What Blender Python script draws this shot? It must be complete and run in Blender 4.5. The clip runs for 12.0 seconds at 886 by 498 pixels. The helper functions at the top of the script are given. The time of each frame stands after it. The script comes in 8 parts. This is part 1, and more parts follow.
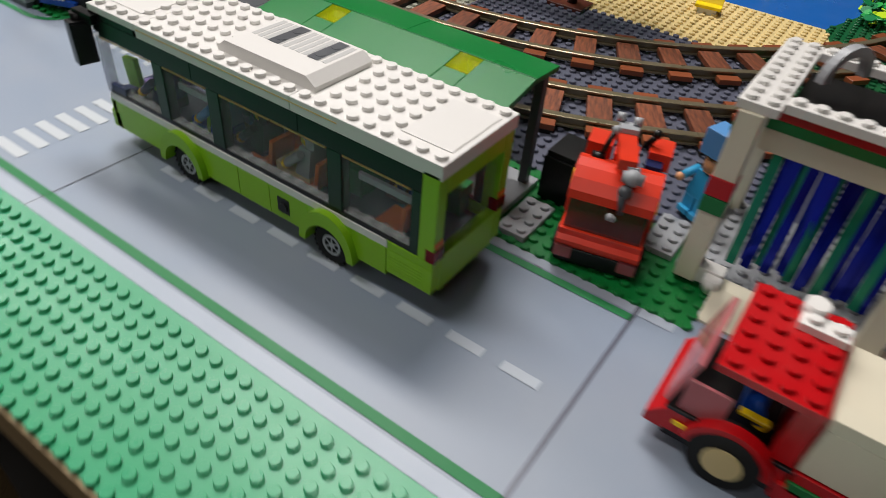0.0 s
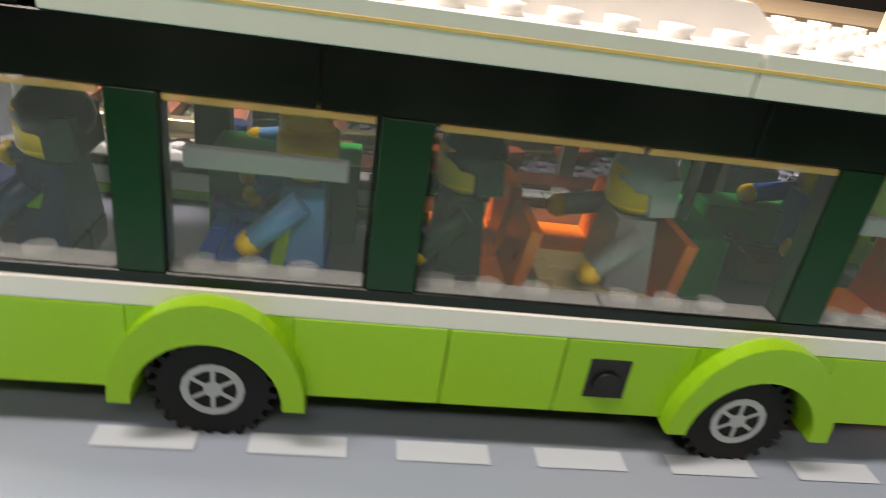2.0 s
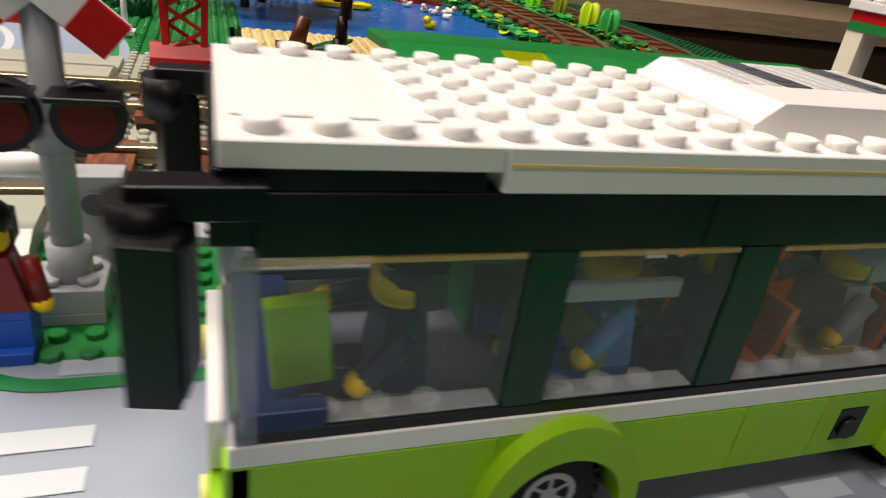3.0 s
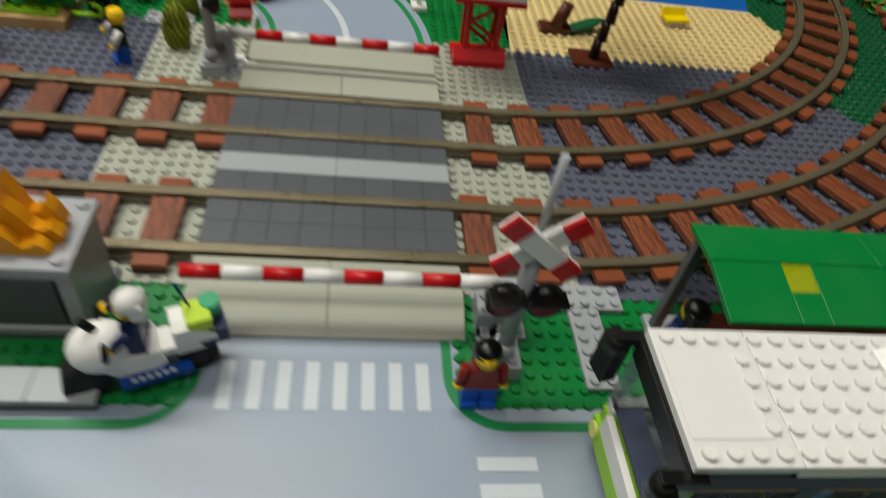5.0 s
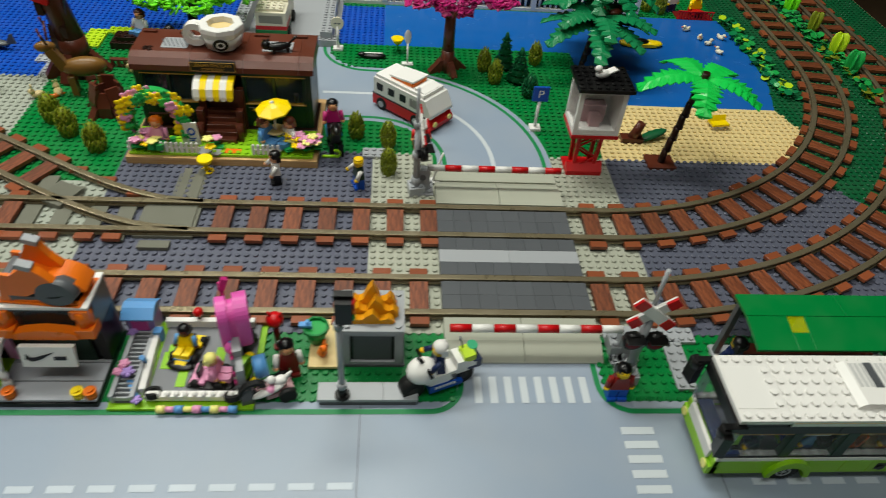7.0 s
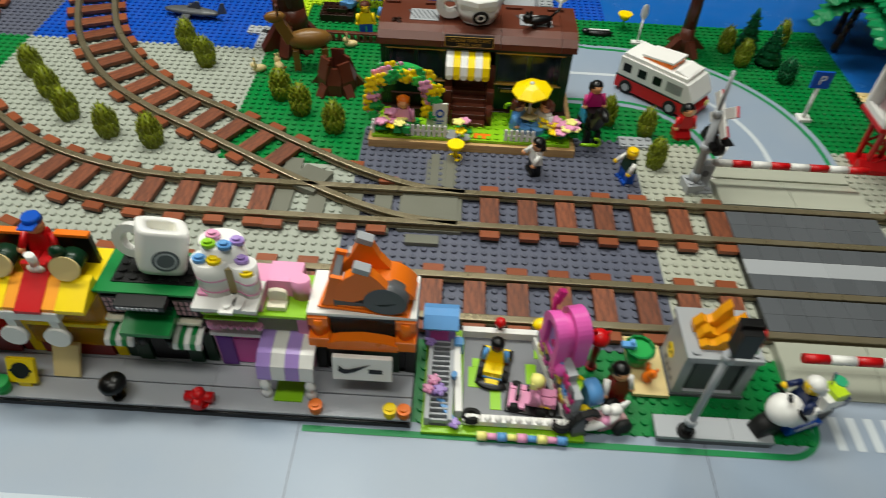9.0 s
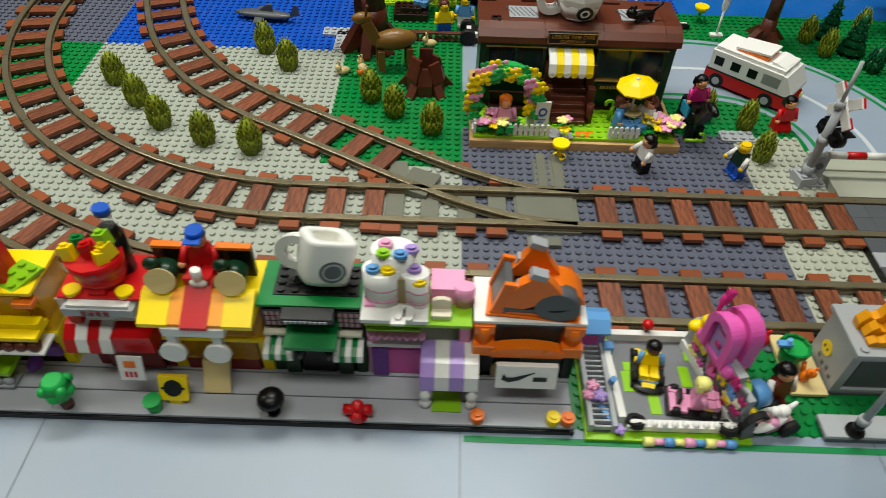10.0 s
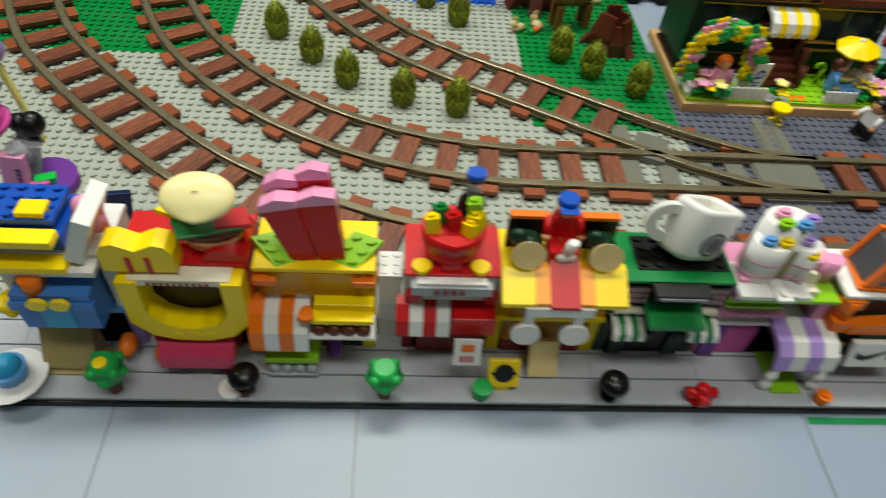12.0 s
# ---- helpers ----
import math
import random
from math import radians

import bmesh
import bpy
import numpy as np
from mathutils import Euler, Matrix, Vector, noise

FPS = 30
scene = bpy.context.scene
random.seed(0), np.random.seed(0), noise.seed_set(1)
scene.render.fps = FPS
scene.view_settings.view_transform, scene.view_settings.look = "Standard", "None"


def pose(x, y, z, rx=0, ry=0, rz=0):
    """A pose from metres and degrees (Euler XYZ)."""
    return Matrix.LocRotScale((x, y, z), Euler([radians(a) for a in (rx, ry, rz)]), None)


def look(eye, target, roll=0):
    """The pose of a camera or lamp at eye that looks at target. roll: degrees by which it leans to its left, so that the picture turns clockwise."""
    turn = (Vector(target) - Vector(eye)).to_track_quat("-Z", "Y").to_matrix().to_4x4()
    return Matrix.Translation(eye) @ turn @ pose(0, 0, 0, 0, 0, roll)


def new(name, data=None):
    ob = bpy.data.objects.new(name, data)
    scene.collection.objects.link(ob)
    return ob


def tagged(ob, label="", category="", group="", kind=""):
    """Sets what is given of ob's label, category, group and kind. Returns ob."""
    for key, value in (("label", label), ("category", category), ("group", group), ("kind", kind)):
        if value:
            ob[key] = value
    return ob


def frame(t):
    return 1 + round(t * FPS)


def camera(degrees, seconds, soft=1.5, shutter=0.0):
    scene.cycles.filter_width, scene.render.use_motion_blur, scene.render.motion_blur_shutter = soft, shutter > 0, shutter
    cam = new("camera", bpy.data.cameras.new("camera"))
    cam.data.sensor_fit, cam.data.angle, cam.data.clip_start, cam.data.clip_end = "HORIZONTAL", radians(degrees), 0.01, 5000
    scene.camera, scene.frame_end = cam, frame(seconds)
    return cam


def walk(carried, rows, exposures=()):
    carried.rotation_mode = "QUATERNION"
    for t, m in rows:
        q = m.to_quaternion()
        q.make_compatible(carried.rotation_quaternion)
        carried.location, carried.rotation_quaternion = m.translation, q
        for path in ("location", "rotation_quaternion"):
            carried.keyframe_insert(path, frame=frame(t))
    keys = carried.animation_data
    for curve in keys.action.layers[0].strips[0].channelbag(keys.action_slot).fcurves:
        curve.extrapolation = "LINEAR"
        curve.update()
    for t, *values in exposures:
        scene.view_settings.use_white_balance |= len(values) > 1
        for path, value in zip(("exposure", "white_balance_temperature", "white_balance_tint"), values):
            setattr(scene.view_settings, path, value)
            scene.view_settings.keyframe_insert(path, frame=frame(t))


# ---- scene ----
cam = camera(67.0, 12.0, soft=0.7, shutter=0.5)
PATH = [
    (0, (0.484, -0.33, 0.201), (-0.318, 0.975, -1.085), 6.0),
    (0.5, (0.404, -0.304, 0.154), (-0.248, 1.169, -1.031), 5.4),
    (1, (0.338, -0.288, 0.114), (0.044, 1.374, -0.958), 5.8),
    (1.5, (0.289, -0.272, 0.094), (0.305, 1.49, -0.851), 8.1),
    (2, (0.253, -0.258, 0.086), (0.508, 1.516, -0.802), 8.8),
    (2.5, (0.218, -0.244, 0.098), (0.682, 1.481, -0.801), 8.7),
    (3, (0.175, -0.241, 0.1), (0.823, 1.431, -0.784), 8.4),
    (3.2, (0.159, -0.243, 0.103), (0.869, 1.418, -0.754), 8.8),
    (4.8, (0.083, -0.252, 0.217), (0.497, 1.118, -1.18), 11.2),
    (5, (0.07, -0.253, 0.247), (0.364, 1.147, -1.151), 11.0),
    (5.2, (0.051, -0.257, 0.279), (0.327, 1.157, -1.109), 9.5),
    (5.5, (0.028, -0.274, 0.323), (0.182, 1.158, -1.064), 4.9),
    (6, (-0.001, -0.327, 0.384), (0.195, 1.12, -0.982), 5.0),
    (6.5, (-0.016, -0.366, 0.426), (0.176, 1.099, -0.923), 5.7),
    (7, (-0.046, -0.386, 0.426), (0.117, 1.062, -0.943), 5.4),
    (7.2, (-0.073, -0.393, 0.421), (0.103, 1.067, -0.935), 6.2),
    (8.8, (-0.225, -0.335, 0.386), (-0.172, 1.098, -1.008), 5.0),
    (9, (-0.233, -0.322, 0.38), (-0.247, 1.086, -1.041), 3.0),
    (9.5, (-0.269, -0.313, 0.378), (-0.339, 1.091, -1.046), 1.1),
    (10, (-0.334, -0.315, 0.373), (-0.333, 1.087, -1.053), 1.9),
    (10.5, (-0.4, -0.321, 0.369), (-0.301, 1.099, -1.036), 3.5),
    (11, (-0.445, -0.318, 0.368), (-0.257, 1.102, -1.028), 4.7),
    (11.5, (-0.5, -0.318, 0.35), (-0.29, 1.061, -1.083), 6.5),
    (12, (-0.558, -0.288, 0.336), (-0.41, 1.047, -1.145), 6.3),
]
walk(cam, [(t, look(e, g, r)) for t, e, g, r in PATH], [(0, 0.22, 6450, 22), (0.6, 0.24, 7000, 22), (1.0, 0.52, 7200, 26), (1.6, 1.42, 7300, 28), (2.0, 1.58, 7300, 29), (2.5, 1.02, 7200, 28), (3.2, 0.42, 7000, 26), (4.8, -0.22, 6600, 16), (6, -0.18, 6500, 10), (9, -0.1, 6500, 11), (12, -0.07, 6500, 10)])

# ---- light and room exposure ----
scene.view_settings.exposure = 0.0
world = bpy.data.worlds.new("world")
scene.world = world
world.use_nodes = True
world.node_tree.nodes["Background"].inputs[0].default_value = (0.75, 0.85, 1.0, 1)
world.node_tree.nodes["Background"].inputs[1].default_value = 0.01


def overhead_light(x, y, z, sx, sy, watts, tint):
    data = bpy.data.lights.new("ceiling_lamp_light", "AREA")
    data.shape, data.size, data.size_y, data.energy, data.color = "RECTANGLE", sx, sy, watts, tint
    lamp = new("ceiling_lamp_light", data)
    lamp.matrix_world = pose(x, y, z, 0, 0, 0)
    return lamp


LAMP_TINT = (0.98, 1.0, 0.90)
overhead_light(-0.40, 0.60, 1.70, 1.25, 0.25, 29, LAMP_TINT)
overhead_light(-0.70, 1.45, 1.70, 1.30, 0.12, 5, LAMP_TINT)
overhead_light(-1.80, 0.40, 1.70, 1.25, 0.25, 16, LAMP_TINT)
overhead_light(-0.40, -0.50, 1.70, 1.25, 0.25, 12, LAMP_TINT)

# added fill that brightens the bus's road side, not a known ceiling fitting
overhead_light(0.40, -1.70, 1.70, 1.25, 0.25, 5, LAMP_TINT)

# ---- units: a stud pitch and a plate height ----
S, PL = 0.008, 0.0032


def lin(hexa):
    v = [int(hexa[i:i + 2], 16) / 255 for i in (0, 2, 4)]
    return tuple(c / 12.92 if c <= 0.04045 else ((c + 0.055) / 1.055) ** 2.4 for c in v) + (1,)


# ---- materials ----
def nodes_of(name):
    m = bpy.data.materials.new(name)
    m.use_nodes = True
    nt = m.node_tree
    return m, nt, nt.nodes["Principled BSDF"]


def plastic(name, hexa, rough=0.28, spread=0.06, dust=0.02, scale=260.0, metal=0.0):
    """Moulded plastic: slight tone from piece to piece, a dusty film, fine scratches."""
    m, nt, p = nodes_of(name)
    n, l = nt.nodes, nt.links
    info = n.new("ShaderNodeObjectInfo")
    tex = n.new("ShaderNodeTexCoord")
    big = n.new("ShaderNodeTexNoise")
    big.inputs["Scale"].default_value, big.inputs["Detail"].default_value = scale * 0.14, 4
    fine = n.new("ShaderNodeTexNoise")
    fine.inputs["Scale"].default_value, fine.inputs["Detail"].default_value = scale * 3, 3
    l.new(tex.outputs["Object"], big.inputs["Vector"])
    l.new(tex.outputs["Object"], fine.inputs["Vector"])
    val = n.new("ShaderNodeMapRange")
    val.inputs[3].default_value, val.inputs[4].default_value = 1 - spread, 1 + spread
    l.new(info.outputs["Random"], val.inputs[0])
    hsv = n.new("ShaderNodeHueSaturation")
    hsv.inputs["Color"].default_value = lin(hexa)
    l.new(val.outputs[0], hsv.inputs["Value"])
    film = n.new("ShaderNodeMapRange")
    film.inputs[1].default_value, film.inputs[2].default_value = 0.42, 0.75
    film.inputs[3].default_value, film.inputs[4].default_value = 0.0, dust
    l.new(big.outputs[0], film.inputs[0])
    mix = n.new("ShaderNodeMix")
    mix.data_type = "RGBA"
    mix.inputs["B"].default_value = (0.45, 0.43, 0.40, 1)
    l.new(film.outputs[0], mix.inputs["Factor"])
    l.new(hsv.outputs[0], mix.inputs["A"])
    l.new(mix.outputs["Result"], p.inputs["Base Color"])
    rr = n.new("ShaderNodeMapRange")
    rr.inputs[3].default_value, rr.inputs[4].default_value = rough * 0.75, rough * 1.5
    l.new(big.outputs[0], rr.inputs[0])
    l.new(rr.outputs[0], p.inputs["Roughness"])
    bump = n.new("ShaderNodeBump")
    bump.inputs["Strength"].default_value, bump.inputs["Distance"].default_value = 0.06, 0.0003
    l.new(fine.outputs[0], bump.inputs["Height"])
    l.new(bump.outputs[0], p.inputs["Normal"])
    p.inputs["Metallic"].default_value = metal
    p.inputs["Specular IOR Level"].default_value = 0.36
    return m


def clear(name, hexa, trans=1.0, rough=0.06):
    m, nt, p = nodes_of(name)
    n, l = nt.nodes, nt.links
    tex = n.new("ShaderNodeTexCoord")
    noise_n = n.new("ShaderNodeTexNoise")
    noise_n.inputs["Scale"].default_value = 90
    l.new(tex.outputs["Object"], noise_n.inputs["Vector"])
    rr = n.new("ShaderNodeMapRange")
    rr.inputs[3].default_value, rr.inputs[4].default_value = rough * 0.5, rough * 2
    l.new(noise_n.outputs[0], rr.inputs[0])
    l.new(rr.outputs[0], p.inputs["Roughness"])
    p.inputs["Base Color"].default_value = lin(hexa)
    p.inputs["Transmission Weight"].default_value = trans
    p.inputs["IOR"].default_value = 1.3
    return m


def pane_mat(name, hexa, alpha):
    """Thin clear pane: mostly see-through, glossy."""
    m, nt, p = nodes_of(name)
    p.inputs["Base Color"].default_value = lin(hexa)
    p.inputs["Alpha"].default_value = alpha
    p.inputs["Roughness"].default_value = 0.08
    return m


def wood_mat(name, dark, light, grain=30.0, along=(1, 12, 12), vary=False):
    m, nt, p = nodes_of(name)
    n, l = nt.nodes, nt.links
    tex = n.new("ShaderNodeTexCoord")
    mp = n.new("ShaderNodeMapping")
    mp.inputs["Scale"].default_value = along
    no = n.new("ShaderNodeTexNoise")
    no.inputs["Scale"].default_value, no.inputs["Detail"].default_value = grain, 6
    ramp = n.new("ShaderNodeValToRGB")
    ramp.color_ramp.elements[0].color, ramp.color_ramp.elements[1].color = lin(dark), lin(light)
    ramp.color_ramp.elements[0].position, ramp.color_ramp.elements[1].position = 0.3, 0.7
    l.new(tex.outputs["Object"], mp.inputs[0])
    l.new(mp.outputs[0], no.inputs["Vector"])
    l.new(no.outputs[0], ramp.inputs[0])
    if vary:
        info = n.new("ShaderNodeObjectInfo")
        val = n.new("ShaderNodeMapRange")
        val.inputs[3].default_value, val.inputs[4].default_value = 0.82, 1.18
        hsv = n.new("ShaderNodeHueSaturation")
        l.new(info.outputs["Random"], val.inputs[0])
        l.new(val.outputs[0], hsv.inputs["Value"])
        l.new(ramp.outputs[0], hsv.inputs["Color"])
        l.new(hsv.outputs[0], p.inputs["Base Color"])
    else:
        l.new(ramp.outputs[0], p.inputs["Base Color"])
    bump = n.new("ShaderNodeBump")
    bump.inputs["Strength"].default_value, bump.inputs["Distance"].default_value = 0.2, 0.0005
    l.new(no.outputs[0], bump.inputs["Height"])
    l.new(bump.outputs[0], p.inputs["Normal"])
    p.inputs["Roughness"].default_value = 0.5
    return m


M = {}
for key, hexa in dict(white="E6E4E0", cream="E6DFC8", red="C20F14", darkred="7A1A16", signalred="E0381C", green="007836", brightgreen="3FBF45", lime="8CC41C",
                      darkgreen="082E1A", sandgreen="2F9E70", blue="0F4FB5", darkblue="14244F", medblue="5C98D2", azure="2B9FD0", bayblue="3E78C4", yellow="FAD800", bun="EADFA0", rosered="C23A5C",
                      lightyellow="EFE887", orange="EB7414", lightorange="F7A02A", paleorange="E4C07A", black="0A0A0B", darkgrey="55585C", bluegrey="5A5D6C", lightgrey="A3A6AA",
                      oldgrey="A9AB9C", olddark="6E6E62", tan="DCC58C", darktan="9C8A5A", brown="56281A", redbrown="5F3021", darkbrown="28130B", pink="E79BC0",
                      darkpink="E05CB0", magenta="B8206E", purple="6E3795", lavender="A98BD0", skin="F2C60E", flesh="E0A070", olive="7A851E",
                      leaf="1FA34B", palm="10C24A", pine="0F5A34", yellowgreen="B4D322", springgreen="6CD61E", mauve="B48A8E", gold="B5892F").items():
    M[key] = plastic("plastic_" + key, hexa)
M["rimgrey"] = plastic("rim_silver_grey", "C0C3C6")
M["palmdark"] = plastic("palm_dark_green", "0E7A48")
M["pond"] = plastic("pond_blue", "155FAE", rough=0.22, spread=0.03)
M["pavegrey"] = plastic("pavement_tile", "B2B5BC", rough=0.16)
M["kartgrey"] = plastic("kart_surface", "73757A")
M["metal"] = plastic("worn_metal", "877C62", rough=0.26, metal=0.55, dust=0.1)
M["chrome"] = plastic("polished_metal", "C8C8C8", rough=0.15, metal=1.0)
M["rubber"] = plastic("black_rubber", "101010", rough=0.6)
M["ploat"] = plastic("baseplate_grey", "A2A79B", rough=0.35)
M["track"] = plastic("track_base", "2A2A25", rough=0.4)
M["clear"] = pane_mat("clear_pane", "C4CACB", 0.07)
M["clearstud"] = pane_mat("clear_stud", "D4D9D8", 0.17)
# gold tint paints the light caught by the panes' top lips
M["palelip"] = pane_mat("glint_lip", "DDB878", 0.5)
M["smoke"] = pane_mat("smoked_pane", "2A3A3C", 0.45)
M["lilacclear"] = pane_mat("lilac_pane", "A9A6BE", 0.42)
M["amber"] = pane_mat("amber_pane", "D09010", 0.55)
M["pinkclear"] = pane_mat("pink_pane", "D77A80", 0.6)
M["brownclear"] = pane_mat("brown_pane", "5A2018", 0.72)
M["flame"] = clear("flame_orange", "FFAE1E", 0.3, 0.15)
M["yelclear"] = pane_mat("yellow_clear", "A8B40C", 0.5)
M["redclear"] = clear("red_clear", "8A0A14", 0.35, 0.1)
M["wood"] = wood_mat("planed_pine", "B58A55", "D2AC78")
M["tableedge"] = wood_mat("ply_edge", "8A7350", "B59B72")


def road_mat():
    m = plastic("road_plate", "8E9CAE", rough=0.32, spread=0.02, dust=0.25, scale=60)
    return m


M["road"] = road_mat()
M["roadpale"] = plastic("road_margin", "A6B1BF", rough=0.32, spread=0.02)
M["roadwhite"] = plastic("road_marking", "C2C9CE", rough=0.32)
M["roadgreen"] = plastic("road_line", "067A42", rough=0.45)


# ---- mesh helpers: x and y in studs, z in plates ----
def mesh_ob(name, bm, mats, parent=None, smooth=False):
    me = bpy.data.meshes.new(name)
    bm.to_mesh(me)
    bm.free()
    for mt in (mats if isinstance(mats, (list, tuple)) else [mats]):
        me.materials.append(M[mt] if isinstance(mt, str) else mt)
    if smooth:
        me.shade_smooth()
    ob = new(name, me)
    if parent is not None:
        ob.parent = parent
    return ob


def v3(x, y, z):
    return Vector((x * S, y * S, z * PL))


def chamfer_box(bm, a, b, c=0.00022, mi=0):
    """A box from corner a to corner b (metres) with small chamfers."""
    lo = [min(p, q) for p, q in zip(a, b)]
    hi = [max(p, q) for p, q in zip(a, b)]
    c = min(c, 0.3 * min(h - l for h, l in zip(hi, lo)))
    vs = {}
    for i in (0, 1):
        for j in (0, 1):
            for k in (0, 1):
                cor = [(hi if s else lo)[ax] for ax, s in enumerate((i, j, k))]
                sg = [-c if s else c for s in (i, j, k)]
                for ax in range(3):
                    q = [cor[d] + (0 if d == ax else sg[d]) for d in range(3)]
                    vs[(i, j, k, ax)] = bm.verts.new(q)
    new_f = []
    for ax in range(3):
        u, w = (ax + 1) % 3, (ax + 2) % 3
        for s in (0, 1):
            ring = []
            for du, dw in ((0, 0), (1, 0), (1, 1), (0, 1)):
                key = [0, 0, 0]
                key[ax], key[u], key[w] = s, du, dw
                ring.append(vs[(*key, ax)])
            new_f.append(ring if s else ring[::-1])
        for su in (0, 1):
            for sw in (0, 1):
                k0, k1 = [0, 0, 0], [0, 0, 0]
                k0[ax], k1[ax] = 0, 1
                k0[u] = k1[u] = su
                k0[w] = k1[w] = sw
                q = [vs[(*k0, u)], vs[(*k1, u)], vs[(*k1, w)], vs[(*k0, w)]]
                new_f.append(q if su == sw else q[::-1])
    for i in (0, 1):
        for j in (0, 1):
            for k in (0, 1):
                q = [vs[(i, j, k, ax)] for ax in range(3)]
                new_f.append(q if (i + j + k) % 2 else q[::-1])
    for q in new_f:
        f = bm.faces.new(q)
        f.material_index = mi


def add_cyl(bm, centre, r0, r1, h, n=14, axis="z", mi=0, tip=None):
    """A tapered cylinder from centre along axis (metres)."""
    def at(a, b, c):
        return {"z": (a, b, c), "y": (b, c, a), "x": (c, a, b)}[axis]
    low, top = [], []
    for i in range(n):
        t = 2 * math.pi * i / n
        low.append(bm.verts.new(Vector(centre) + Vector(at(r0 * math.cos(t), r0 * math.sin(t), 0))))
        top.append(bm.verts.new(Vector(centre) + Vector(at(r1 * math.cos(t), r1 * math.sin(t), h))))
    fs = [bm.faces.new([low[i], low[(i + 1) % n], top[(i + 1) % n], top[i]]) for i in range(n)]
    for f in fs:
        f.smooth = True
    fs += [bm.faces.new(low[::-1]), bm.faces.new(top)]
    if h < 0:
        bmesh.ops.reverse_faces(bm, faces=fs)
    for f in fs:
        f.material_index = mi


def add_ball(bm, centre, rx, ry, rz, n=10, mi=0):
    res = bmesh.ops.create_uvsphere(bm, u_segments=n + 2, v_segments=max(5, n - 2), radius=1)
    for v in res["verts"]:
        v.co = Vector((centre[0] + v.co.x * rx, centre[1] + v.co.y * ry, centre[2] + v.co.z * rz))
        for f in v.link_faces:
            f.smooth, f.material_index = True, mi


def add_stud(bm, x, y, z, mi=0, n=10):
    """A stud: x and y in metres, z its foot."""
    add_cyl(bm, (x, y, z), 0.0024, 0.0023, 0.0017, n, mi=mi)


def block(x, y, z, w, d, h, studs=True, mi=0):
    def op(bm):
        g = 0.00005
        chamfer_box(bm, (x * S + g, y * S + g, z * PL), ((x + w) * S - g, (y + d) * S - g, (z + h) * PL), mi=mi)
        if studs:
            for i in range(int(round(w))):
                for j in range(int(round(d))):
                    add_stud(bm, (x + (i + 0.5) * w / round(w)) * S, (y + (j + 0.5) * d / round(d)) * S, (z + h) * PL, mi)
    return op


def tile(x, y, z, w, d, h, mi=0):
    return block(x, y, z, w, d, h, False, mi)


def rod(x, y, z, r, h, axis="z", r1=None, n=14, mi=0):
    """Cylinder, radius in studs; h in plates up, or in studs along x or y."""
    def op(bm):
        add_cyl(bm, v3(x, y, z), r * S, (r if r1 is None else r1) * S, h * (PL if axis == "z" else S), n, axis, mi)
    return op


def ball(x, y, z, rx, ry=None, rz=None, n=10, mi=0):
    """Ellipsoid, radii in studs."""
    def op(bm):
        add_ball(bm, v3(x, y, z), rx * S, (ry or rx) * S, (rz or rx) * S, n, mi)
    return op


def wedge(x, y, z, w, d, h, to="-y", lip=0.25, mi=0):
    """A slope piece whose high side lies away from the way it falls."""
    def op(bm):
        lo, hi = z * PL, (z + h) * PL
        lp = lo + (hi - lo) * lip
        if to in ("-y", "+y"):
            a, b = (y, y + d) if to == "-y" else (y + d, y)
            prof = [(a, lo), (b, lo), (b, hi), (a + (b - a) * 0.25, hi) if lip < 0 else (b - (b - a) * 0.3, hi), (a, lp)]
            left = [bm.verts.new((x * S, p * S, q)) for p, q in prof]
            right = [bm.verts.new(((x + w) * S, p * S, q)) for p, q in prof]
        else:
            a, b = (x, x + w) if to == "-x" else (x + w, x)
            prof = [(a, lo), (b, lo), (b, hi), (b - (b - a) * 0.3, hi), (a, lp)]
            left = [bm.verts.new((p * S, y * S, q)) for p, q in prof]
            right = [bm.verts.new((p * S, (y + d) * S, q)) for p, q in prof]
        k = len(prof)
        fs = [bm.faces.new(left), bm.faces.new(right[::-1])]
        fs += [bm.faces.new([left[i], right[i], right[(i + 1) % k], left[(i + 1) % k]]) for i in range(k)]
        for f in fs:
            f.material_index = mi
        bmesh.ops.recalc_face_normals(bm, faces=fs)
    return op


def prism(points, z, h, mi=0):
    """An upright prism over points in studs, z and h in plates."""
    def op(bm):
        lo = [bm.verts.new(v3(a, b, z)) for a, b in points]
        hi = [bm.verts.new(v3(a, b, z + h)) for a, b in points]
        k = len(points)
        fs = [bm.faces.new(lo[::-1]), bm.faces.new(hi)] + [bm.faces.new([lo[i], lo[(i + 1) % k], hi[(i + 1) % k], hi[i]]) for i in range(k)]
        for f in fs:
            f.material_index = mi
        bmesh.ops.recalc_face_normals(bm, faces=fs)
    return op


def extruded(points, y, d, mi=0):
    """A prism along y over an outline of x in studs and z in plates."""
    def op(bm):
        a = [bm.verts.new(v3(p, y, q)) for p, q in points]
        b = [bm.verts.new(v3(p, y + d, q)) for p, q in points]
        k = len(points)
        fs = [bm.faces.new(a), bm.faces.new(b[::-1])] + [bm.faces.new([a[i], b[i], b[(i + 1) % k], a[(i + 1) % k]]) for i in range(k)]
        for f in fs:
            f.material_index = mi
        bmesh.ops.recalc_face_normals(bm, faces=fs)
    return op


def arc_pts(cx, cy, r, a0, a1, n=10, ry=None):
    return [(cx + r * math.cos(radians(a0 + (a1 - a0) * i / n)), cy + (ry or r) * math.sin(radians(a0 + (a1 - a0) * i / n))) for i in range(n + 1)]


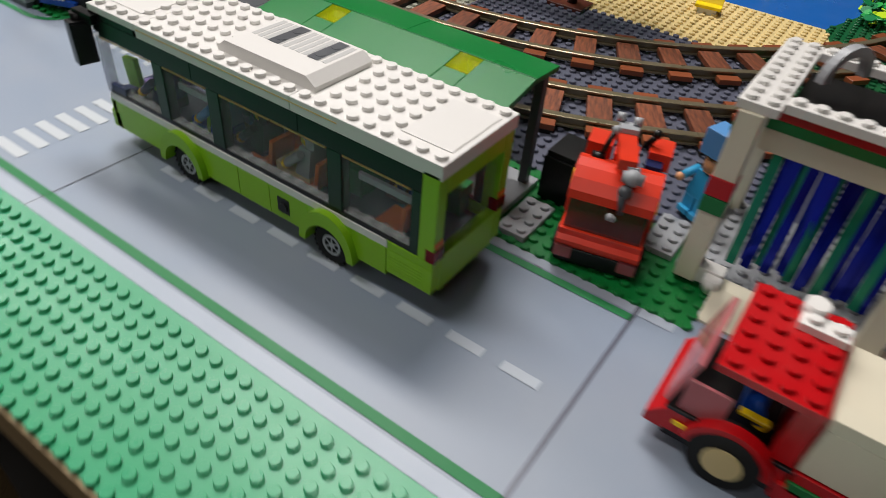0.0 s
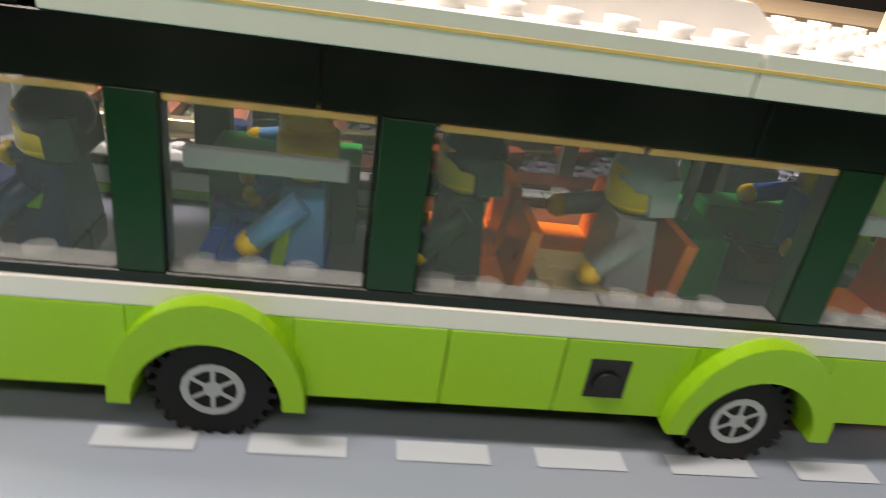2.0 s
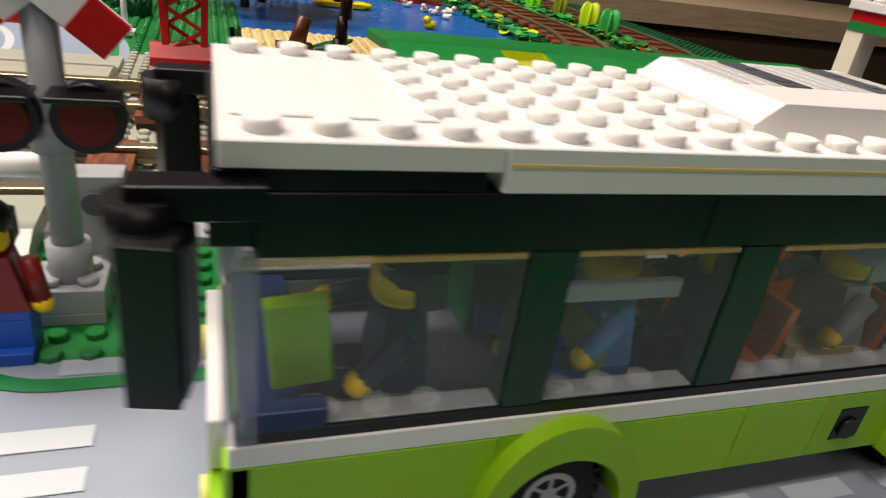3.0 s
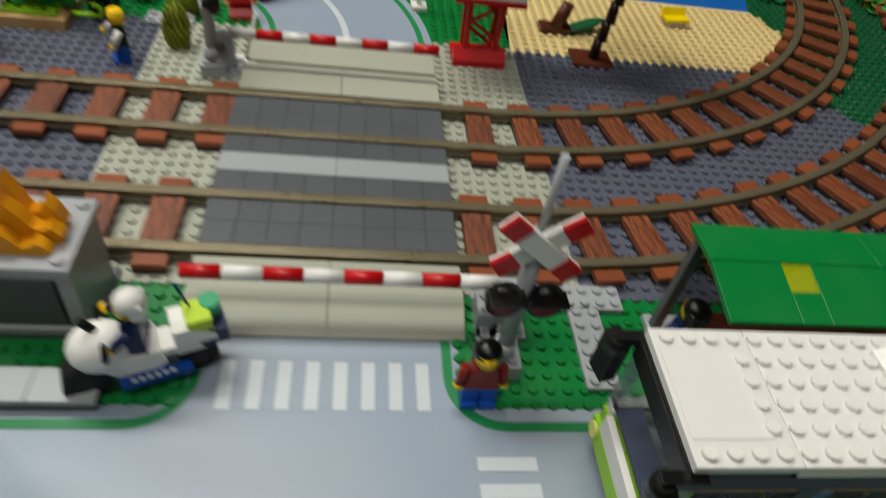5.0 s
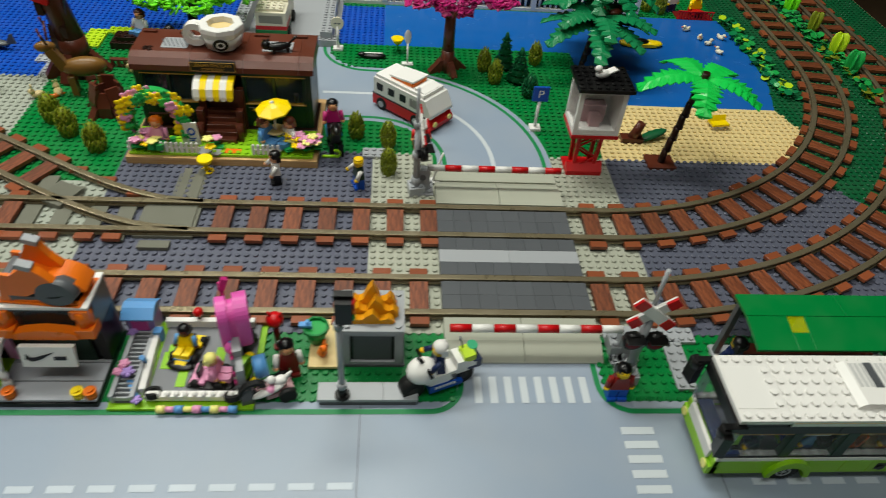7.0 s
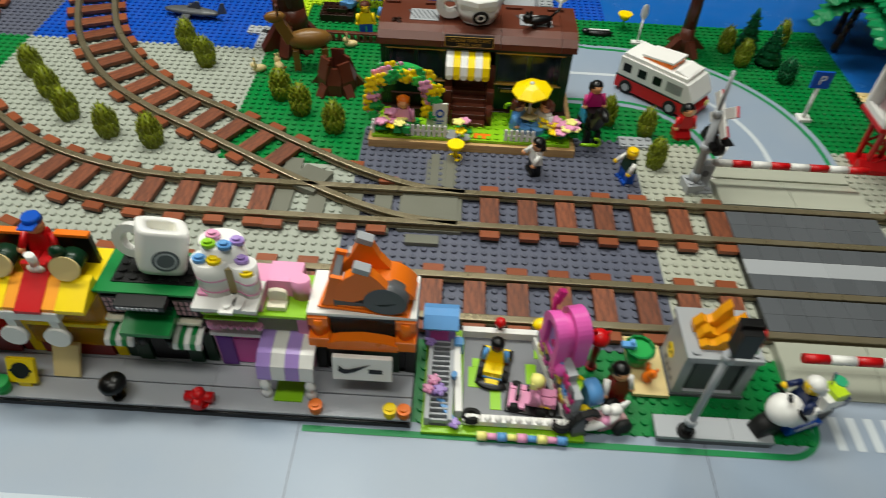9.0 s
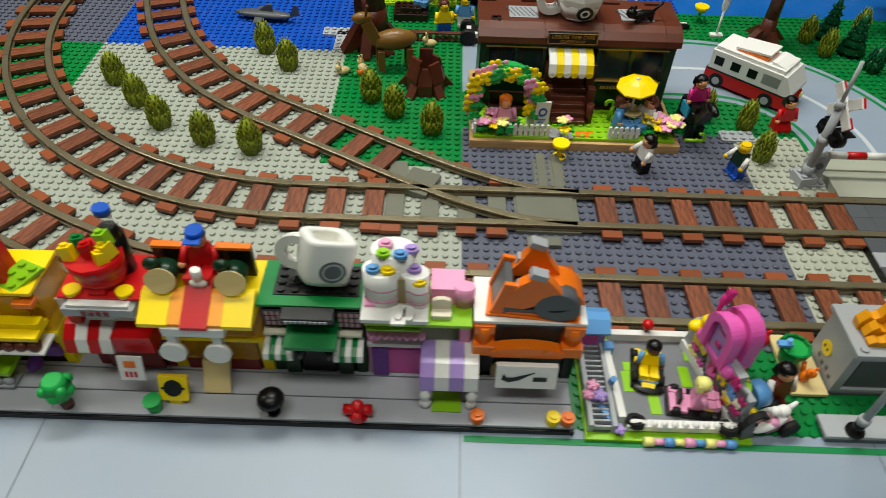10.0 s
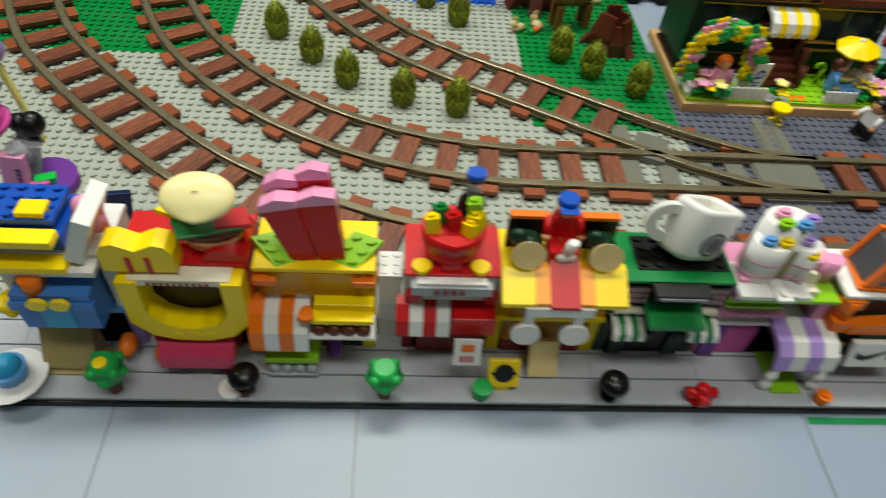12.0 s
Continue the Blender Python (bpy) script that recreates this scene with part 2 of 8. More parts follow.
def turned(op, px, py, pz, rx=0, ry=0, rz=0):
    """Another shape turned about a point (studs, studs, plates; degrees)."""
    def done(bm):
        old = set(bm.verts)
        op(bm)
        m = Matrix.Translation(v3(px, py, pz)) @ Euler([radians(a) for a in (rx, ry, rz)]).to_matrix().to_4x4() @ Matrix.Translation(-v3(px, py, pz))
        for v in bm.verts:
            if v not in old:
                v.co = m @ v.co
    return done


def ring(cx, cy, z, ro, ri, h, n=8, a0=0.0):
    """A flat upright ring: outer and inner radius in studs, height in plates."""
    def op(bm):
        rows = []
        for r, zz in ((ro, z), (ro * 1.03, z + h * 0.5), (ro, z + h * 0.92), (ro * 0.96, z + h), (ri, z + h), (ri, z)):
            rows.append([bm.verts.new(v3(cx + r * math.cos(a0 + 2 * math.pi * k / n), cy + r * math.sin(a0 + 2 * math.pi * k / n), zz)) for k in range(n)])
        fs = []
        for a, b in zip(rows, rows[1:] + rows[:1]):
            fs += [bm.faces.new([a[k], a[(k + 1) % n], b[(k + 1) % n], b[k]]) for k in range(n)]
        bmesh.ops.recalc_face_normals(bm, faces=fs)
    return op


def part(name, parent, mat, *ops, label=""):
    bm = bmesh.new()
    for op in ops:
        op(bm)
    ob = mesh_ob(name, bm, mat, parent)
    if label:
        ob["label"] = label
    return ob


def thing(name, label, category, x, y, z=0, rz=0, group="", kind=""):
    """An empty at the thing's base: x and y in studs, z in plates."""
    ob = new(name)
    ob.empty_display_size = 0.005
    ob.matrix_world = pose(x * S, y * S, z * PL, 0, 0, rz)
    return tagged(ob, label, category, group, kind)


def single(name, label, category, mat, x, y, z, rz, *ops, group="", kind=""):
    """A thing that is one mesh."""
    bm = bmesh.new()
    for op in ops:
        op(bm)
    ob = mesh_ob(name, bm, mat)
    ob.matrix_world = pose(x * S, y * S, z * PL, 0, 0, rz)
    return tagged(ob, label, category, group, kind)


def stud_field(name, mat, parent, cells, z=0.0, sides=8):
    """Many studs in one mesh at the centres given in studs."""
    cs = np.array(cells, dtype=float)
    if len(cs) == 0:
        return None
    ang = np.arange(sides) * 2 * np.pi / sides
    ring = np.c_[np.cos(ang), np.sin(ang)]
    verts, faces = [], []
    k = 0
    for cx, cy in cs:
        for rr, zz in ((0.00245, z), (0.00245, z + 0.0014), (0.0021, z + 0.0017)):
            for ux, uy in ring:
                verts.append((cx * S + ux * rr, cy * S + uy * rr, zz))
        for lv in (0, 1):
            for i in range(sides):
                j = (i + 1) % sides
                faces.append((k + lv * sides + i, k + lv * sides + j, k + (lv + 1) * sides + j, k + (lv + 1) * sides + i))
        faces.append(tuple(k + 2 * sides + i for i in range(sides)))
        k += 3 * sides
    me = bpy.data.meshes.new(name)
    me.from_pydata(verts, [], faces)
    me.materials.append(M[mat])
    ob = new(name, me)
    ob.parent = parent
    ob["kind"] = "stuff"
    return ob


def inside(pts, x, y):
    hit = False
    for i in range(len(pts)):
        (x0, y0), (x1, y1) = pts[i], pts[i - 1]
        if (y0 > y) != (y1 > y) and x < (x1 - x0) * (y - y0) / (y1 - y0) + x0:
            hit = not hit
    return hit


def baseplate(name, label, mat, pts, studs=True, skip=None, top=0.0, sides=8):
    """A piece of the ground: a thin plate with its studs."""
    bm = bmesh.new()
    prism(pts, top / PL - 0.5, 0.5)(bm)
    ob = mesh_ob(name, bm, mat)
    tagged(ob, label, "baseplate", "", "structure")
    if studs:
        xs, ys = [p[0] for p in pts], [p[1] for p in pts]
        cells = [(cx + 0.5, cy + 0.5) for cx in range(math.floor(min(xs)), math.ceil(max(xs))) for cy in range(math.floor(min(ys)), math.ceil(max(ys)))
                 if inside(pts, cx + 0.5, cy + 0.5) and not (skip and skip(cx + 0.5, cy + 0.5))]
        stud_field("studs", mat, ob, cells, top, sides)
    return ob


def rect(x0, y0, x1, y1):
    return [(x0, y0), (x1, y0), (x1, y1), (x0, y1)]

# ---- the room and the table ----
def slab(name, a, b, mat, label, category):
    bm = bmesh.new()
    chamfer_box(bm, a, b, 0.002)
    return tagged(mesh_ob(name, bm, mat), label, category, "", "structure")


M["wallpaint"] = plastic("wall_paint", "4A4640", rough=0.85, spread=0.0, scale=8)
M["ceilingpaint"] = plastic("ceiling_paint", "2C2B29", rough=0.9, spread=0.0, scale=8)
M["carpet"] = plastic("dark_floor", "23211F", rough=0.9, spread=0.0, scale=40)
slab("floor", (-3, -2.6, -0.80), (3, 3.4, -0.74), "carpet", "dark worn floor under the display table", "floor")
slab("ceiling", (-3, -2.6, 1.75), (3, 3.4, 1.85), "ceilingpaint", "plain grey ceiling over the display room", "ceiling")
slab("wall_west", (-3.1, -2.6, -0.74), (-3, 3.4, 1.75), "wallpaint", "plain painted room wall", "wall")
slab("wall_east", (3, -2.6, -0.74), (3.1, 3.4, 1.75), "wallpaint", "plain painted room wall", "wall")
slab("wall_north", (-3, 3.4, -0.74), (3, 3.5, 1.75), "wallpaint", "plain painted room wall", "wall")
slab("wall_south", (-3, -2.7, -0.74), (3, -2.6, 1.75), "wallpaint", "plain painted room wall", "wall")
display_table = thing("display_table", "long wooden display table carrying the brick town", "table", 0, 0, 0)
part("tabletop", display_table, "tableedge", tile(-125, -36.9, -8.5, 217.5, 142, 8))
for lx, ly in ((-120, -34), (88, -34), (-120, 100), (88, 100), (-16, -34), (-16, 100)):
    part("leg", display_table, "tableedge", tile(lx, ly, -231, 3, 3, 222.4))

# ---- baseplates ----
CR_Y0, CR_Y1 = -4.5, 26.6
TOP = 98
baseplate("ground_dark_plate", "dark bluish grey studded baseplate under the railway", "bluegrey", rect(-39.9, CR_Y0, -8, CR_Y1))
baseplate("ground_old_grey_patch", "old light grey studded plate beside the level crossing", "oldgrey", rect(-8, CR_Y0, 0, CR_Y1))
baseplate("ground_under_crossing", "old light grey plate under the level crossing", "oldgrey", rect(0, CR_Y0, 16, 24.2), False)
baseplate("ground_old_grey_strip", "old light grey studded plate beside the level crossing", "oldgrey", rect(16, CR_Y0, 24, CR_Y1))
EAST_CUT = [(24, CR_Y0), (80, CR_Y0), (66, 9), (56, 20), (51, CR_Y1), (24, CR_Y1)]
baseplate("ground_dark_corner", "dark bluish grey studded baseplate inside the railway curve", "bluegrey", EAST_CUT)
GREY_W = [(-125, CR_Y0), (-39.9, CR_Y0), (-39.9, 19.2), (-55.7, 19.2), (-55.7, 43.7), (-88.8, 43.7), (-88.8, 29.5), (-125, 29.5)]
baseplate("ground_light_grey", "light grey studded baseplate inside the left railway curves", "ploat", GREY_W)
baseplate("ground_green_west", "green studded baseplate crossed by the railway", "green", rect(-125, 29.5, -88.8, 43.7))
baseplate("ground_green_wood", "green studded baseplate with trees and shrubs", "green", [(-55.7, 19.2), (-39.9, 19.2), (-39.9, CR_Y1), (-39.9, 58), (-55.7, 58)])
baseplate("ground_grey_far", "grey studded baseplate at the layout's far corner", "bluegrey", rect(-125, 43.7, -88.8, TOP))
baseplate("water_blue_plate", "blue studded baseplate standing for the sea", "blue", [(-88.8, 43.7), (-55.7, 43.7), (-55.7, 58), (-30, 58), (-30, TOP), (-88.8, TOP)])
baseplate("water_blue_step", "blue studded plate beside the bridge", "blue", rect(-14.6, 58, -7, 73))
GREEN_DARK = "pine"
SAND = [(23.8, 26.6), (51, 26.6), (57, 35), (55, 41.4), (23.8, 41.4)]
baseplate("ground_sand", "tan studded plate standing for a beach", "tan", SAND)
POND = [(-7, 58), (25, 58), (25, 41.4), (55, 41.4), (57.5, 50), (58, 64), (57, 74), (-7, 74)]
pond = baseplate("water", "smooth blue tiled pond with a wavy shore", "pond", POND, False)
baseplate("ground_green_east", "dark green studded baseplate under the outer railway curve", GREEN_DARK,
          [(80, CR_Y0), (92, CR_Y0), (92, TOP), (57, TOP), (57, 74), (58, 64), (57.5, 50), (55, 41.4), (57, 35), (51, 26.6), (56, 20), (66, 9)])
def flat(name, mat, pts, z=0.12, h=0.1):
    bm = bmesh.new()
    prism(pts, z - h, h)(bm)
    ob = mesh_ob(name, bm, mat)
    return tagged(ob, "pale grey smooth road curving behind the crossing", "road", "", "structure")


# green plate with the curved road: the road's band is left smooth
CX, CY = -9.0, 25.0


def on_road(x, y):
    r = math.hypot(x - CX, y - CY)
    if x > CX and y > CY - 2 and 9.4 < r < 25.4:
        return True
    if x <= CX and 34.4 < y < 50.4:
        return True
    return -30.5 < x < -15.8 + max(0, 55 - y) * 0.5 and y >= 50


GREEN_N = [(-39.9, CR_Y1), (0, CR_Y1), (0, 24.2), (16, 24.2), (16, CR_Y1), (23.8, CR_Y1), (25, 41.4), (25, 58), (-39.9, 58)]
baseplate("ground_green_north", "green studded road baseplate behind the crossing", "green", GREEN_N, True, on_road)
road_curve = [(15.6 + 0.6, 24.2)] + arc_pts(CX, CY, 25.2, 0, 90, 24) + arc_pts(-9.5, 56.5, 6.4, 270, 180, 8) + [(-15.9, 58), (-30.2, 58), (-30.2, 50.3), (-39.9, 50.3), (-39.9, 34.6)] + arc_pts(CX, CY, 9.6, 90, 0, 16) + [(0.6, 24.2)]
flat("road_curve", "road", road_curve, 0.06, 0.05)
baseplate("ground_north_shore", "green studded baseplate behind the white fence", "green", [(-14.6, 73), (-7, 73), (-7, 74), (57, 74), (57, TOP), (-14.6, TOP)])
baseplate("road_bridge_deck", "grey smooth road over the bridge", "lightgrey", rect(-30, 58, -14.6, TOP), False)

# ---- main road ----
YF, YB = -27.2, -13.8
baseplate("road", "pale grey smooth road plates laid end to end", "road", rect(-125, -28.6, 92, -12.7), False)
baseplate("ground_front_green", "sea green studded baseplate along the table's front edge", "sandgreen", rect(-125, -36.7, 92, -28.6), sides=10)
baseplate("ground_back_green", "green studded strip between road and railway", "green", rect(-31.2, -12.7, 1, CR_Y0), True, lambda x, y: x > 0.6)
baseplate("road_to_crossing", "pale grey road plate leading to the crossing", "road", rect(1, -12.7, 15.5, CR_Y0), False)
baseplate("ground_green_stop", "green studded strip behind the bus stop", "green", rect(15.5, -12.7, 58.6, CR_Y0))
baseplate("pavement_car_wash", "grey smooth plate in front of the car wash", "road", rect(58.6, -12.7, 92, CR_Y0), False)
baseplate("pavement_west_strip", "grey plate under the shop row", "lightgrey", rect(-125, -12.7, -31.2, CR_Y0), False)


def line_ribbon(bm, pts, width, z=0.0003):
    """A flat ribbon along points in studs."""
    left, right = [], []
    for i, (x, y) in enumerate(pts):
        x0, y0 = pts[max(i - 1, 0)]
        x1, y1 = pts[min(i + 1, len(pts) - 1)]
        d = Vector((x1 - x0, y1 - y0)).normalized()
        nx, ny = -d.y * width / 2, d.x * width / 2
        left.append(bm.verts.new(((x + nx) * S, (y + ny) * S, z)))
        right.append(bm.verts.new(((x - nx) * S, (y - ny) * S, z)))
    for i in range(len(pts) - 1):
        bm.faces.new([right[i], right[i + 1], left[i + 1], left[i]])


def ribbon(name, label, mat, width, *lines, z=0.0003):
    bm = bmesh.new()
    for pts in lines:
        line_ribbon(bm, pts, width, z)
    return tagged(mesh_ob(name, bm, mat), label, "road marking", "", "structure")


ribbon("road_line_front", "green painted line along the road's front edge", "roadgreen", 0.58, [(-39.7, YF), (55.9, YF)])
ribbon("road_line_west", "green painted line along the road's back edge", "roadgreen", 0.55,
       [(-39.7, YB), (-1.6, YB)] + arc_pts(-1.6, YB + 3, 3, -90, 0, 8) + [(1.4, -8)])
ribbon("road_line_east", "green painted line along the road's back edge", "roadgreen", 0.55,
       [(55.9, YB), (17.8, YB)] + arc_pts(17.8, YB + 3, 3, -90, -180, 8) + [(14.8, -8)])
ribbon("road_line_outer", "green painted line along the curved road", "roadgreen", 0.55,
       [(15.1, 20.5)] + arc_pts(CX, CY, 24.2, 0, 90, 24) + arc_pts(-9.5, 56.5, 7.3, 270, 190, 10) + [(-17, 58)])
ribbon("road_line_inner", "green painted line along the inside of the curved road", "roadgreen", 0.55,
       [(1.7, 20.5)] + arc_pts(CX, CY, 10.6, 0, 90, 16) + [(-39, 35.6)])
ribbon("road_line_middle", "white painted line along the middle of the curved road", "roadwhite", 0.6,
       [(8.3, 24)] + arc_pts(CX, CY, 17.2, 0, 90, 20) + [(-16, 42.2)])
ribbon("road_margin_front", "pale margin between line and studs", "roadpale", 0.9, [(-39.7, YF - 0.95), (55.9, YF - 0.95)], z=0.00025)
ribbon("road_margin_back", "pale margin between line and studs", "roadpale", 0.7, [(17.8, YB + 0.75), (58, YB + 0.75)], z=0.00025)
M["roaddash"] = plastic("road_dash", "B4BEC8", rough=0.32)
dashes = [[(x, -21), (x + 2.1, -21)] for x in np.arange(26.5, 55, 3.2)] + [[(x, -21), (x + 2.1, -21)] for x in np.arange(-39.3, -9, 3.2)]
ribbon("road_dashes", "white painted dashes along the road's middle", "roaddash", 0.62, *dashes)
ribbon("road_line_solid", "white painted line along the western road plates", "roaddash", 0.5, [(-71.8, -20.6), (-40.1, -20.6)])
ribbon("zebra_crossing", "white zebra bars before the level crossing", "roadwhite", 0.72, *[[(x, -12.9), (x, -9.9)] for x in np.arange(3.0, 14, 1.48)])
ribbon("zebra_east", "white zebra bars across the main road", "roadwhite", 0.75, *[[(15.9, y), (19.0, y)] for y in np.arange(-15.9, -26, -1.43)])
ribbon("plate_joint", "dark gap between two road plates", "darkgrey", 0.07, *[[(x, -28.6), (x, -12.7)] for x in (-104, -88.1, -71.9, -39.95, -8.05, 23.9)])
ribbon("plate_seam", "grey overlap between two road plates", "bluegrey", 0.22, [(55.9, -28.6), (55.9, -12.7)])


# ---- railway ----
def path_points(*pieces):
    """Joins point runs and resamples them at even steps of half a stud."""
    raw = [p for piece in pieces for p in piece]
    out, carry = [Vector(raw[0])], 0.0
    for a, b in zip(raw, raw[1:]):
        a, b = Vector(a), Vector(b)
        length = (b - a).length
        if length < 1e-6:
            continue
        d = 0.5 - carry
        while d <= length:
            out.append(a + (b - a) * d / length)
            d += 0.5
        carry = length - (d - 0.5)
    return out


def smooth_run(pts, steps=14):
    """A Catmull-Rom run through points."""
    q = [Vector(p) for p in pts]
    q = [2 * q[0] - q[1]] + q + [2 * q[-1] - q[-2]]
    out = []
    for i in range(1, len(q) - 2):
        for k in range(steps):
            t = k / steps
            out.append(0.5 * ((2 * q[i]) + (q[i + 1] - q[i - 1]) * t + (2 * q[i - 1] - 5 * q[i] + 4 * q[i + 1] - q[i + 2]) * t * t
                              + (3 * q[i] - q[i - 1] - 3 * q[i + 1] + q[i + 2]) * t ** 3))
    return [tuple(p) for p in out] + [tuple(q[-2])]


PROFILE = ((-0.45, 0.9), (0.45, 0.9), (0.45, 1.25), (0.2, 1.35), (0.2, 2.25), (0.36, 2.4), (0.36, 2.75), (0.28, 2.85), (-0.28, 2.85), (-0.36, 2.75), (-0.36, 2.4), (-0.2, 2.25), (-0.2, 1.35), (-0.45, 1.25))


def sweep_rail(bm, run, off):
    rows = []
    for i, p in enumerate(run):
        d = (run[min(i + 1, len(run) - 1)] - run[max(i - 1, 0)]).normalized()
        nrm = Vector((-d.y, d.x))
        row = []
        for a, z in PROFILE:
            c = p + nrm * (off + a)
            row.append(bm.verts.new((c.x * S, c.y * S, z * PL)))
        rows.append(row)
    k = len(PROFILE)
    for a, b in zip(rows, rows[1:]):
        for j in range(k):
            f = bm.faces.new([a[j], b[j], b[(j + 1) % k], a[(j + 1) % k]])
            f.smooth = False
    bm.faces.new(rows[0])
    bm.faces.new(rows[-1][::-1])
    bmesh.ops.recalc_face_normals(bm, faces=bm.faces)


def small_mesh(name, mat, *ops):
    bm = bmesh.new()
    for op in ops:
        op(bm)
    me = bpy.data.meshes.new(name)
    bm.to_mesh(me)
    bm.free()
    me.materials.append(M[mat])
    return me


M["sleepertile"] = wood_mat("sleeper_tile", "4A2210", "94502E", 90.0, (7, 1, 7), True)
ME_BASE = small_mesh("sleeper", "track", tile(-0.95, -3.9, 0, 1.9, 7.8, 1))
ME_MID = small_mesh("tile", "sleepertile", tile(-1, -2, 1, 2, 4, 1.2))
M["endtile"] = plastic("sleeper_end_tile", "8A4A2D", rough=0.3, spread=0.14)
ME_END = small_mesh("end_tile", "endtile", tile(-1, -0.5, 1, 2, 1, 1.15))


def child(name, me, parent, x, y, ang):
    ob = new(name, me)
    ob.parent = parent
    ob.matrix_local = pose(x * S, y * S, 0, 0, 0, ang)
    return ob


def track(points, first=0.0, label="railway track section with metal rails and brown tiled sleepers", bare=None, stop=None):
    """Lays sections 16 studs long: rails, and a sleeper with tiles every 4 studs."""
    run = points
    per = 32
    for s in range(0, len(run) - 4, per):
        seg = run[s:s + per + 1]
        th = thing("track_section", label, "railway track", 0, 0, 0, group="railway track sections")
        for off in (-2.5, 2.5):
            bm = bmesh.new()
            sweep_rail(bm, seg, off)
            mesh_ob("rail", bm, "metal", th)
        for i in range(int(first * 2), per, 8):
            if i >= len(seg):
                break
            p = seg[i]
            if bare and bare(p.x, p.y):
                continue
            a, b = seg[max(i - 1, 0)], seg[min(i + 1, len(seg) - 1)]
            ang = math.degrees(math.atan2(b.y - a.y, b.x - a.x))
            child("sleeper", ME_BASE, th, p.x, p.y, ang)
            child("tile", ME_MID, th, p.x, p.y, ang)
            for off in (-3.5, 3.5):
                w = Vector((0, off))
                w.rotate(Matrix.Rotation(radians(ang), 2))
                child("end_tile", ME_END, th, p.x + w.x, p.y + w.y, ang)


on_cross = lambda x, y: 0.3 < x < 15.7
EC, WC = (20.5, 58.8), (-56.5, 55.7)
T1 = path_points(smooth_run([(-115.6, TOP), (-115.5, 56), (-114.4, 46), (-111.4, 37.2), (-107.2, 29.8), (-101.5, 23.2), (-94.6, 16.3), (-88.1, 10.7), (-82.4, 7.1), (-74.4, 3.4), (-68.2, 1.4), (-62, 0.4), (-56, 0), (-50, 0)]),
                 arc_pts(EC[0], EC[1], 58.8, -90, 0, 60), [(79.3, TOP)])
T2E = path_points([(-28, 12)], arc_pts(EC[0], EC[1], 46.8, -90, 0, 60), [(67.3, TOP)])
T2W = path_points([(-28, 12)], arc_pts(*WC, 43.7, 270, 180, 60), [(-100.2, TOP)])
BR = path_points(smooth_run([(-28, 12), (-34, 12.9), (-40, 15.2), (-46.5, 18.6), (-52.2, 21.9), (-57.9, 25.2), (-64.3, 28.9), (-70.9, 33.8), (-76.4, 40.1), (-80.6, 46.9), (-84.7, 57.3), (-86.7, 66), (-87.2, 75), (-87.3, 98)]))
switch_zone = lambda x, y: x > -45.5
track(T1, 1.0, bare=on_cross)
track(T2E, 3.0, bare=on_cross)
track(T2W, 1.0, bare=switch_zone)
track(BR, 2.0, bare=switch_zone)

# the points' own grey frame
points_frame = thing("track_switch", "dark grey railway points with frog and guard rails", "railway points", 0, 0)
part("throw_plate", points_frame, "olddark", tile(-34.5, 8.9, 0, 6.6, 6.6, 1.1), tile(-34.3, 9.9, 1.1, 6, 4.4, 0.4))
part("frog_plate", points_frame, "olddark", turned(tile(-46.2, 13.8, 0, 3.4, 3.8, 2.2), -44.6, 15.6, 0, 0, 0, -24))
for sx in (-47.8, -44.2, -40.4, -37.2):
    part("switch_tie", points_frame, "olddark", tile(sx, 8.2, 0, 1.9, 7.2 + (sx < -42) * 2.2 + (sx < -46) * 2, 1))
for sx, sy in ((-47, 8.4), (-43.3, 8.4), (-39.5, 8.4), (-36.5, 8.4), (-40, 18.6), (-44, 20.5), (-36, 16.2)):
    part("end_tile", points_frame, "endtile", tile(sx - 1, sy - 0.5, 1, 2, 1, 1.15))
part("throw_plate", points_frame, "olddark", tile(-31.6, 14, 0, 1, 8, 0.6), tile(-29.9, 14, 0, 1, 8, 0.6), tile(-32, 16.4, 0, 3.4, 4.6, 0.35))
part("throw_block", points_frame, "olddark", tile(-33.5, 7, 0, 3.4, 1.2, 1.2))

# ---- level crossing ----
crossing = thing("level_crossing", "dark grey tiled level crossing deck with pale stripe", "level crossing", 0, 0)
part("deck", crossing, "black", tile(0, -1.95, 0, 16, 3.9, 2), tile(0, 3.05, 0, 16, 5.9, 2), tile(0, 10.05, 0, 16, 3.9, 2))
ME_T = small_mesh("tile", "darkgrey", tile(-1, -1, 2, 2, 2, 0.5))
ME_L = small_mesh("pale_tile", "lightgrey", tile(-4, -1, 2, 8, 2, 0.5))
for cy in (-1, 1, 4, 8, 11, 13):
    for k in range(8):
        child("tile", ME_T, crossing, 1 + 2 * k, cy, 0)
for k in (0, 1):
    child("pale_tile", ME_L, crossing, 4 + 8 * k, 6, 0)


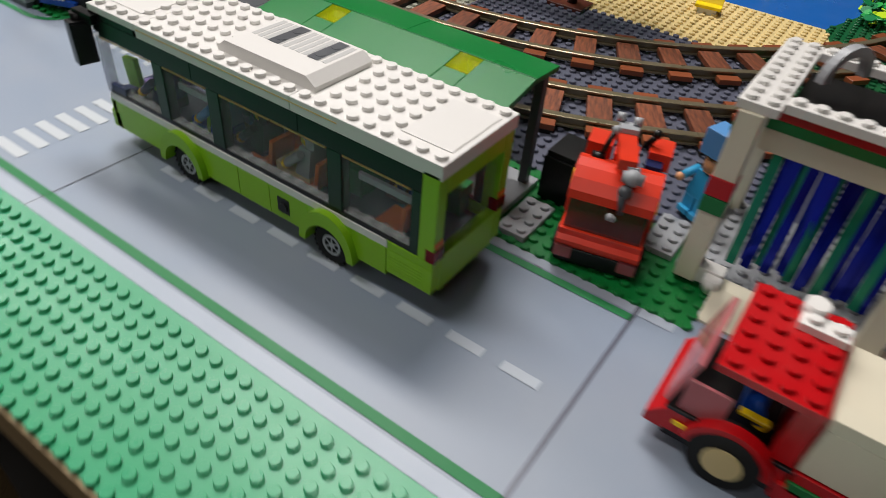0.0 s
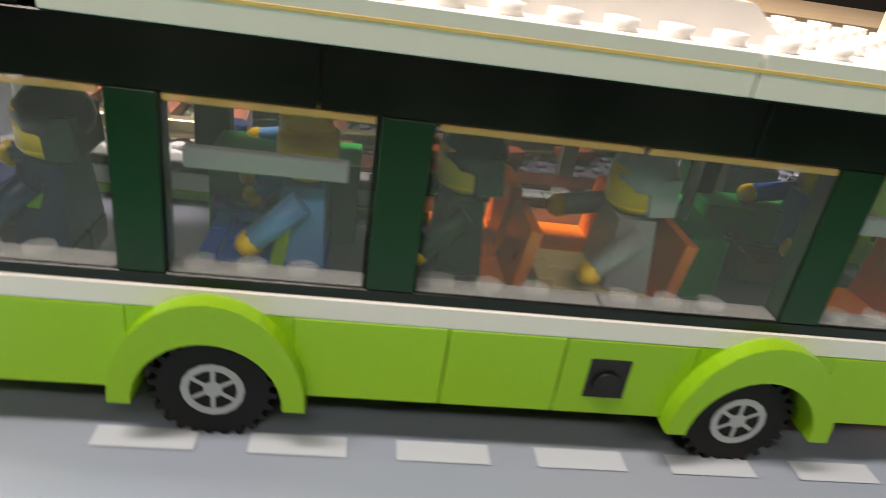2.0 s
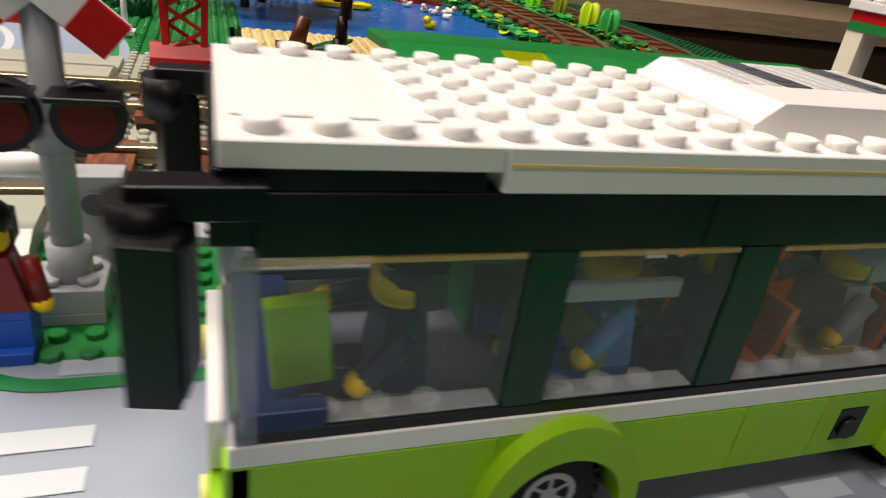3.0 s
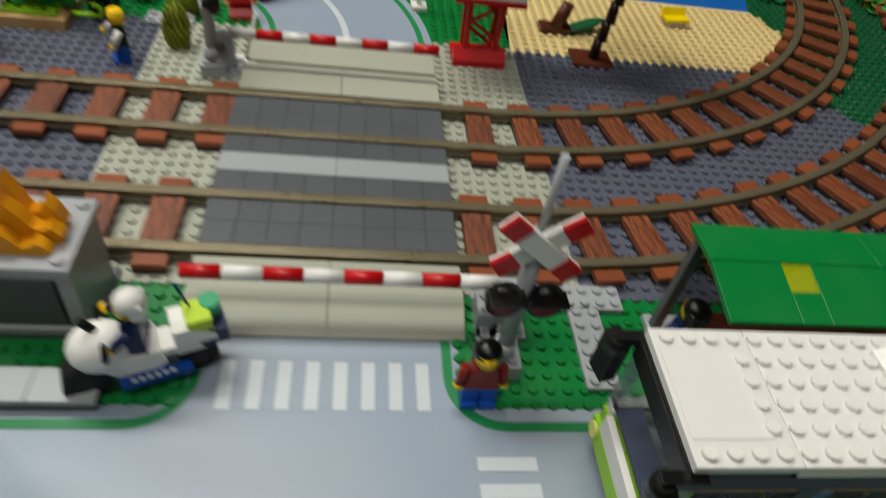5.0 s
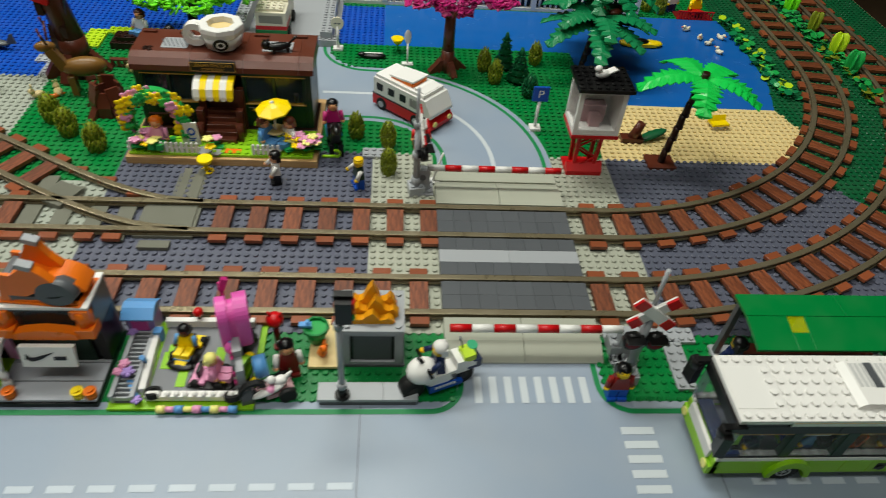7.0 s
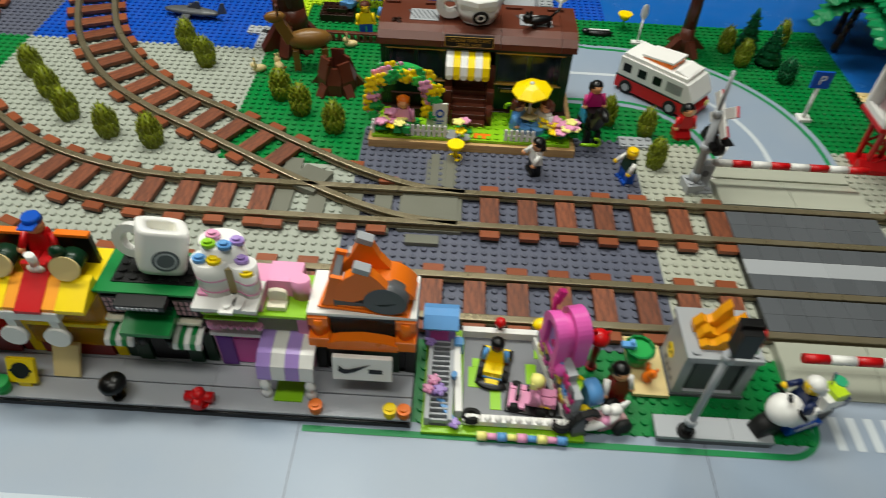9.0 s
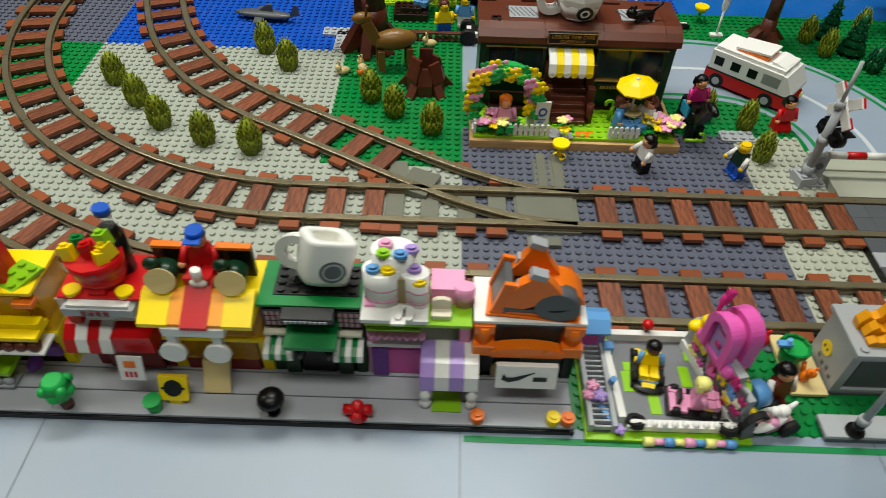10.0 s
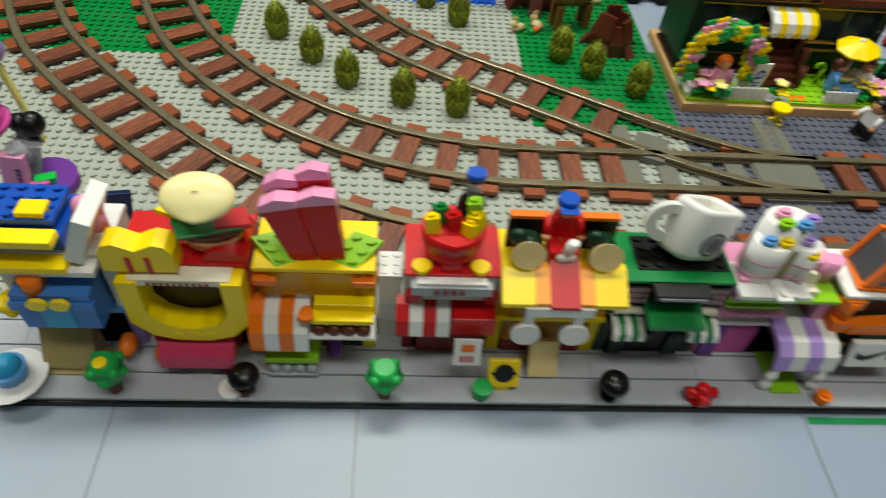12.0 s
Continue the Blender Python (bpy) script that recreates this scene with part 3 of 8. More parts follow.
def ramp(name, y0, y1, high):
    """Two sloped half ramps side by side; the high end lies towards the rails."""
    th = thing(name, "old light grey ramp up to the level crossing", "road ramp", 0, 0, group="crossing ramps")
    for k in (0, 1):
        def op(bm, k=k):
            mid = y0 + (y1 - y0) * 0.42
            prof = [(y0, 0), (y1, 0), (y1, high), (mid, high), (y0, 0.35)]
            a = [bm.verts.new(v3(8 * k + 0.03, p, q)) for p, q in prof]
            b = [bm.verts.new(v3(8 * k + 7.97, p, q)) for p, q in prof]
            fs = [bm.faces.new(a), bm.faces.new(b[::-1])] + [bm.faces.new([a[i], b[i], b[(i + 1) % 5], a[(i + 1) % 5]]) for i in range(5)]
            bmesh.ops.recalc_face_normals(bm, faces=fs)
        part("ramp_half", th, "oldgrey", op)


ramp("crossing_ramp", -8.3, -3.2, 2.5)
ramp("crossing_ramp", 20.6, 15.2, 2.5)
part("step", crossing, "oldgrey", tile(0, 20.6, 0, 16, 3.4, 0.9))


# ---- dolls: one plain mesh each ----
def doll(label, x, y, z=0, rz=0, torso="red", legs="blue", head="skin", hair="black", arms=None, sit=False, hat=None, skirt=False, name="toy_figure", pose_arm=-25, group="toy figures"):
    mats = [torso, legs, head, hair, arms or torso, hat or hair]
    ops = []
    if skirt:
        ops += [prism([(-1, -0.75), (1, -0.75), (1, 0.75), (-1, 0.75)], 0, 0.4, 1), wedge(-1, -0.75, 0.4, 2, 1.5, 3.2, "-y", 0.2, 1)]
    elif sit:
        ops += [tile(-0.95, -1.75, 1.4, 0.9, 2.3, 1.5, 1), tile(0.05, -1.75, 1.4, 0.9, 2.3, 1.5, 1), tile(-0.95, -2.05, 1.4, 0.9, 0.4, 2.0, 1), tile(0.05, -2.05, 1.4, 0.9, 0.4, 2.0, 1)]
    else:
        ops += [tile(-0.95, -0.5, 0, 0.9, 1.0, 3.2, 1), tile(0.05, -0.5, 0, 0.9, 1.0, 3.2, 1), tile(-0.95, -0.8, 0, 0.9, 0.4, 1.0, 1), tile(0.05, -0.8, 0, 0.9, 0.4, 1.0, 1), tile(-0.95, -0.5, 3.2, 1.9, 1.0, 0.7, 1)]
    zt = 3.0 if sit else 3.9

    def body(bm):
        lo = [(-0.95, -0.5), (0.95, -0.5), (0.95, 0.5), (-0.95, 0.5)]
        hi = [(-0.62, -0.42), (0.62, -0.42), (0.62, 0.42), (-0.62, 0.42)]
        a = [bm.verts.new(v3(p, q, zt)) for p, q in lo]
        b = [bm.verts.new(v3(p, q, zt + 4.0)) for p, q in hi]
        fs = [bm.faces.new(a[::-1]), bm.faces.new(b)] + [bm.faces.new([a[i], a[(i + 1) % 4], b[(i + 1) % 4], b[i]]) for i in range(4)]
        for f in fs:
            f.material_index = 0
    ops.append(body)
    for sx in (-1, 1):
        arm = rod(sx * 0.98, 0, zt + 3.5, 0.27, -3.2, n=8, mi=4)
        ops.append(turned(arm, sx * 0.98, 0, zt + 3.5, pose_arm * (1 if sx < 0 else 0.6), -sx * 10, 0))
        ops.append(turned(ball(sx * 0.98, 0, zt + 0.1, 0.3, n=7, mi=2), sx * 0.98, 0, zt + 3.5, pose_arm * (1 if sx < 0 else 0.6), -sx * 10, 0))
    ops += [rod(0, 0, zt + 4.0, 0.35, 0.4, n=10, mi=2), rod(0, 0, zt + 4.3, 0.55, 0.35, r1=0.64, mi=2), rod(0, 0, zt + 4.65, 0.64, 1.9, mi=2), rod(0, 0, zt + 6.55, 0.64, 0.3, r1=0.5, mi=2)]
    if hair:
        ops += [ball(0, 0.12, zt + 6.2, 0.76, 0.76, 0.62, mi=3), turned(tile(-0.7, 0.1, zt + 4.2, 1.4, 0.65, 2.2, 3), 0, 0, zt + 5, 6, 0, 0)]
    if hat:
        ops += [rod(0, 0, zt + 6.4, 0.72, 1.2, r1=0.62, mi=5), tile(-0.6, -1.15, zt + 6.4, 1.2, 0.9, 0.3, 5)]
    return single(name, label, "toy figure", mats, x, y, z, rz, *ops, group=group)


# ---- bus ----
bus = thing("bus", "lime green and white toy city bus parked on the road", "bus", 34.75, -17.6, 0)
HL, HW = 12.72, 3.25


def ring_arch(cx, y, d, ro, ri, cz, a0=0, a1=180, mi=0):
    pts = arc_pts(cx, cz, ro, a0, a1, 16, ro * 2.5) + arc_pts(cx, cz, ri, a1, a0, 16, ri * 2.5)
    return extruded(pts, y, d, mi)


WX = (-5.85, 6.0)
part("chassis", bus, "black", tile(-11.8, -2.6, 2.6, 23.6, 5.2, 1.2), tile(-7.6, -2.2, 1.6, 3.4, 4.4, 1.2), tile(4.2, -2.2, 1.6, 3.4, 4.4, 1.2))
part("bus_floor", bus, "bluegrey", tile(-11.9, -2.85, 6.2, 24.4, 5.7, 1.0))
for sy in (-1, 1):
    y0 = -HW if sy < 0 else HW - 0.75
    for a, b, lo in ((-HL, WX[0] - 1.6, 3.4), (WX[0] + 1.6, WX[0] + 4.775, 3.5), (WX[0] + 4.78, WX[0] + 7.305, 3.5), (WX[0] + 7.31, WX[1] - 1.6, 3.5), (WX[1] + 1.6, WX[1] + 3.85, 3.8), (WX[1] + 3.87, HL, 4.4)):
        part("side_panel", bus, "lime", tile(a, y0, lo, b - a, 0.75, 7.8 - lo))
    for wx in WX:
        part("arch_panel", bus, "lime", extruded([(wx - 1.6, 3.6), (wx - 1.6, 8.05), (wx + 1.6, 8.05), (wx + 1.6, 3.6)] + arc_pts(wx, 3.0, 1.58, 10, 170, 14, 1.58 * 2.5), y0 + 0.01, 0.72))
    for k in range(5):
        part("vent_slat", bus, "lime", tile(9.9, y0 - 0.02 if sy < 0 else y0 + 0.73, 5.0 + 0.5 * k, 2.3, 0.05, 0.25))
    for wx in WX:
        part("wheel_arch", bus, "lime", extruded(arc_pts(wx, 2.9, 1.96, 0, 180, 18, 6.15) + arc_pts(wx, 2.9, 1.5, 180, 0, 18, 3.9), y0 - (0.42 if sy < 0 else -0.2), 1.0))
    part("white_stripe", bus, "white", tile(-HL, y0, 7.8, 22.6, 0.75, 1.05))
    part("rear_stripe_end", bus, "lime", tile(-HL + 22.62, y0, 7.8, 2 * HL - 22.62, 0.75, 1.05))
    part("window_sill", bus, "black", tile(-HL + 0.1, y0 + 0.04, 8.85, 2 * HL - 1.1, 0.67, 0.85))
    for a, b in ((-7.55, -6.66), (-2.9, -1.92), (5.92, 6.85)):
        part("pillar", bus, "darkgreen", tile(a, y0 + 0.03, 9.7, b - a, 0.69, 8.4))
    part("rear_pillar", bus, "darkgreen", tile(11.2, y0 + 0.03, 8.85, 0.55, 0.69, 9.25))
    part("rear_corner", bus, "lime", tile(11.76, y0, 8.85, HL - 11.76, 0.75, 12.4))
    for a, b in ((-HL + 0.4, -4.0), (-3.98, 4.02), (4.04, 11.74)):
        part("band_panel", bus, "black", tile(a, y0 + 0.02, 18.1, b - a, 0.71, 2.65))
    for a, b in ((-12.5, -7.6), (-6.62, -2.95), (-1.88, 1.97), (2.01, 5.88), (6.9, 11.15)):
        pane = part("window_pane", bus, "clear", tile(a, y0 + (0.06 if sy < 0 else 0.55), 9.7, b - a, 0.14, 8.38))
        pane.visible_shadow = False
        # top lip of the pane, its caught light put in as gold colour
        part("pane_lip", bus, "palelip", tile(a + 0.02, y0 + (0.03 if sy < 0 else 0.56), 17.72, b - a - 0.04, 0.16, 0.34)).visible_shadow = False
        part("window_ledge", bus, "clearstud", *[rod(a + 0.5 + k * 0.99, y0 + 0.38, 9.7, 0.3, 0.5, n=10) for k in range(int(b - a))], tile(a, y0 + 0.1, 9.72, b - a, 0.55, 0.12)).visible_shadow = False
    for a, b in ((-6.5, -3.4), (7.3, 10.8)):
        part("grab_rail", bus, "lightgrey", tile(a, y0 + (0.8 if sy < 0 else -0.3), 14.2, b - a, 0.25, 1.0))
    part("fuel_flap", bus, "black", tile(2.05, y0 - 0.02 if sy < 0 else y0 + 0.7, 4.3, 0.96, 0.1, 2.6), rod(2.53, y0 - 0.02 if sy < 0 else y0 + 0.85, 5.3, 0.32, -0.08 if sy < 0 else 0.08, "y"))
    for xx in (-1.1, 1.42):
        part("door_cut", bus, "olive", tile(xx, y0 - 0.004 if sy < 0 else y0 + 0.72, 4.8, 0.03, 0.03, 2.4))
    for wx in WX:
        yw = -3.15 if sy < 0 else 1.95
        tread = [(r, 7.5 * k + d) for k in range(48) for r, d in (((1.32, 0.6), (1.32, 6.0)) if k % 2 else ((1.16, 0.0), (1.16, 6.6)))]
        wheel = part("wheel", bus, "rubber", extruded([(wx + r * math.cos(math.radians(g)), 3.05 + 2.5 * r * math.sin(math.radians(g))) for r, g in tread], yw, 1.2))
        yr = yw - 0.03 if sy < 0 else yw + 1.05
        rim = part("rim", wheel, "rimgrey", ring_arch(wx, yr, 0.18, 0.66, 0.5, 3.05, 0, 359.9), *[turned(tile(wx - 0.08, yr + 0.02, 3.3, 0.16, 0.12, 1.2), wx, yr, 3.05, 0, k * 60, 0) for k in range(6)], rod(wx, yr + 0.02, 3.05, 0.2, 0.12, "y"), label="grey spoked rim")
# roof
part("roof_front", bus, "white", tile(-HL - 0.1, -HW, 21.75, 4.4, 2 * HW, 1.2))
part("roof_front_edge", bus, "black", tile(-HL - 0.15, -HW + 0.03, 20.76, 4.2, 2 * HW - 0.06, 0.98))
part("roof_middle", bus, "white", tile(-HL + 4.32, -HW, 20.75, 11.98, 2 * HW, 2.2))
part("roof_rear", bus, "white", tile(-HL + 16.32, -HW, 20.75, 2 * HL - 16.22, 2 * HW, 2.2))
roof_ops = []
for i in range(25):
    for j in range(6):
        xx, yy = -HL + 0.55 + i * 1.02, -HW + 0.54 + j * 1.084
        edge = j in (0, 5)
        if edge or (3.6 < xx + HL < 9.8) or (17.0 < xx + HL < 22.0):
            roof_ops.append((xx, yy))


def roof_studs(bm):
    for xx, yy in roof_ops:
        add_stud(bm, xx * S, yy * S, 22.95 * PL, 0, 12)


part("roof_studs", bus, "white", roof_studs)
for a, b in ((-HL + 0.1, 3.4), (-HL + 22.3, 2.9)):
    part("roof_tile", bus, "white", tile(a, -2.1, 22.96, b, 4.2, 0.12))
# reflected orange streak on the roof side, put in as a coloured strip
part("roof_line", bus, "paleorange", tile(-HL + 4.4, -HW - 0.012, 22.0, 15.0, 0.04, 0.2), label="thin orange reflected streak")
unit = part("roof_unit", bus, "white", extruded([(-2.7, 22.95), (4.3, 22.95), (4.3, 23.6), (3.7, 24.7), (-2.1, 24.7), (-2.7, 23.6)], -2.15, 4.3))
M["printgrey"] = plastic("printed_grey", "C4C4C2")
part("printed_grille", unit, "printgrey", *[tile(-1.9 + k * 0.46, -0.5, 24.7, 0.34, 2.4, 0.04) for k in range(12)])
for gx in (-0.6, 2.2):
    part("roof_fan", unit, "darkgrey", tile(gx, -0.55, 24.74, 0.75, 2.5, 0.05), rod(gx + 0.37, 0.1, 24.79, 0.3, 0.05), rod(gx + 0.37, 1.3, 24.79, 0.3, 0.05))
# front
part("windscreen", bus, "clear", turned(tile(-HL + 0.1, -2.7, 9.0, 0.16, 5.4, 12.0), -HL, 0, 9, 0, 2, 0)).visible_shadow = False
for yy in (-HW, HW - 0.5):
    part("front_post", bus, "lilacclear", tile(-HL - 0.1, yy, 9.0, 0.6, 0.5, 9.5)).visible_shadow = False
part("front_header", bus, "black", tile(-HL - 0.25, -HW + 0.1, 18.5, 1.0, 2 * HW - 0.2, 2.8))
part("front_bumper", bus, "lime", tile(-HL - 0.35, -HW, 3.4, 0.9, 2 * HW, 2.6), tile(-HL - 0.1, -HW, 6.0, 0.5, 2 * HW, 1.9))
part("front_panel", bus, "white", tile(-HL - 0.35, -2.4, 6.1, 0.4, 4.8, 2.6))
for sy in (-1, 1):
    part("headlight", bus, "lightyellow", rod(-HL - 0.34, sy * 2.6, 5.0, 0.42, -0.15, "x"), label="pale yellow headlight")
    mir = part("mirror_arm", bus, "black", tile(-HL - 1.3, sy * 3.3 - 0.3, 20.0, 1.9, 0.6, 1.4), rod(-HL - 1.1, sy * 3.35, 18.6, 0.5, 2.2))
    part("mirror", mir, "black", turned(tile(-HL - 1.3, sy * 3.6 - 0.62, 13.5, 0.8, 1.24, 6.4), -HL - 1.0, sy * 3.6, 16, 0, 0, sy * 12), turned(tile(-HL - 0.5, sy * 3.6 - 0.5, 13.8, 0.06, 1.0, 5.8), -HL - 1.0, sy * 3.6, 16, 0, 0, sy * 12))
part("wiper_base", bus, "darkblue", tile(-HL + 0.2, -2.9, 8.6, 1.3, 5.8, 0.9), tile(-HL + 0.25, -3.2, 9.5, 1.5, 0.4, 1.2))
# rear
part("rear_panel", bus, "lime", tile(HL - 0.6, -2.5, 3.9, 0.6, 5.0, 5.0))
part("rear_header", bus, "lime", tile(HL - 0.55, -2.5, 18.2, 0.55, 5.0, 3.0))
part("rear_window", bus, "clear", tile(HL - 0.4, -2.45, 9.0, 0.14, 4.9, 9.1)).visible_shadow = False
for sy in (-1, 1):
    part("tail_light", bus, "redclear", tile(HL - 0.5, sy * 2.85 - 0.42, 8.9, 0.58, 0.84, 2.0), label="dark red tail light")
    part("tail_light_low", bus, "orange", tile(HL - 0.05, sy * 2.85 - 0.35, 11.2, 0.1, 0.7, 0.8), label="orange indicator")
# inside
for sx, sy, col in ((0.2, -1.2, "orange"), (3.7, -1.2, "orange"), (9.6, -1.2, "orange"), (0.2, 1.2, "orange"), (2.9, 1.2, "orange"), (9.6, 1.4, "orange"), (-5.0, -1.2, "lime"), (-9.8, -1.2, "lime")):
    part("bus_seat", bus, col, tile(sx - 1.5, sy - 0.9, 7.7, 1.7, 1.8, 0.7), turned(tile(sx + 0.05, sy - 0.9, 8.2, 0.3, 1.8, 4.2), sx, sy, 8.2, 0, 8, 0), tile(sx - 1.3, sy - 0.5, 7.2, 1.2, 1.0, 1.0), label="" if col == "lime" else "orange bus seat")
part("driver_console", bus, "lavender", tile(-12.0, -2.4, 7.2, 0.7, 4.8, 1.2), rod(-11.4, -1.2, 8.4, 0.3, 2.0))
part("driver_screen", bus, "lime", turned(tile(-11.9, -2.3, 10.3, 1.15, 0.4, 4.4), -11.3, -2.1, 10.3, 0, -6, 0), label="lime panel beside the driver")
for a, b, w, d, h in ((4.2, 0.9, 0.3, 2.0, 6.5), (-2.7, 1.2, 0.3, 1.7, 10.2)):
    part("inner_partition", bus, "darkgreen", tile(a, b, 7.2, w, d, h))
for a, b, w, d, h in ((4.4, -0.6, 1.5, 3.2, 4.0), (6.3, 1.6, 4.7, 1.2, 4.2), (-6.8, 0.8, 3.6, 1.8, 5.0)):
    part("inner_bench", bus, "green", tile(a, b, 7.2, w, d, h), label="green bench block")
for a in (-1.2, 5.1):
    part("inner_pole", bus, "lightgrey", rod(a, 0.6, 7.2, 0.14, 14))
for dx, dy, tor, leg in ((-4.3, -1.1, "medblue", "blue"), (-9.3, -1.3, "darkblue", "black"), (2.9, -1.1, "lightgrey", "tan"), (-0.9, -0.9, "darkgreen", "black"), (9.0, 1.2, "blue", "brown"), (-4.6, 1.4, "medblue", "blue")):
    doll("toy passenger with plain yellow head seated in the bus", 34.75 + dx, -17.6 + dy, 6.5, -90, torso=tor, legs=leg, hair={"darkblue": "black", "darkgreen": "black", "lightgrey": "lightgrey"}.get(tor), sit=True, name="toy_passenger", pose_arm=-78, group="bus passengers")

# the body's heights, from the floor pan up to the roof
LIFT = ((0, 3.5, 7.8, 8.85, 9.7, 18.1, 20.75, 22.95, 30), (0, 3.15, 8.05, 9.3, 9.95, 18.7, 21.45, 23.45, 30.5))
for piece in bus.children_recursive:
    if piece.name.split(".")[0] not in ("wheel", "rim", "wheel_arch", "arch_panel", "chassis", "fuel_flap", "vent_slat"):
        for vert in piece.data.vertices:
            vert.co.z = float(np.interp(vert.co.z / PL, *LIFT)) * PL

# ---- bus stop ----
stop = thing("bus_shelter", "green roofed toy bus shelter behind the bus", "bus shelter", 27.0, -13.7)
part("platform", stop, "lightgrey", tile(0.4, 2.2, 0, 18.4, 5.4, 1.2))
for a, b in ((0, 9.6), (9.605, 9.3)):
    part("roof_panel", stop, "green", turned(tile(a, 4.25, 21.4, b, 2.8, 0.85), 0, 4.25, 22.2, -3, 0, 0))


def slope(op):
    return turned(op, 0, 4.2, 22.25, 11, 0, 0)


for a, b in ((0, 3.795), (5.405, 8.39), (15.405, 3.5)):
    part("roof_slope", stop, "green", slope(tile(a, 0.7, 21.4, b, 3.5, 0.85)))
for a in (3.8, 13.8):
    part("roof_light", stop, "yelclear", slope(tile(a, 2.5, 21.42, 1.6, 1.69, 0.8)), label="clear yellow roof window").visible_shadow = False
    part("roof_filler", stop, "green", slope(tile(a, 0.7, 21.4, 1.6, 1.795, 0.85)))
for px in (0.6, 6.5, 12.4, 17.8):
    part("post", stop, "darkgrey", tile(px, 6.4, 1.2, 0.6, 0.6, 20.0))
    part("roof_arm", stop, "darkgrey", tile(px, 3.4, 20.2, 0.6, 3.4, 1.0))
part("back_panel", stop, "smoke", tile(1.2, 6.6, 4, 16.6, 0.2, 15.5))
part("bench", stop, "brown", tile(2, 5.2, 4.4, 14.5, 1.4, 0.6), tile(3, 5.6, 1.2, 0.6, 0.6, 3.2), tile(15, 5.6, 1.2, 0.6, 0.6, 3.2))
single("paving_plate", "light grey studded plate beside the bus shelter", "plate", "lightgrey", 22.6, -11.6, 0, 0, block(0, 0, 0, 2, 6, 1))
single("paving_plate", "light grey studded plate by the crossing signal", "plate", "lightgrey", 20.3, -5.8, 0, 0, block(0, 0, 0, 6, 2, 1))
single("paving_plate", "light grey studded plate at the shelter's end", "plate", "lightgrey", 46.2, -12.2, 0, 0, block(0, 0, 0, 2, 4, 1))
single("paving_plate", "light grey studded plate by the car wash", "plate", "lightgrey", 53.8, -7.8, 0, 0, block(0, 0, 0, 2, 4, 1))
doll("toy figure in blue and orange waiting under the shelter", 28.2, -9.0, 1.2, 200, torso="darkblue", legs="orange", hair="black")


# ---- shop row ----
pavement_base = thing("shop_pavement", "grey tiled pavement on a black plate in front of the shop row", "pavement", 0, 0)
part("black_edge", pavement_base, "black", tile(-125, -13.25, 0, 93.8, 8.6, 1.3))
ME_PAVE = small_mesh("tile", "pavegrey", tile(0, 0, 1.3, 8, 2, 0.7))
for k in range(11):
    for j in range(4):
        child("tile", ME_PAVE, pavement_base, -39.3 - 8 * k, -13.05 + 2.1 * j, 0)


def lettering(parent, x, y, z, w, h, mat="darkred", n=4, tilt=0):
    """Unreadable writing: plain bars in a row."""
    step = w / n
    part("lettering", parent, mat, *[tile(x + k * step, y, z, step * 0.7, 0.05, h) for k in range(n)])


def awning(parent, x, y, z, w, d, h, cols, drop=0.5):
    """Curved striped awning; each stripe a part."""
    n = len(cols)
    for k, c in enumerate(cols):
        prof = [(y + d, z + h), (y + d * 0.45, z + h * 0.93), (y + d * 0.12, z + h * 0.6), (y, z + drop), (y, z), (y + 0.25, z), (y + d * 0.3, z + h * 0.5), (y + d * 0.6, z + h * 0.75), (y + d, z + h * 0.85)]

        def op(bm, k=k):
            a = [bm.verts.new(v3(x + k * w / n + 0.01, p, q)) for p, q in prof]
            b = [bm.verts.new(v3(x + (k + 1) * w / n - 0.01, p, q)) for p, q in prof]
            m = len(prof)
            fs = [bm.faces.new(a), bm.faces.new(b[::-1])] + [bm.faces.new([a[i], b[i], b[(i + 1) % m], a[(i + 1) % m]]) for i in range(m)]
            bmesh.ops.recalc_face_normals(bm, faces=fs)
        part("awning_stripe", parent, c, op)


def shop(label, x0, x1, low, wall, trim, top, h):
    """The shell of a small shop: x in studs; returns the thing, local x from 0 to its width."""
    w = x1 - x0
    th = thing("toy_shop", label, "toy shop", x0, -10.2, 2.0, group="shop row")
    part("back_wall", th, wall, tile(0.1, 4.9, 0, w - 0.2, 0.7, h))
    for a in (0.05, w - 0.85):
        part("side_wall", th, low, tile(a, 0.6, 0, 0.8, 4.3, 8.6))
        part("upper_side_wall", th, wall, tile(a, 0.3, 8.62, 0.8, 4.6, h - 8.62))
    part("inner_floor", th, "black", tile(0.85, 0.7, 0.0, w - 1.7, 4.1, 0.3))
    part("ceiling_slab", th, trim, tile(0.02, 0.0, 8.6, w - 0.04, 4.9, 1.0))
    part("roof_plate", th, top, tile(0, -0.2, h, w, 5.8, 1.0))
    return th, w


# shoe shop
sh, w = shop("orange shoe shop with a giant toy shoe on its white roof", -38.8, -31.2, "black", "olddark", "black", "white", 18.2)
part("doorway", sh, "black", tile(0.9, 0.9, 0.3, w - 1.8, 0.3, 8.2))
part("display", sh, "tan", tile(1.6, 0.5, 0, 1.7, 0.4, 3.6))
part("shutter", sh, "darkgreen", tile(3.7, 0.5, 0, 2.6, 0.3, 6.6))
board = part("sign_board", sh, "white", turned(tile(1.7, -1.5, 4.6, 4.3, 0.3, 5.0), 3.8, -1.5, 4.6, -16, 0, 0))
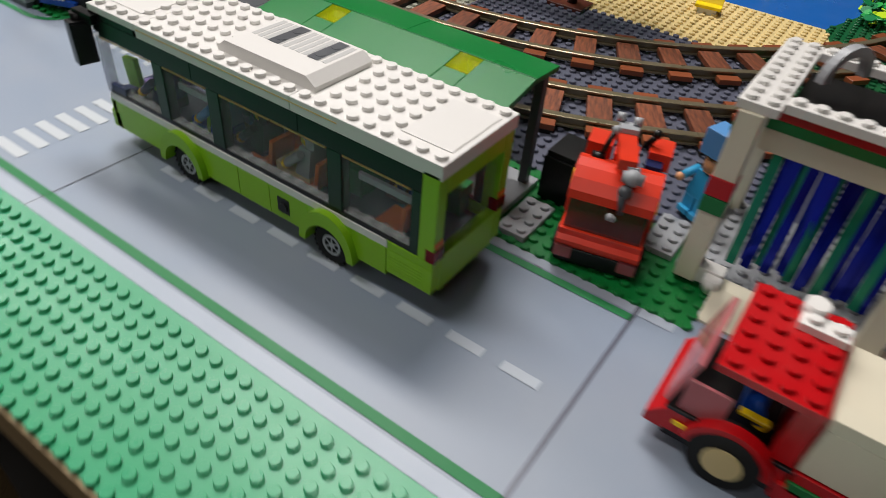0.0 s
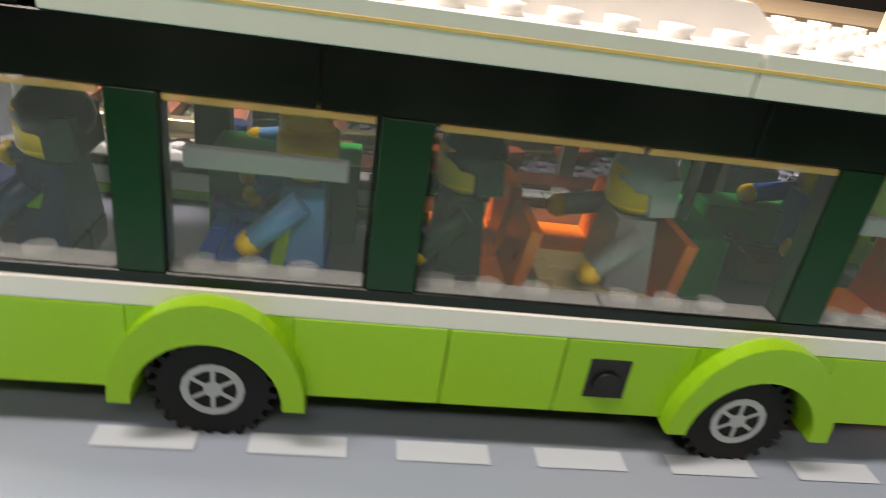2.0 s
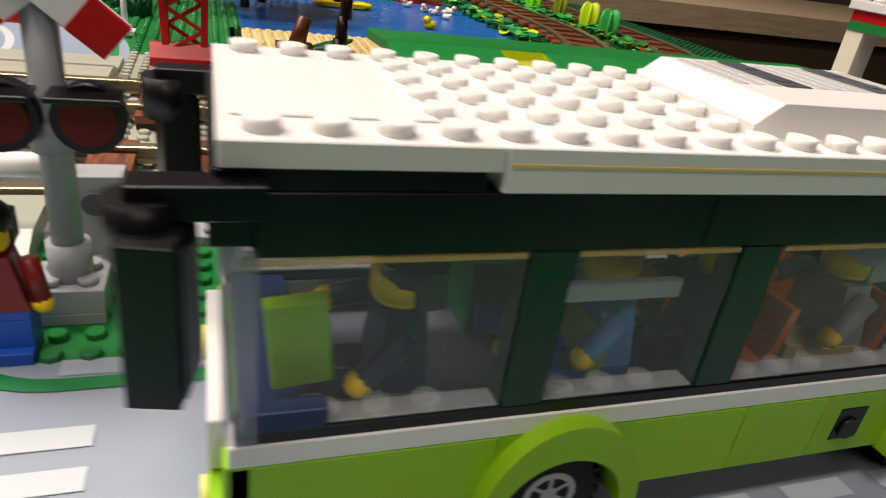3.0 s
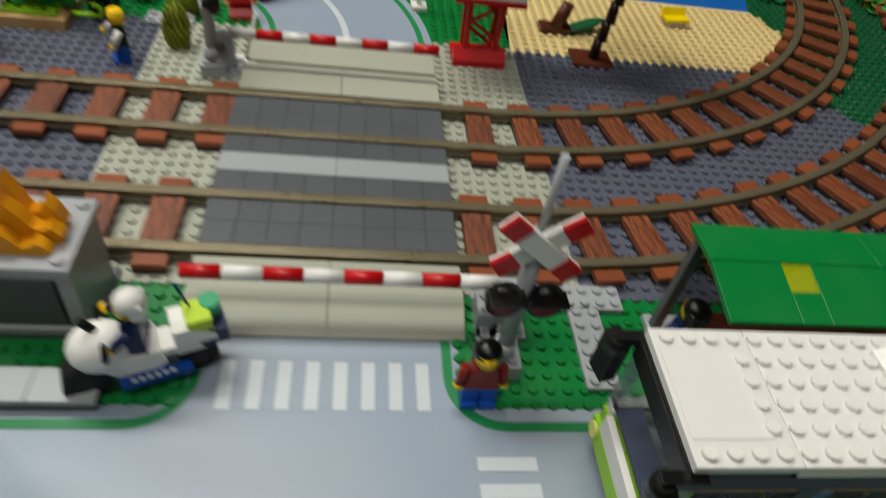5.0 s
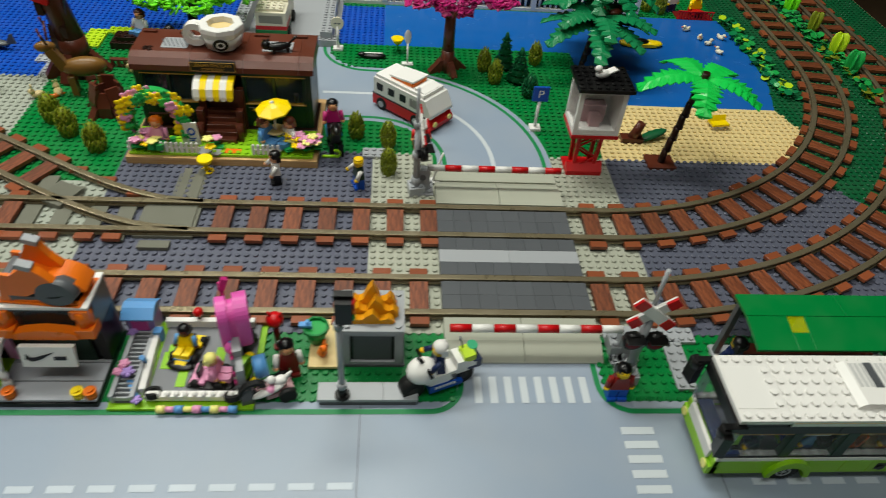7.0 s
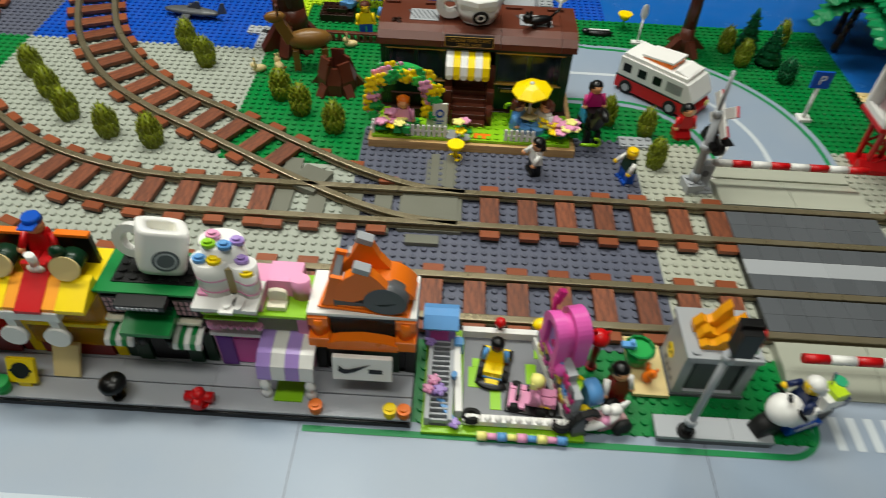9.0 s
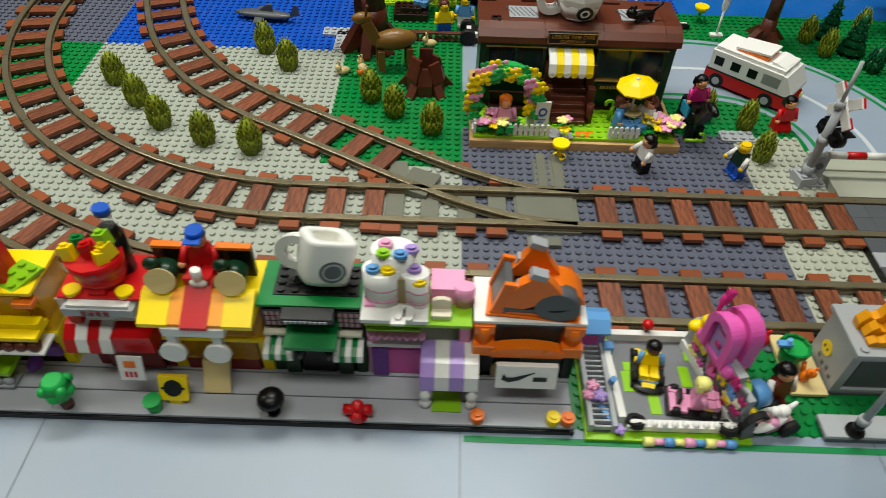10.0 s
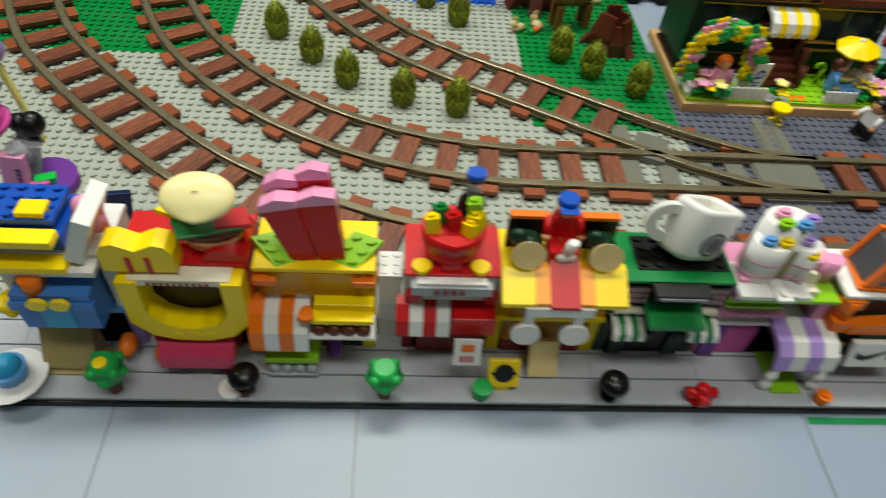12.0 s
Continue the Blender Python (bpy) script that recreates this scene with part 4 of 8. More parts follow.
part("sign_mark", board, "black", turned(extruded([(2.1, 6.6), (2.6, 6.0), (3.3, 6.5), (4.4, 8.2), (2.9, 7.0), (2.5, 7.0), (2.2, 7.8)], -1.56, 0.06), 3.8, -1.5, 4.6, -16, 0, 0), turned(tile(4.3, -1.55, 6.3, 1.0, 0.06, 0.9), 3.8, -1.5, 4.6, -16, 0, 0))
for a in (0.0, w - 1.5):
    part("orange_column", sh, "orange", tile(a, -0.5, 9.6, 1.5, 1.6, 2.6), rod(a + 0.75, 0.35, 12.2, 0.74, 5.2), tile(a + 0.05, -0.3, 15.0, 1.4, 1.3, 3.0))
part("window_band", sh, "smoke", tile(1.5, 0.2, 11.6, w - 3.0, 0.2, 6.2))
part("orange_band", sh, "orange", extruded([(1.3, 9.6), (w - 1.3, 9.6), (w - 1.3, 11.2), (w - 2.2, 12.0), (w / 2, 12.5), (2.2, 12.0), (1.3, 11.2)], -0.55, 0.6))
part("roof_trim", sh, "black", tile(1.2, -0.15, 17.4, w - 2.4, 0.5, 0.75))
shoe = part("giant_shoe", sh, "orange", turned(tile(0.9, 0.1, 19.3, 6.4, 4.8, 0.5), 3.8, 2.4, 19.4, 0, 3, -5), turned(tile(1.1, 0.3, 19.8, 6.0, 0.5, 0.9), 3.8, 2.4, 19.4, 0, 3, -5), label="giant orange and grey shoe")
part("shoe_bed", shoe, "black", turned(tile(1.3, 0.6, 19.8, 5.6, 4.0, 0.6), 3.8, 2.4, 19.4, 0, 3, -5))
# heel: a grey panel between two orange uprights
part("heel_panel", shoe, "darkgrey", turned(tile(1.15, 0.9, 20.2, 0.5, 3.4, 8.6), 1.3, 2, 20, 0, 12, 0))
for b in (0.45, 4.05):
    part("heel_upright", shoe, "orange", turned(tile(1.0, b, 20.0, 0.85, 0.5, 9.6), 1.3, 2, 20, 0, 12, 0))
part("heel_stripe", shoe, "lightgrey", turned(tile(2.0, 0.55, 23.2, 0.9, 1.0, 6.0), 2.2, 1, 23, 0, 14, 0), turned(tile(2.0, 3.5, 24.0, 0.9, 1.0, 6.4), 2.2, 4, 23, 0, 14, 0))
# collar: two orange cheeks that rise to grey tips, dark between them
for b, peak in ((0.35, 31.4), (3.2, 33.6)):
    cheek = part("shoe_cheek", shoe, "orange", extruded([(2.0, 23.4), (3.2, 22.8), (4.2, 24.6), (5.4, 25.6), (5.6, 27.2), (4.9, 29.8), (4.3, peak), (3.5, peak - 0.4), (2.8, 29.6), (2.2, 27.4)], b, 1.05))
    part("cheek_tip", cheek, "lightgrey", turned(tile(3.3, b - 0.03, peak - 0.5, 1.15, 1.11, 1.3), 3.9, b, peak, 0, 20, 0))
part("shoe_lining", shoe, "black", tile(2.6, 1.4, 21.0, 2.0, 1.8, 5.4))
part("shoe_tongue", shoe, "orange", turned(tile(3.4, 1.45, 26.6, 1.7, 1.7, 0.9), 4.2, 2.2, 26.6, 0, 34, 0))
# toe: a dark round block under a bent orange band
part("shoe_sole", shoe, "darkgrey", extruded([(1.9, 20.2), (6.6, 20.2), (6.4, 21.6), (5.0, 23.0), (3.8, 22.2), (2.6, 22.6), (1.9, 23.2)], 0.45, 4.2), turned(rod(5.5, 0.05, 23.4, 1.5, 1.9, "y", n=24), 5.5, 1, 23.4, -8, 0, -6))
part("shoe_toe", shoe, "orange", extruded(arc_pts(5.2, 21.4, 2.25, 8, 112, 12, 5.6) + arc_pts(5.2, 21.4, 1.75, 112, 8, 12, 4.4), 1.3, 3.2))
part("shoe_mark", shoe, "black", turned(extruded([(4.9, 23.0), (5.2, 22.6), (5.7, 23.0), (6.3, 24.0), (5.5, 23.4)], -0.02, 0.06), 5.5, 1, 23.4, -8, 0, -6))

# cake shop
sh, w = shop("pink cake shop with a giant cupcake and purple striped awning", -46.6, -39.0, "pink", "pink", "white", "lime", 16.0)
part("upper_room", sh, "pink", tile(0.05, 0.2, 16.0, 4.4, 5.2, 5.2))
part("counter_window", sh, "darkpink", tile(1.0, 0.6, 0.2, 3.0, 0.4, 6.4))
part("purple_door", sh, "purple", tile(0.3, 0.2, 0.2, 1.2, 0.5, 7.6))
awning(sh, 4.0, -2.4, 5.4, 4.2, 3.0, 4.8, ("lavender", "white", "lavender", "white"))
for a in (4.1, 7.5):
    part("awning_post", sh, "white", rod(a + 0.3, -2.1, 0, 0.3, 5.2), ball(a + 0.3, -2.1, 1.2, 0.45), ball(a + 0.3, -2.1, 3.4, 0.45))
part("lime_mat", sh, "lime", tile(4.9, -2.7, 0, 2.2, 3.4, 0.35))
part("lime_ledge", sh, "lime", tile(0.1, -0.2, 14.0, 3.9, 0.6, 0.7))
part("shop_window", sh, "smoke", tile(0.9, 0.1, 15.0, 2.6, 0.3, 4.6))
part("lace_trim", sh, "pink", *[rod(0.4 + 0.52 * k, -0.05, 12.2, 0.28, 0.9) for k in range(8)])
part("white_slab", sh, "white", tile(-0.1, -0.7, 21.2, 4.6, 3.2, 1.6))
part("tan_chair", sh, "cream", tile(4.7, 1.4, 17.0, 1.4, 0.5, 3.6), rod(5.4, 1.4, 20.4, 0.7, 0.5, "y"), tile(4.7, 0.4, 17.0, 1.4, 1.0, 1.4))
part("pink_block", sh, "pink", tile(4.6, 2.4, 17.0, 2.4, 2.8, 6.4), rod(7.0, 2.6, 17.0, 0.75, 7.4, n=8), tile(0.2, -0.2, 16.6, 0.7, 0.8, 4.6), tile(3.4, -0.2, 16.6, 0.7, 0.8, 4.6), tile(0.1, 0.0, 22.8, 1.6, 2.0, 1.2))
cake = part("cupcake", sh, "white", rod(2.1, 2.3, 22.8, 1.65, 11.4, r1=1.5, n=20), label="giant round white cake with a slice cut out")
part("cake_lobe", cake, "white", rod(1.35, 1.15, 22.8, 1.25, 8.6, r1=1.3, n=20))
part("cake_slice", cake, "white", rod(3.55, 1.15, 22.8, 0.95, 7.8, r1=0.98, n=16), rod(3.85, 0.55, 22.8, 0.62, 6.2, n=14))
for z in (24.6, 27.4):
    part("cream_layer", cake, "pink", rod(1.35, 1.15, z, 1.29, 0.35, n=20), rod(3.55, 1.15, z - 0.4, 0.99, 0.35, n=16), rod(3.85, 0.55, z - 0.4, 0.65, 0.35, n=14))
part("cake_filling", cake, "darktan", tile(2.35, 0.4, 23.6, 0.6, 0.5, 6.4))
part("cake_stand", cake, "white", block(2, -1, 22.8, 1, 1, 1.0), rod(3.2, -0.35, 22.8, 0.4, 1.0))
for k, (a, b, c, col) in enumerate(((0.8, 0.7, 31.4, "medblue"), (1.8, 0.6, 31.4, "yellow"), (3.5, 1.3, 30.6, "lavender"), (1.5, 1.3, 34.2, "lime"), (2.6, 1.2, 34.2, "medblue"), (3.3, 2.0, 34.0, "lavender"), (3.85, 0.45, 29.0, "yellow"), (1.6, 2.4, 34.4, "pink"))):
    part("sprinkle", cake, col, rod(a, b, c, 0.5, 0.9), rod(a, b, c + 0.9, 0.3, 0.5))

# coffee shop
sh, w = shop("dark green coffee shop with a giant white mug on top", -54.0, -46.8, "darkgreen", "darkbrown", "black", "green", 22.4)
part("doorway", sh, "black", tile(2.2, 0.5, 0.2, 2.6, 0.4, 8.2))
for a in (1.0, 5.0):
    part("door_panel", sh, "darkgreen", tile(a, 0.2, 0.2, 1.1, 0.6, 7.0))
for a in (0.1, 5.1):
    awning(sh, a, -1.0, 9.0, 2.1, 1.0, 2.4, ("white", "green", "white", "green", "white"))
    part("lantern", sh, "black", rod(a + (2.5 if a < 1 else -0.4), -0.4, 8.4, 0.4, 2.4))
part("cream_ledge", sh, "cream", tile(0.1, -0.3, 12.4, w - 0.2, 0.6, 0.8))
for a in (0.3, 5.4):
    win = part("lattice_window", sh, "black", tile(a, -0.1, 14.6, 1.7, 0.3, 6.0))
    part("lattice", win, "mauve", *[tile(a + 0.12 + 0.4 * i, -0.16, 15.0 + 1.8 * j, 0.26, 0.08, 1.3) for i in range(4) for j in range(3)])
part("balcony_glass", sh, "smoke", tile(2.1, -0.35, 15.4, 3.2, 0.3, 6.0))
part("green_shelf", sh, "green", wedge(1.9, -1.5, 13.6, 3.6, 1.9, 2.6, "-y", 0.4))
part("sign_beam", sh, "black", tile(1.8, -0.8, 20.8, 3.6, 0.6, 2.2))
lettering(sh, 2.1, -0.86, 21.4, 3.0, 1.0, "lightgrey", 9)
part("roof_recess", sh, "black", block(1.0, 1.0, 23.4, 6, 4, 0.4))
mx, my = 4.2, 2.9


def tipped(op):
    """The mug's own turn, leaning back."""
    return turned(turned(op, mx, my, 24.4, 0, 0, 20), mx, my, 24.4, -14, 12, 0)


def mug_wall(sides, ro, ri, z, h, floor):
    """A rounded-square mug with a thick wall, rounded at foot and lip, open above."""
    def square(u):
        return (abs(math.cos(u)) ** 4.5 + abs(math.sin(u)) ** 4.5) ** (-1 / 4.5)
    def op(bm):
        rows = []
        for r, zz in ((ro * 0.72, z), (ro * 0.93, z + 0.5), (ro * 0.99, z + 1.6), (ro, z + h * 0.5), (ro * 1.04, z + h - 0.9), (ro * 1.0, z + h - 0.2), (ro * 0.92, z + h), (ri * 1.05, z + h), (ri, z + h - 0.5), (ri * 0.96, z + floor)):
            rows.append([bm.verts.new(v3(mx + r * square(u) * math.cos(u), my + r * square(u) * math.sin(u), zz)) for u in [2 * math.pi * k / sides for k in range(sides)]])
        fs = [bm.faces.new(rows[0][::-1]), bm.faces.new(rows[-1])]
        for p, q in zip(rows, rows[1:]):
            fs += [bm.faces.new([p[k], p[(k + 1) % sides], q[(k + 1) % sides], q[k]]) for k in range(sides)]
        for f in fs:
            f.smooth = True
        bmesh.ops.recalc_face_normals(bm, faces=fs)
    return op


mug = part("giant_mug", sh, "white", tipped(mug_wall(32, 1.72, 0.98, 24.2, 10.2, 7.0)), label="giant white coffee mug tipped over on the roof")
part("mug_coffee", mug, "bun", tipped(tile(mx - 0.95, my - 0.95, 31.0, 1.9, 1.9, 0.3)))
part("mug_straw", mug, "green", tipped(tile(mx - 0.3, my - 0.7, 31.3, 0.9, 0.5, 0.4)))
part("mug_handle", mug, "white", tipped(turned(extruded(arc_pts(mx - 2.0, 29.4, 1.45, 70, 290, 14, 3.7) + arc_pts(mx - 2.0, 29.4, 0.75, 290, 70, 14, 2.0), my - 0.45, 0.9), mx, my, 28, 0, 0, -30)), label="thick white mug handle")
part("mug_mark", mug, "darkgrey", tipped(turned(rod(mx + 0.1, my - 1.7, 28.2, 0.95, -0.08, "y", n=24), mx, my, 28, 0, 0, 0)))
part("mug_mark_centre", mug, "lightgrey", tipped(turned(ring_arch(mx + 0.1, my - 1.82, 0.04, 0.76, 0.62, 28.2, 0, 359), mx, my, 28, 0, 0, 0)))

# chicken shop
sh, w = shop("yellow shop with amber walls and a toy drummer on its roof", -61.8, -54.6, "yellow", "amber", "yellow", "yellow", 22.2)
part("red_base", sh, "darkred", tile(1.0, 0.4, 0.2, 5.2, 0.6, 3.0))
part("tan_mat", sh, "tan", turned(tile(2.6, -1.6, 0.4, 1.9, 0.3, 5.6), 3.5, -1.4, 0.4, -30, 0, 0))
part("amber_front", sh, "amber", tile(0.9, 0.2, 3.4, w - 1.8, 0.3, 17.6))
part("spectacle_bar", sh, "white", block(1.4, -1.5, 17.4, 4, 1, 2.9), tile(1.5, -1.3, 11.2, 0.6, 0.5, 7.6), tile(4.4, -1.3, 11.2, 0.6, 0.5, 7.8))
for a in (1.7, 4.6):
    part("white_disc", sh, "white", turned(rod(a, -1.2, 11.9, 0.88, -0.5, "y", n=20), a, -1.2, 11.6, -8, 0, 0))
for a in (0, w - 1.9):
    part("roof_lip", sh, "yellow", wedge(a, -1.35, 20.0, 1.9, 2.3, 5.2, "-y", 0.3))
for a in (1.92, w - 3.02):
    part("orange_lip", sh, "lightorange", wedge(a, -1.3, 20.2, 1.1, 2.2, 4.9, "-y", 0.3))
part("red_tongue", sh, "red", wedge(2.75, -1.6, 20.3, w - 5.5, 4.2, 6.1, "-y", 0.2))
for a in (0.4, w - 2.7):
    part("dark_panel", sh, "black", tile(a, 3.4, 23.2, 2.3, 0.6, 7.0))
    part("orange_edge", sh, "orange", tile(a, 3.3, 30.2, 2.3, 0.8, 0.7))
for a in (1.4, w - 1.4):
    part("cymbal", sh, "tan", turned(rod(a, 0.4, 27.4, 1.0, -0.25, "y", n=20), a, 0.6, 27, -28, 0, 0), label="tan round disc")
    part("drum", sh, "darkgreen", rod(a, 0.9, 27.2, 0.8, 1.8, "y"), ball(a - 0.6, 1.6, 29.6, 0.6))
doll("toy drummer in red with blue cap on the yellow shop roof", -59.0, -6.4, 25.0, 0, torso="red", legs="red", head="flesh", hair=None, hat="blue", sit=True, name="toy_drummer", pose_arm=-45)
part("bone", sh, "white", turned(rod(3.6, 1.0, 26.6, 0.34, 4.0), 3.6, 1.0, 26, 12, 6, 0), ball(3.45, 0.9, 26.4, 0.45), ball(3.8, 0.9, 26.5, 0.45))

# red fried-food shop
sh, w = shop("red shop with a giant bucket of chips on its roof", -69.0, -62.0, "darkred", "white", "red", "red", 25.4)
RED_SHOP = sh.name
part("front_panel", sh, "darkred", tile(1.2, 0.2, 0.2, 4.8, 0.4, 8.0))
awning(sh, -0.5, -0.9, 9.0, 4.0, 1.4, 5.0, ("red", "white", "red", "white"))
part("shutter", sh, "white", *[tile(1.4, -0.1, 14.6 + 1.0 * k, 4.9, 0.4, 0.8) for k in range(3)])
part("red_window", sh, "darkred", tile(1.6, 0.0, 18.0, 4.4, 0.3, 4.4))
part("red_block", sh, "red", tile(3.6, -0.8, 9.0, 3.3, 1.2, 4.2), tile(0.2, -0.3, 14.2, 1.0, 0.8, 4.2), tile(6.0, -0.3, 14.2, 0.9, 0.8, 4.2))
part("sign_beam", sh, "lightgrey", tile(0.5, -0.6, 21.6, 5.8, 0.8, 3.0))
part("sign_top", sh, "white", tile(0.9, -0.5, 24.6, 5.0, 0.8, 0.9))
lettering(sh, 2.1, -0.66, 22.3, 2.4, 1.7, "darkred", 4)
poster = part("poster", sh, "white", turned(tile(3.9, -2.3, 5.2, 2.1, 0.25, 5.2), 5, -2.2, 5, -22, 0, 0))
part("poster_picture", poster, "orange", turned(tile(4.45, -2.36, 7.9, 1.0, 0.06, 1.5), 5, -2.2, 5, -22, 0, 0))
part("poster_bars", poster, "red", *[turned(tile(4.4 + 0.38 * k, -2.36, 5.9, 0.26, 0.05, 1.2), 5, -2.2, 5, -22, 0, 0) for k in range(3)])
for a in (1.2, 5.4):
    part("yellow_knob", sh, "yellow", rod(a, 0.45, 26.4, 0.72, 0.9))
bucket = part("bucket", sh, "red", rod(3.3, 2.0, 26.4, 1.6, 3.0, r1=2.1, n=16), rod(3.3, 2.0, 29.4, 2.1, 4.0, r1=2.3, n=16), wedge(2.6, 0.0, 26.4, 1.4, 1.4, 2.6, "-y", 0.3))
part("bucket_mark", bucket, "darkgrey", turned(tile(2.7, 0.3, 30.0, 1.3, 0.08, 2.4), 3.3, 0.3, 30, 32, 0, 0))
for k, (a, b, c, col) in enumerate(((2.1, 1.5, 33.0, "yellow"), (2.5, 2.6, 33.2, "green"), (4.4, 1.2, 32.2, "yellow"), (4.9, 2.0, 33.6, "yellow"), (4.6, 2.4, 35.2, "lime"), (3.2, 1.8, 33.0, "red"))):
    part("chip", bucket, col, turned(block(a - 0.7, b - 0.7, c, 1, 1, 3.0), a, b, c, -12, 10 * (k % 3 - 1), 20 * k))
bottle = part("bottle", sh, "black", *[turned(op, 4.4, 3.7, 26.4, 0, 2, 0) for op in (rod(4.4, 3.7, 26.4, 1.0, 9.0), rod(4.4, 3.7, 35.4, 1.0, 2.0, r1=0.6))], label="black toy bottle with blue cap")
part("bottle_glass", bottle, "clearstud", turned(rod(4.4, 3.7, 37.4, 0.6, 2.6), 4.4, 3.7, 26.4, 0, 2, 0))
part("bottle_cap", bottle, "blue", turned(rod(4.4, 3.7, 40.0, 0.68, 1.5), 4.4, 3.7, 26.4, 0, 2, 0))

for k in range(4):
    part("white_brick", sh, "white", block(-0.7, 2.0, 4.2 * k, 2, 3, 4.1, studs=k == 3))

# chip shop
sh, w = shop("yellow chip shop with giant red and pink wafers on its roof", -76.8, -70.0, "yellow", "amber", "yellow", "yellow", 23.4)
awning(sh, -0.4, -1.8, 7.0, 3.4, 2.4, 6.6, ("orange", "white", "orange", "white"))
part("counter", sh, "lime", tile(0.2, -1.5, 3.2, 3.2, 1.4, 1.0))
part("tray", sh, "lightgrey", tile(0.3, -1.8, 0.5, 3.0, 1.2, 0.5), *[ball(0.7 + 0.75 * k, -1.3, 1.6, 0.38) for k in range(4)])
part("yellow_ledge", sh, "yellow", tile(3.2, -1.2, 12.6, 3.5, 1.5, 1.0), tile(3.3, -0.6, 13.6, 3.4, 0.5, 1.8))
part("ledge_tray", sh, "white", tile(3.0, -1.5, 9.4, 3.8, 1.4, 0.6))
for k in range(4):
    part("loaf", sh, "redbrown", ball(3.6 + 0.85 * k, -1.0, 10.8, 0.45))
part("flower_box", sh, "purple", tile(3.8, 0.0, 3.0, 2.4, 0.6, 2.6), ball(4.2, -0.2, 2.0, 0.5), label="purple flower box")
part("amber_window", sh, "amber", tile(0.8, -0.2, 15.4, w - 1.6, 0.4, 7.4))
for a in (0.0, w - 1.3):
    part("orange_corner", sh, "orange", tile(a, -0.4, 19.6, 1.3, 0.8, 2.0))
part("orange_knob", sh, "orange", rod(2.9, -1.0, 13.6, 0.45, 1.2))
for a, b, r in ((0.4, 0.2, 32), (4.6, 0.2, -32)):
    part("lime_plate", sh, "lime", turned(block(a, b, 24.4, 2, 3, 0.9), a + 1, b + 1.5, 25, 14, 0, r))
for a, b, wt, hgt, rx, ry in ((2.9, 1.3, 1.9, 10.6, -4, -15), (4.4, 1.4, 2.0, 11.0, -6, -9), (3.0, 2.7, 1.7, 12.0, -6, -14), (4.2, 2.8, 1.7, 13.2, -8, -8)):
    waf = part("wafer", sh, "red", turned(extruded([(a - 0.7, 24.4), (a + 0.7, 24.4), (a + wt / 2, 24.4 + hgt), (a - wt / 2, 24.4 + hgt)], b - 0.6, 1.3), a, b, 24.4, rx, ry, 0), label="giant red wafer")
    part("wafer_top", waf, "pink", turned(extruded([(a - wt / 2 - 0.03, 24.4 + hgt), (a + wt / 2 + 0.03, 24.4 + hgt), (a + wt / 2 + 0.03, 25.6 + hgt), (a, 26.4 + hgt), (a - wt / 2 - 0.03, 25.6 + hgt)], b - 0.65, 1.4), a, b, 24.4, rx, ry, 0), label="pink wafer end")

# burger shop
sh, w = shop("red and yellow burger shop with a giant burger on its roof", -84.0, -77.0, "red", "red", "red", "red", 24.2)
frame_pts = [(0.2, 24.2), (0.2, 14.6), (1.2, 12.2), (2.6, 11.4), (w - 2.6, 11.4), (w - 1.2, 12.2), (w - 0.2, 14.6), (w - 0.2, 24.2), (w - 1.3, 24.2), (w - 1.3, 16.4), (w - 2.0, 14.4), (w - 3.0, 13.6), (3.0, 13.6), (2.0, 14.4), (1.3, 16.4), (1.3, 24.2)]
frame_pts = [(px, 24.2 - (24.2 - pz) * 1.34) for px, pz in frame_pts]
part("yellow_frame", sh, "yellow", extruded(frame_pts, -0.9, 1.2), *[rod(2.6 + 0.9 * k, -0.9, 8.4, 0.28, -0.1, "y") for k in range(3)])
part("dark_window", sh, "black", tile(1.2, 0.2, 8.0, w - 2.4, 0.2, 16.0))
part("sign_beam", sh, "cream", tile(0.8, -0.8, 22.6, w - 1.6, 0.7, 1.9))
lettering(sh, 1.8, -0.86, 23.2, 3.4, 0.8, "darkred", 10)
awning(sh, 1.2, -1.9, 2.6, 4.4, 2.0, 3.6, ("rosered",))
part("ramp", sh, "lightgrey", turned(tile(2.8, -2.0, 0.1, 1.2, 2.4, 0.5), 3, -1, 0, 14, 0, 0))
part("dark_door", sh, "darkred", tile(1.4, 0.2, 0.2, 4.2, 0.4, 6.0))
for a in (1.0, 4.9):
    part("flower_pot", sh, "orange", ball(a, -0.5, 2.0, 0.55))
part("yellow_letter", sh, "yellow", extruded([(-0.3, 25.2), (3.5, 25.2), (3.5, 29.2), (3.2, 30.6), (2.6, 31.0), (2.0, 30.2), (1.6, 29.6), (1.2, 30.2), (0.6, 31.0), (0.0, 30.6), (-0.3, 29.2)], -0.6, 1.3))
part("red_stripe", sh, "red", tile(1.0, -0.66, 25.2, 0.3, 0.1, 3.2), tile(2.0, -0.66, 25.2, 0.3, 0.1, 3.2))
part("round_roof", sh, "red", rod(w - 1.2, -0.1, 25.0, 1.2, 4.6, "y", n=20), tile(0.2, 1.4, 25.2, 5, 3.6, 1.0))
bx, by = 5.0, 2.0
part("burger_base", sh, "flesh", rod(bx, by, 26.2, 1.5, 3.0, r1=1.9, n=20), label="burger's lower bun")
part("burger_filling", sh, "brown", rod(bx, by, 29.2, 2.0, 1.6, n=20), label="burger patty")
part("lettuce", sh, "green", turned(tile(bx - 1.9, by - 1.8, 30.8, 3.6, 3.4, 0.6), bx, by, 31, 0, 0, 20))
part("cheese", sh, "yellow", turned(tile(bx - 2.3, by - 1.4, 31.5, 2.4, 2.4, 0.9), bx, by, 31, 0, 0, -30))
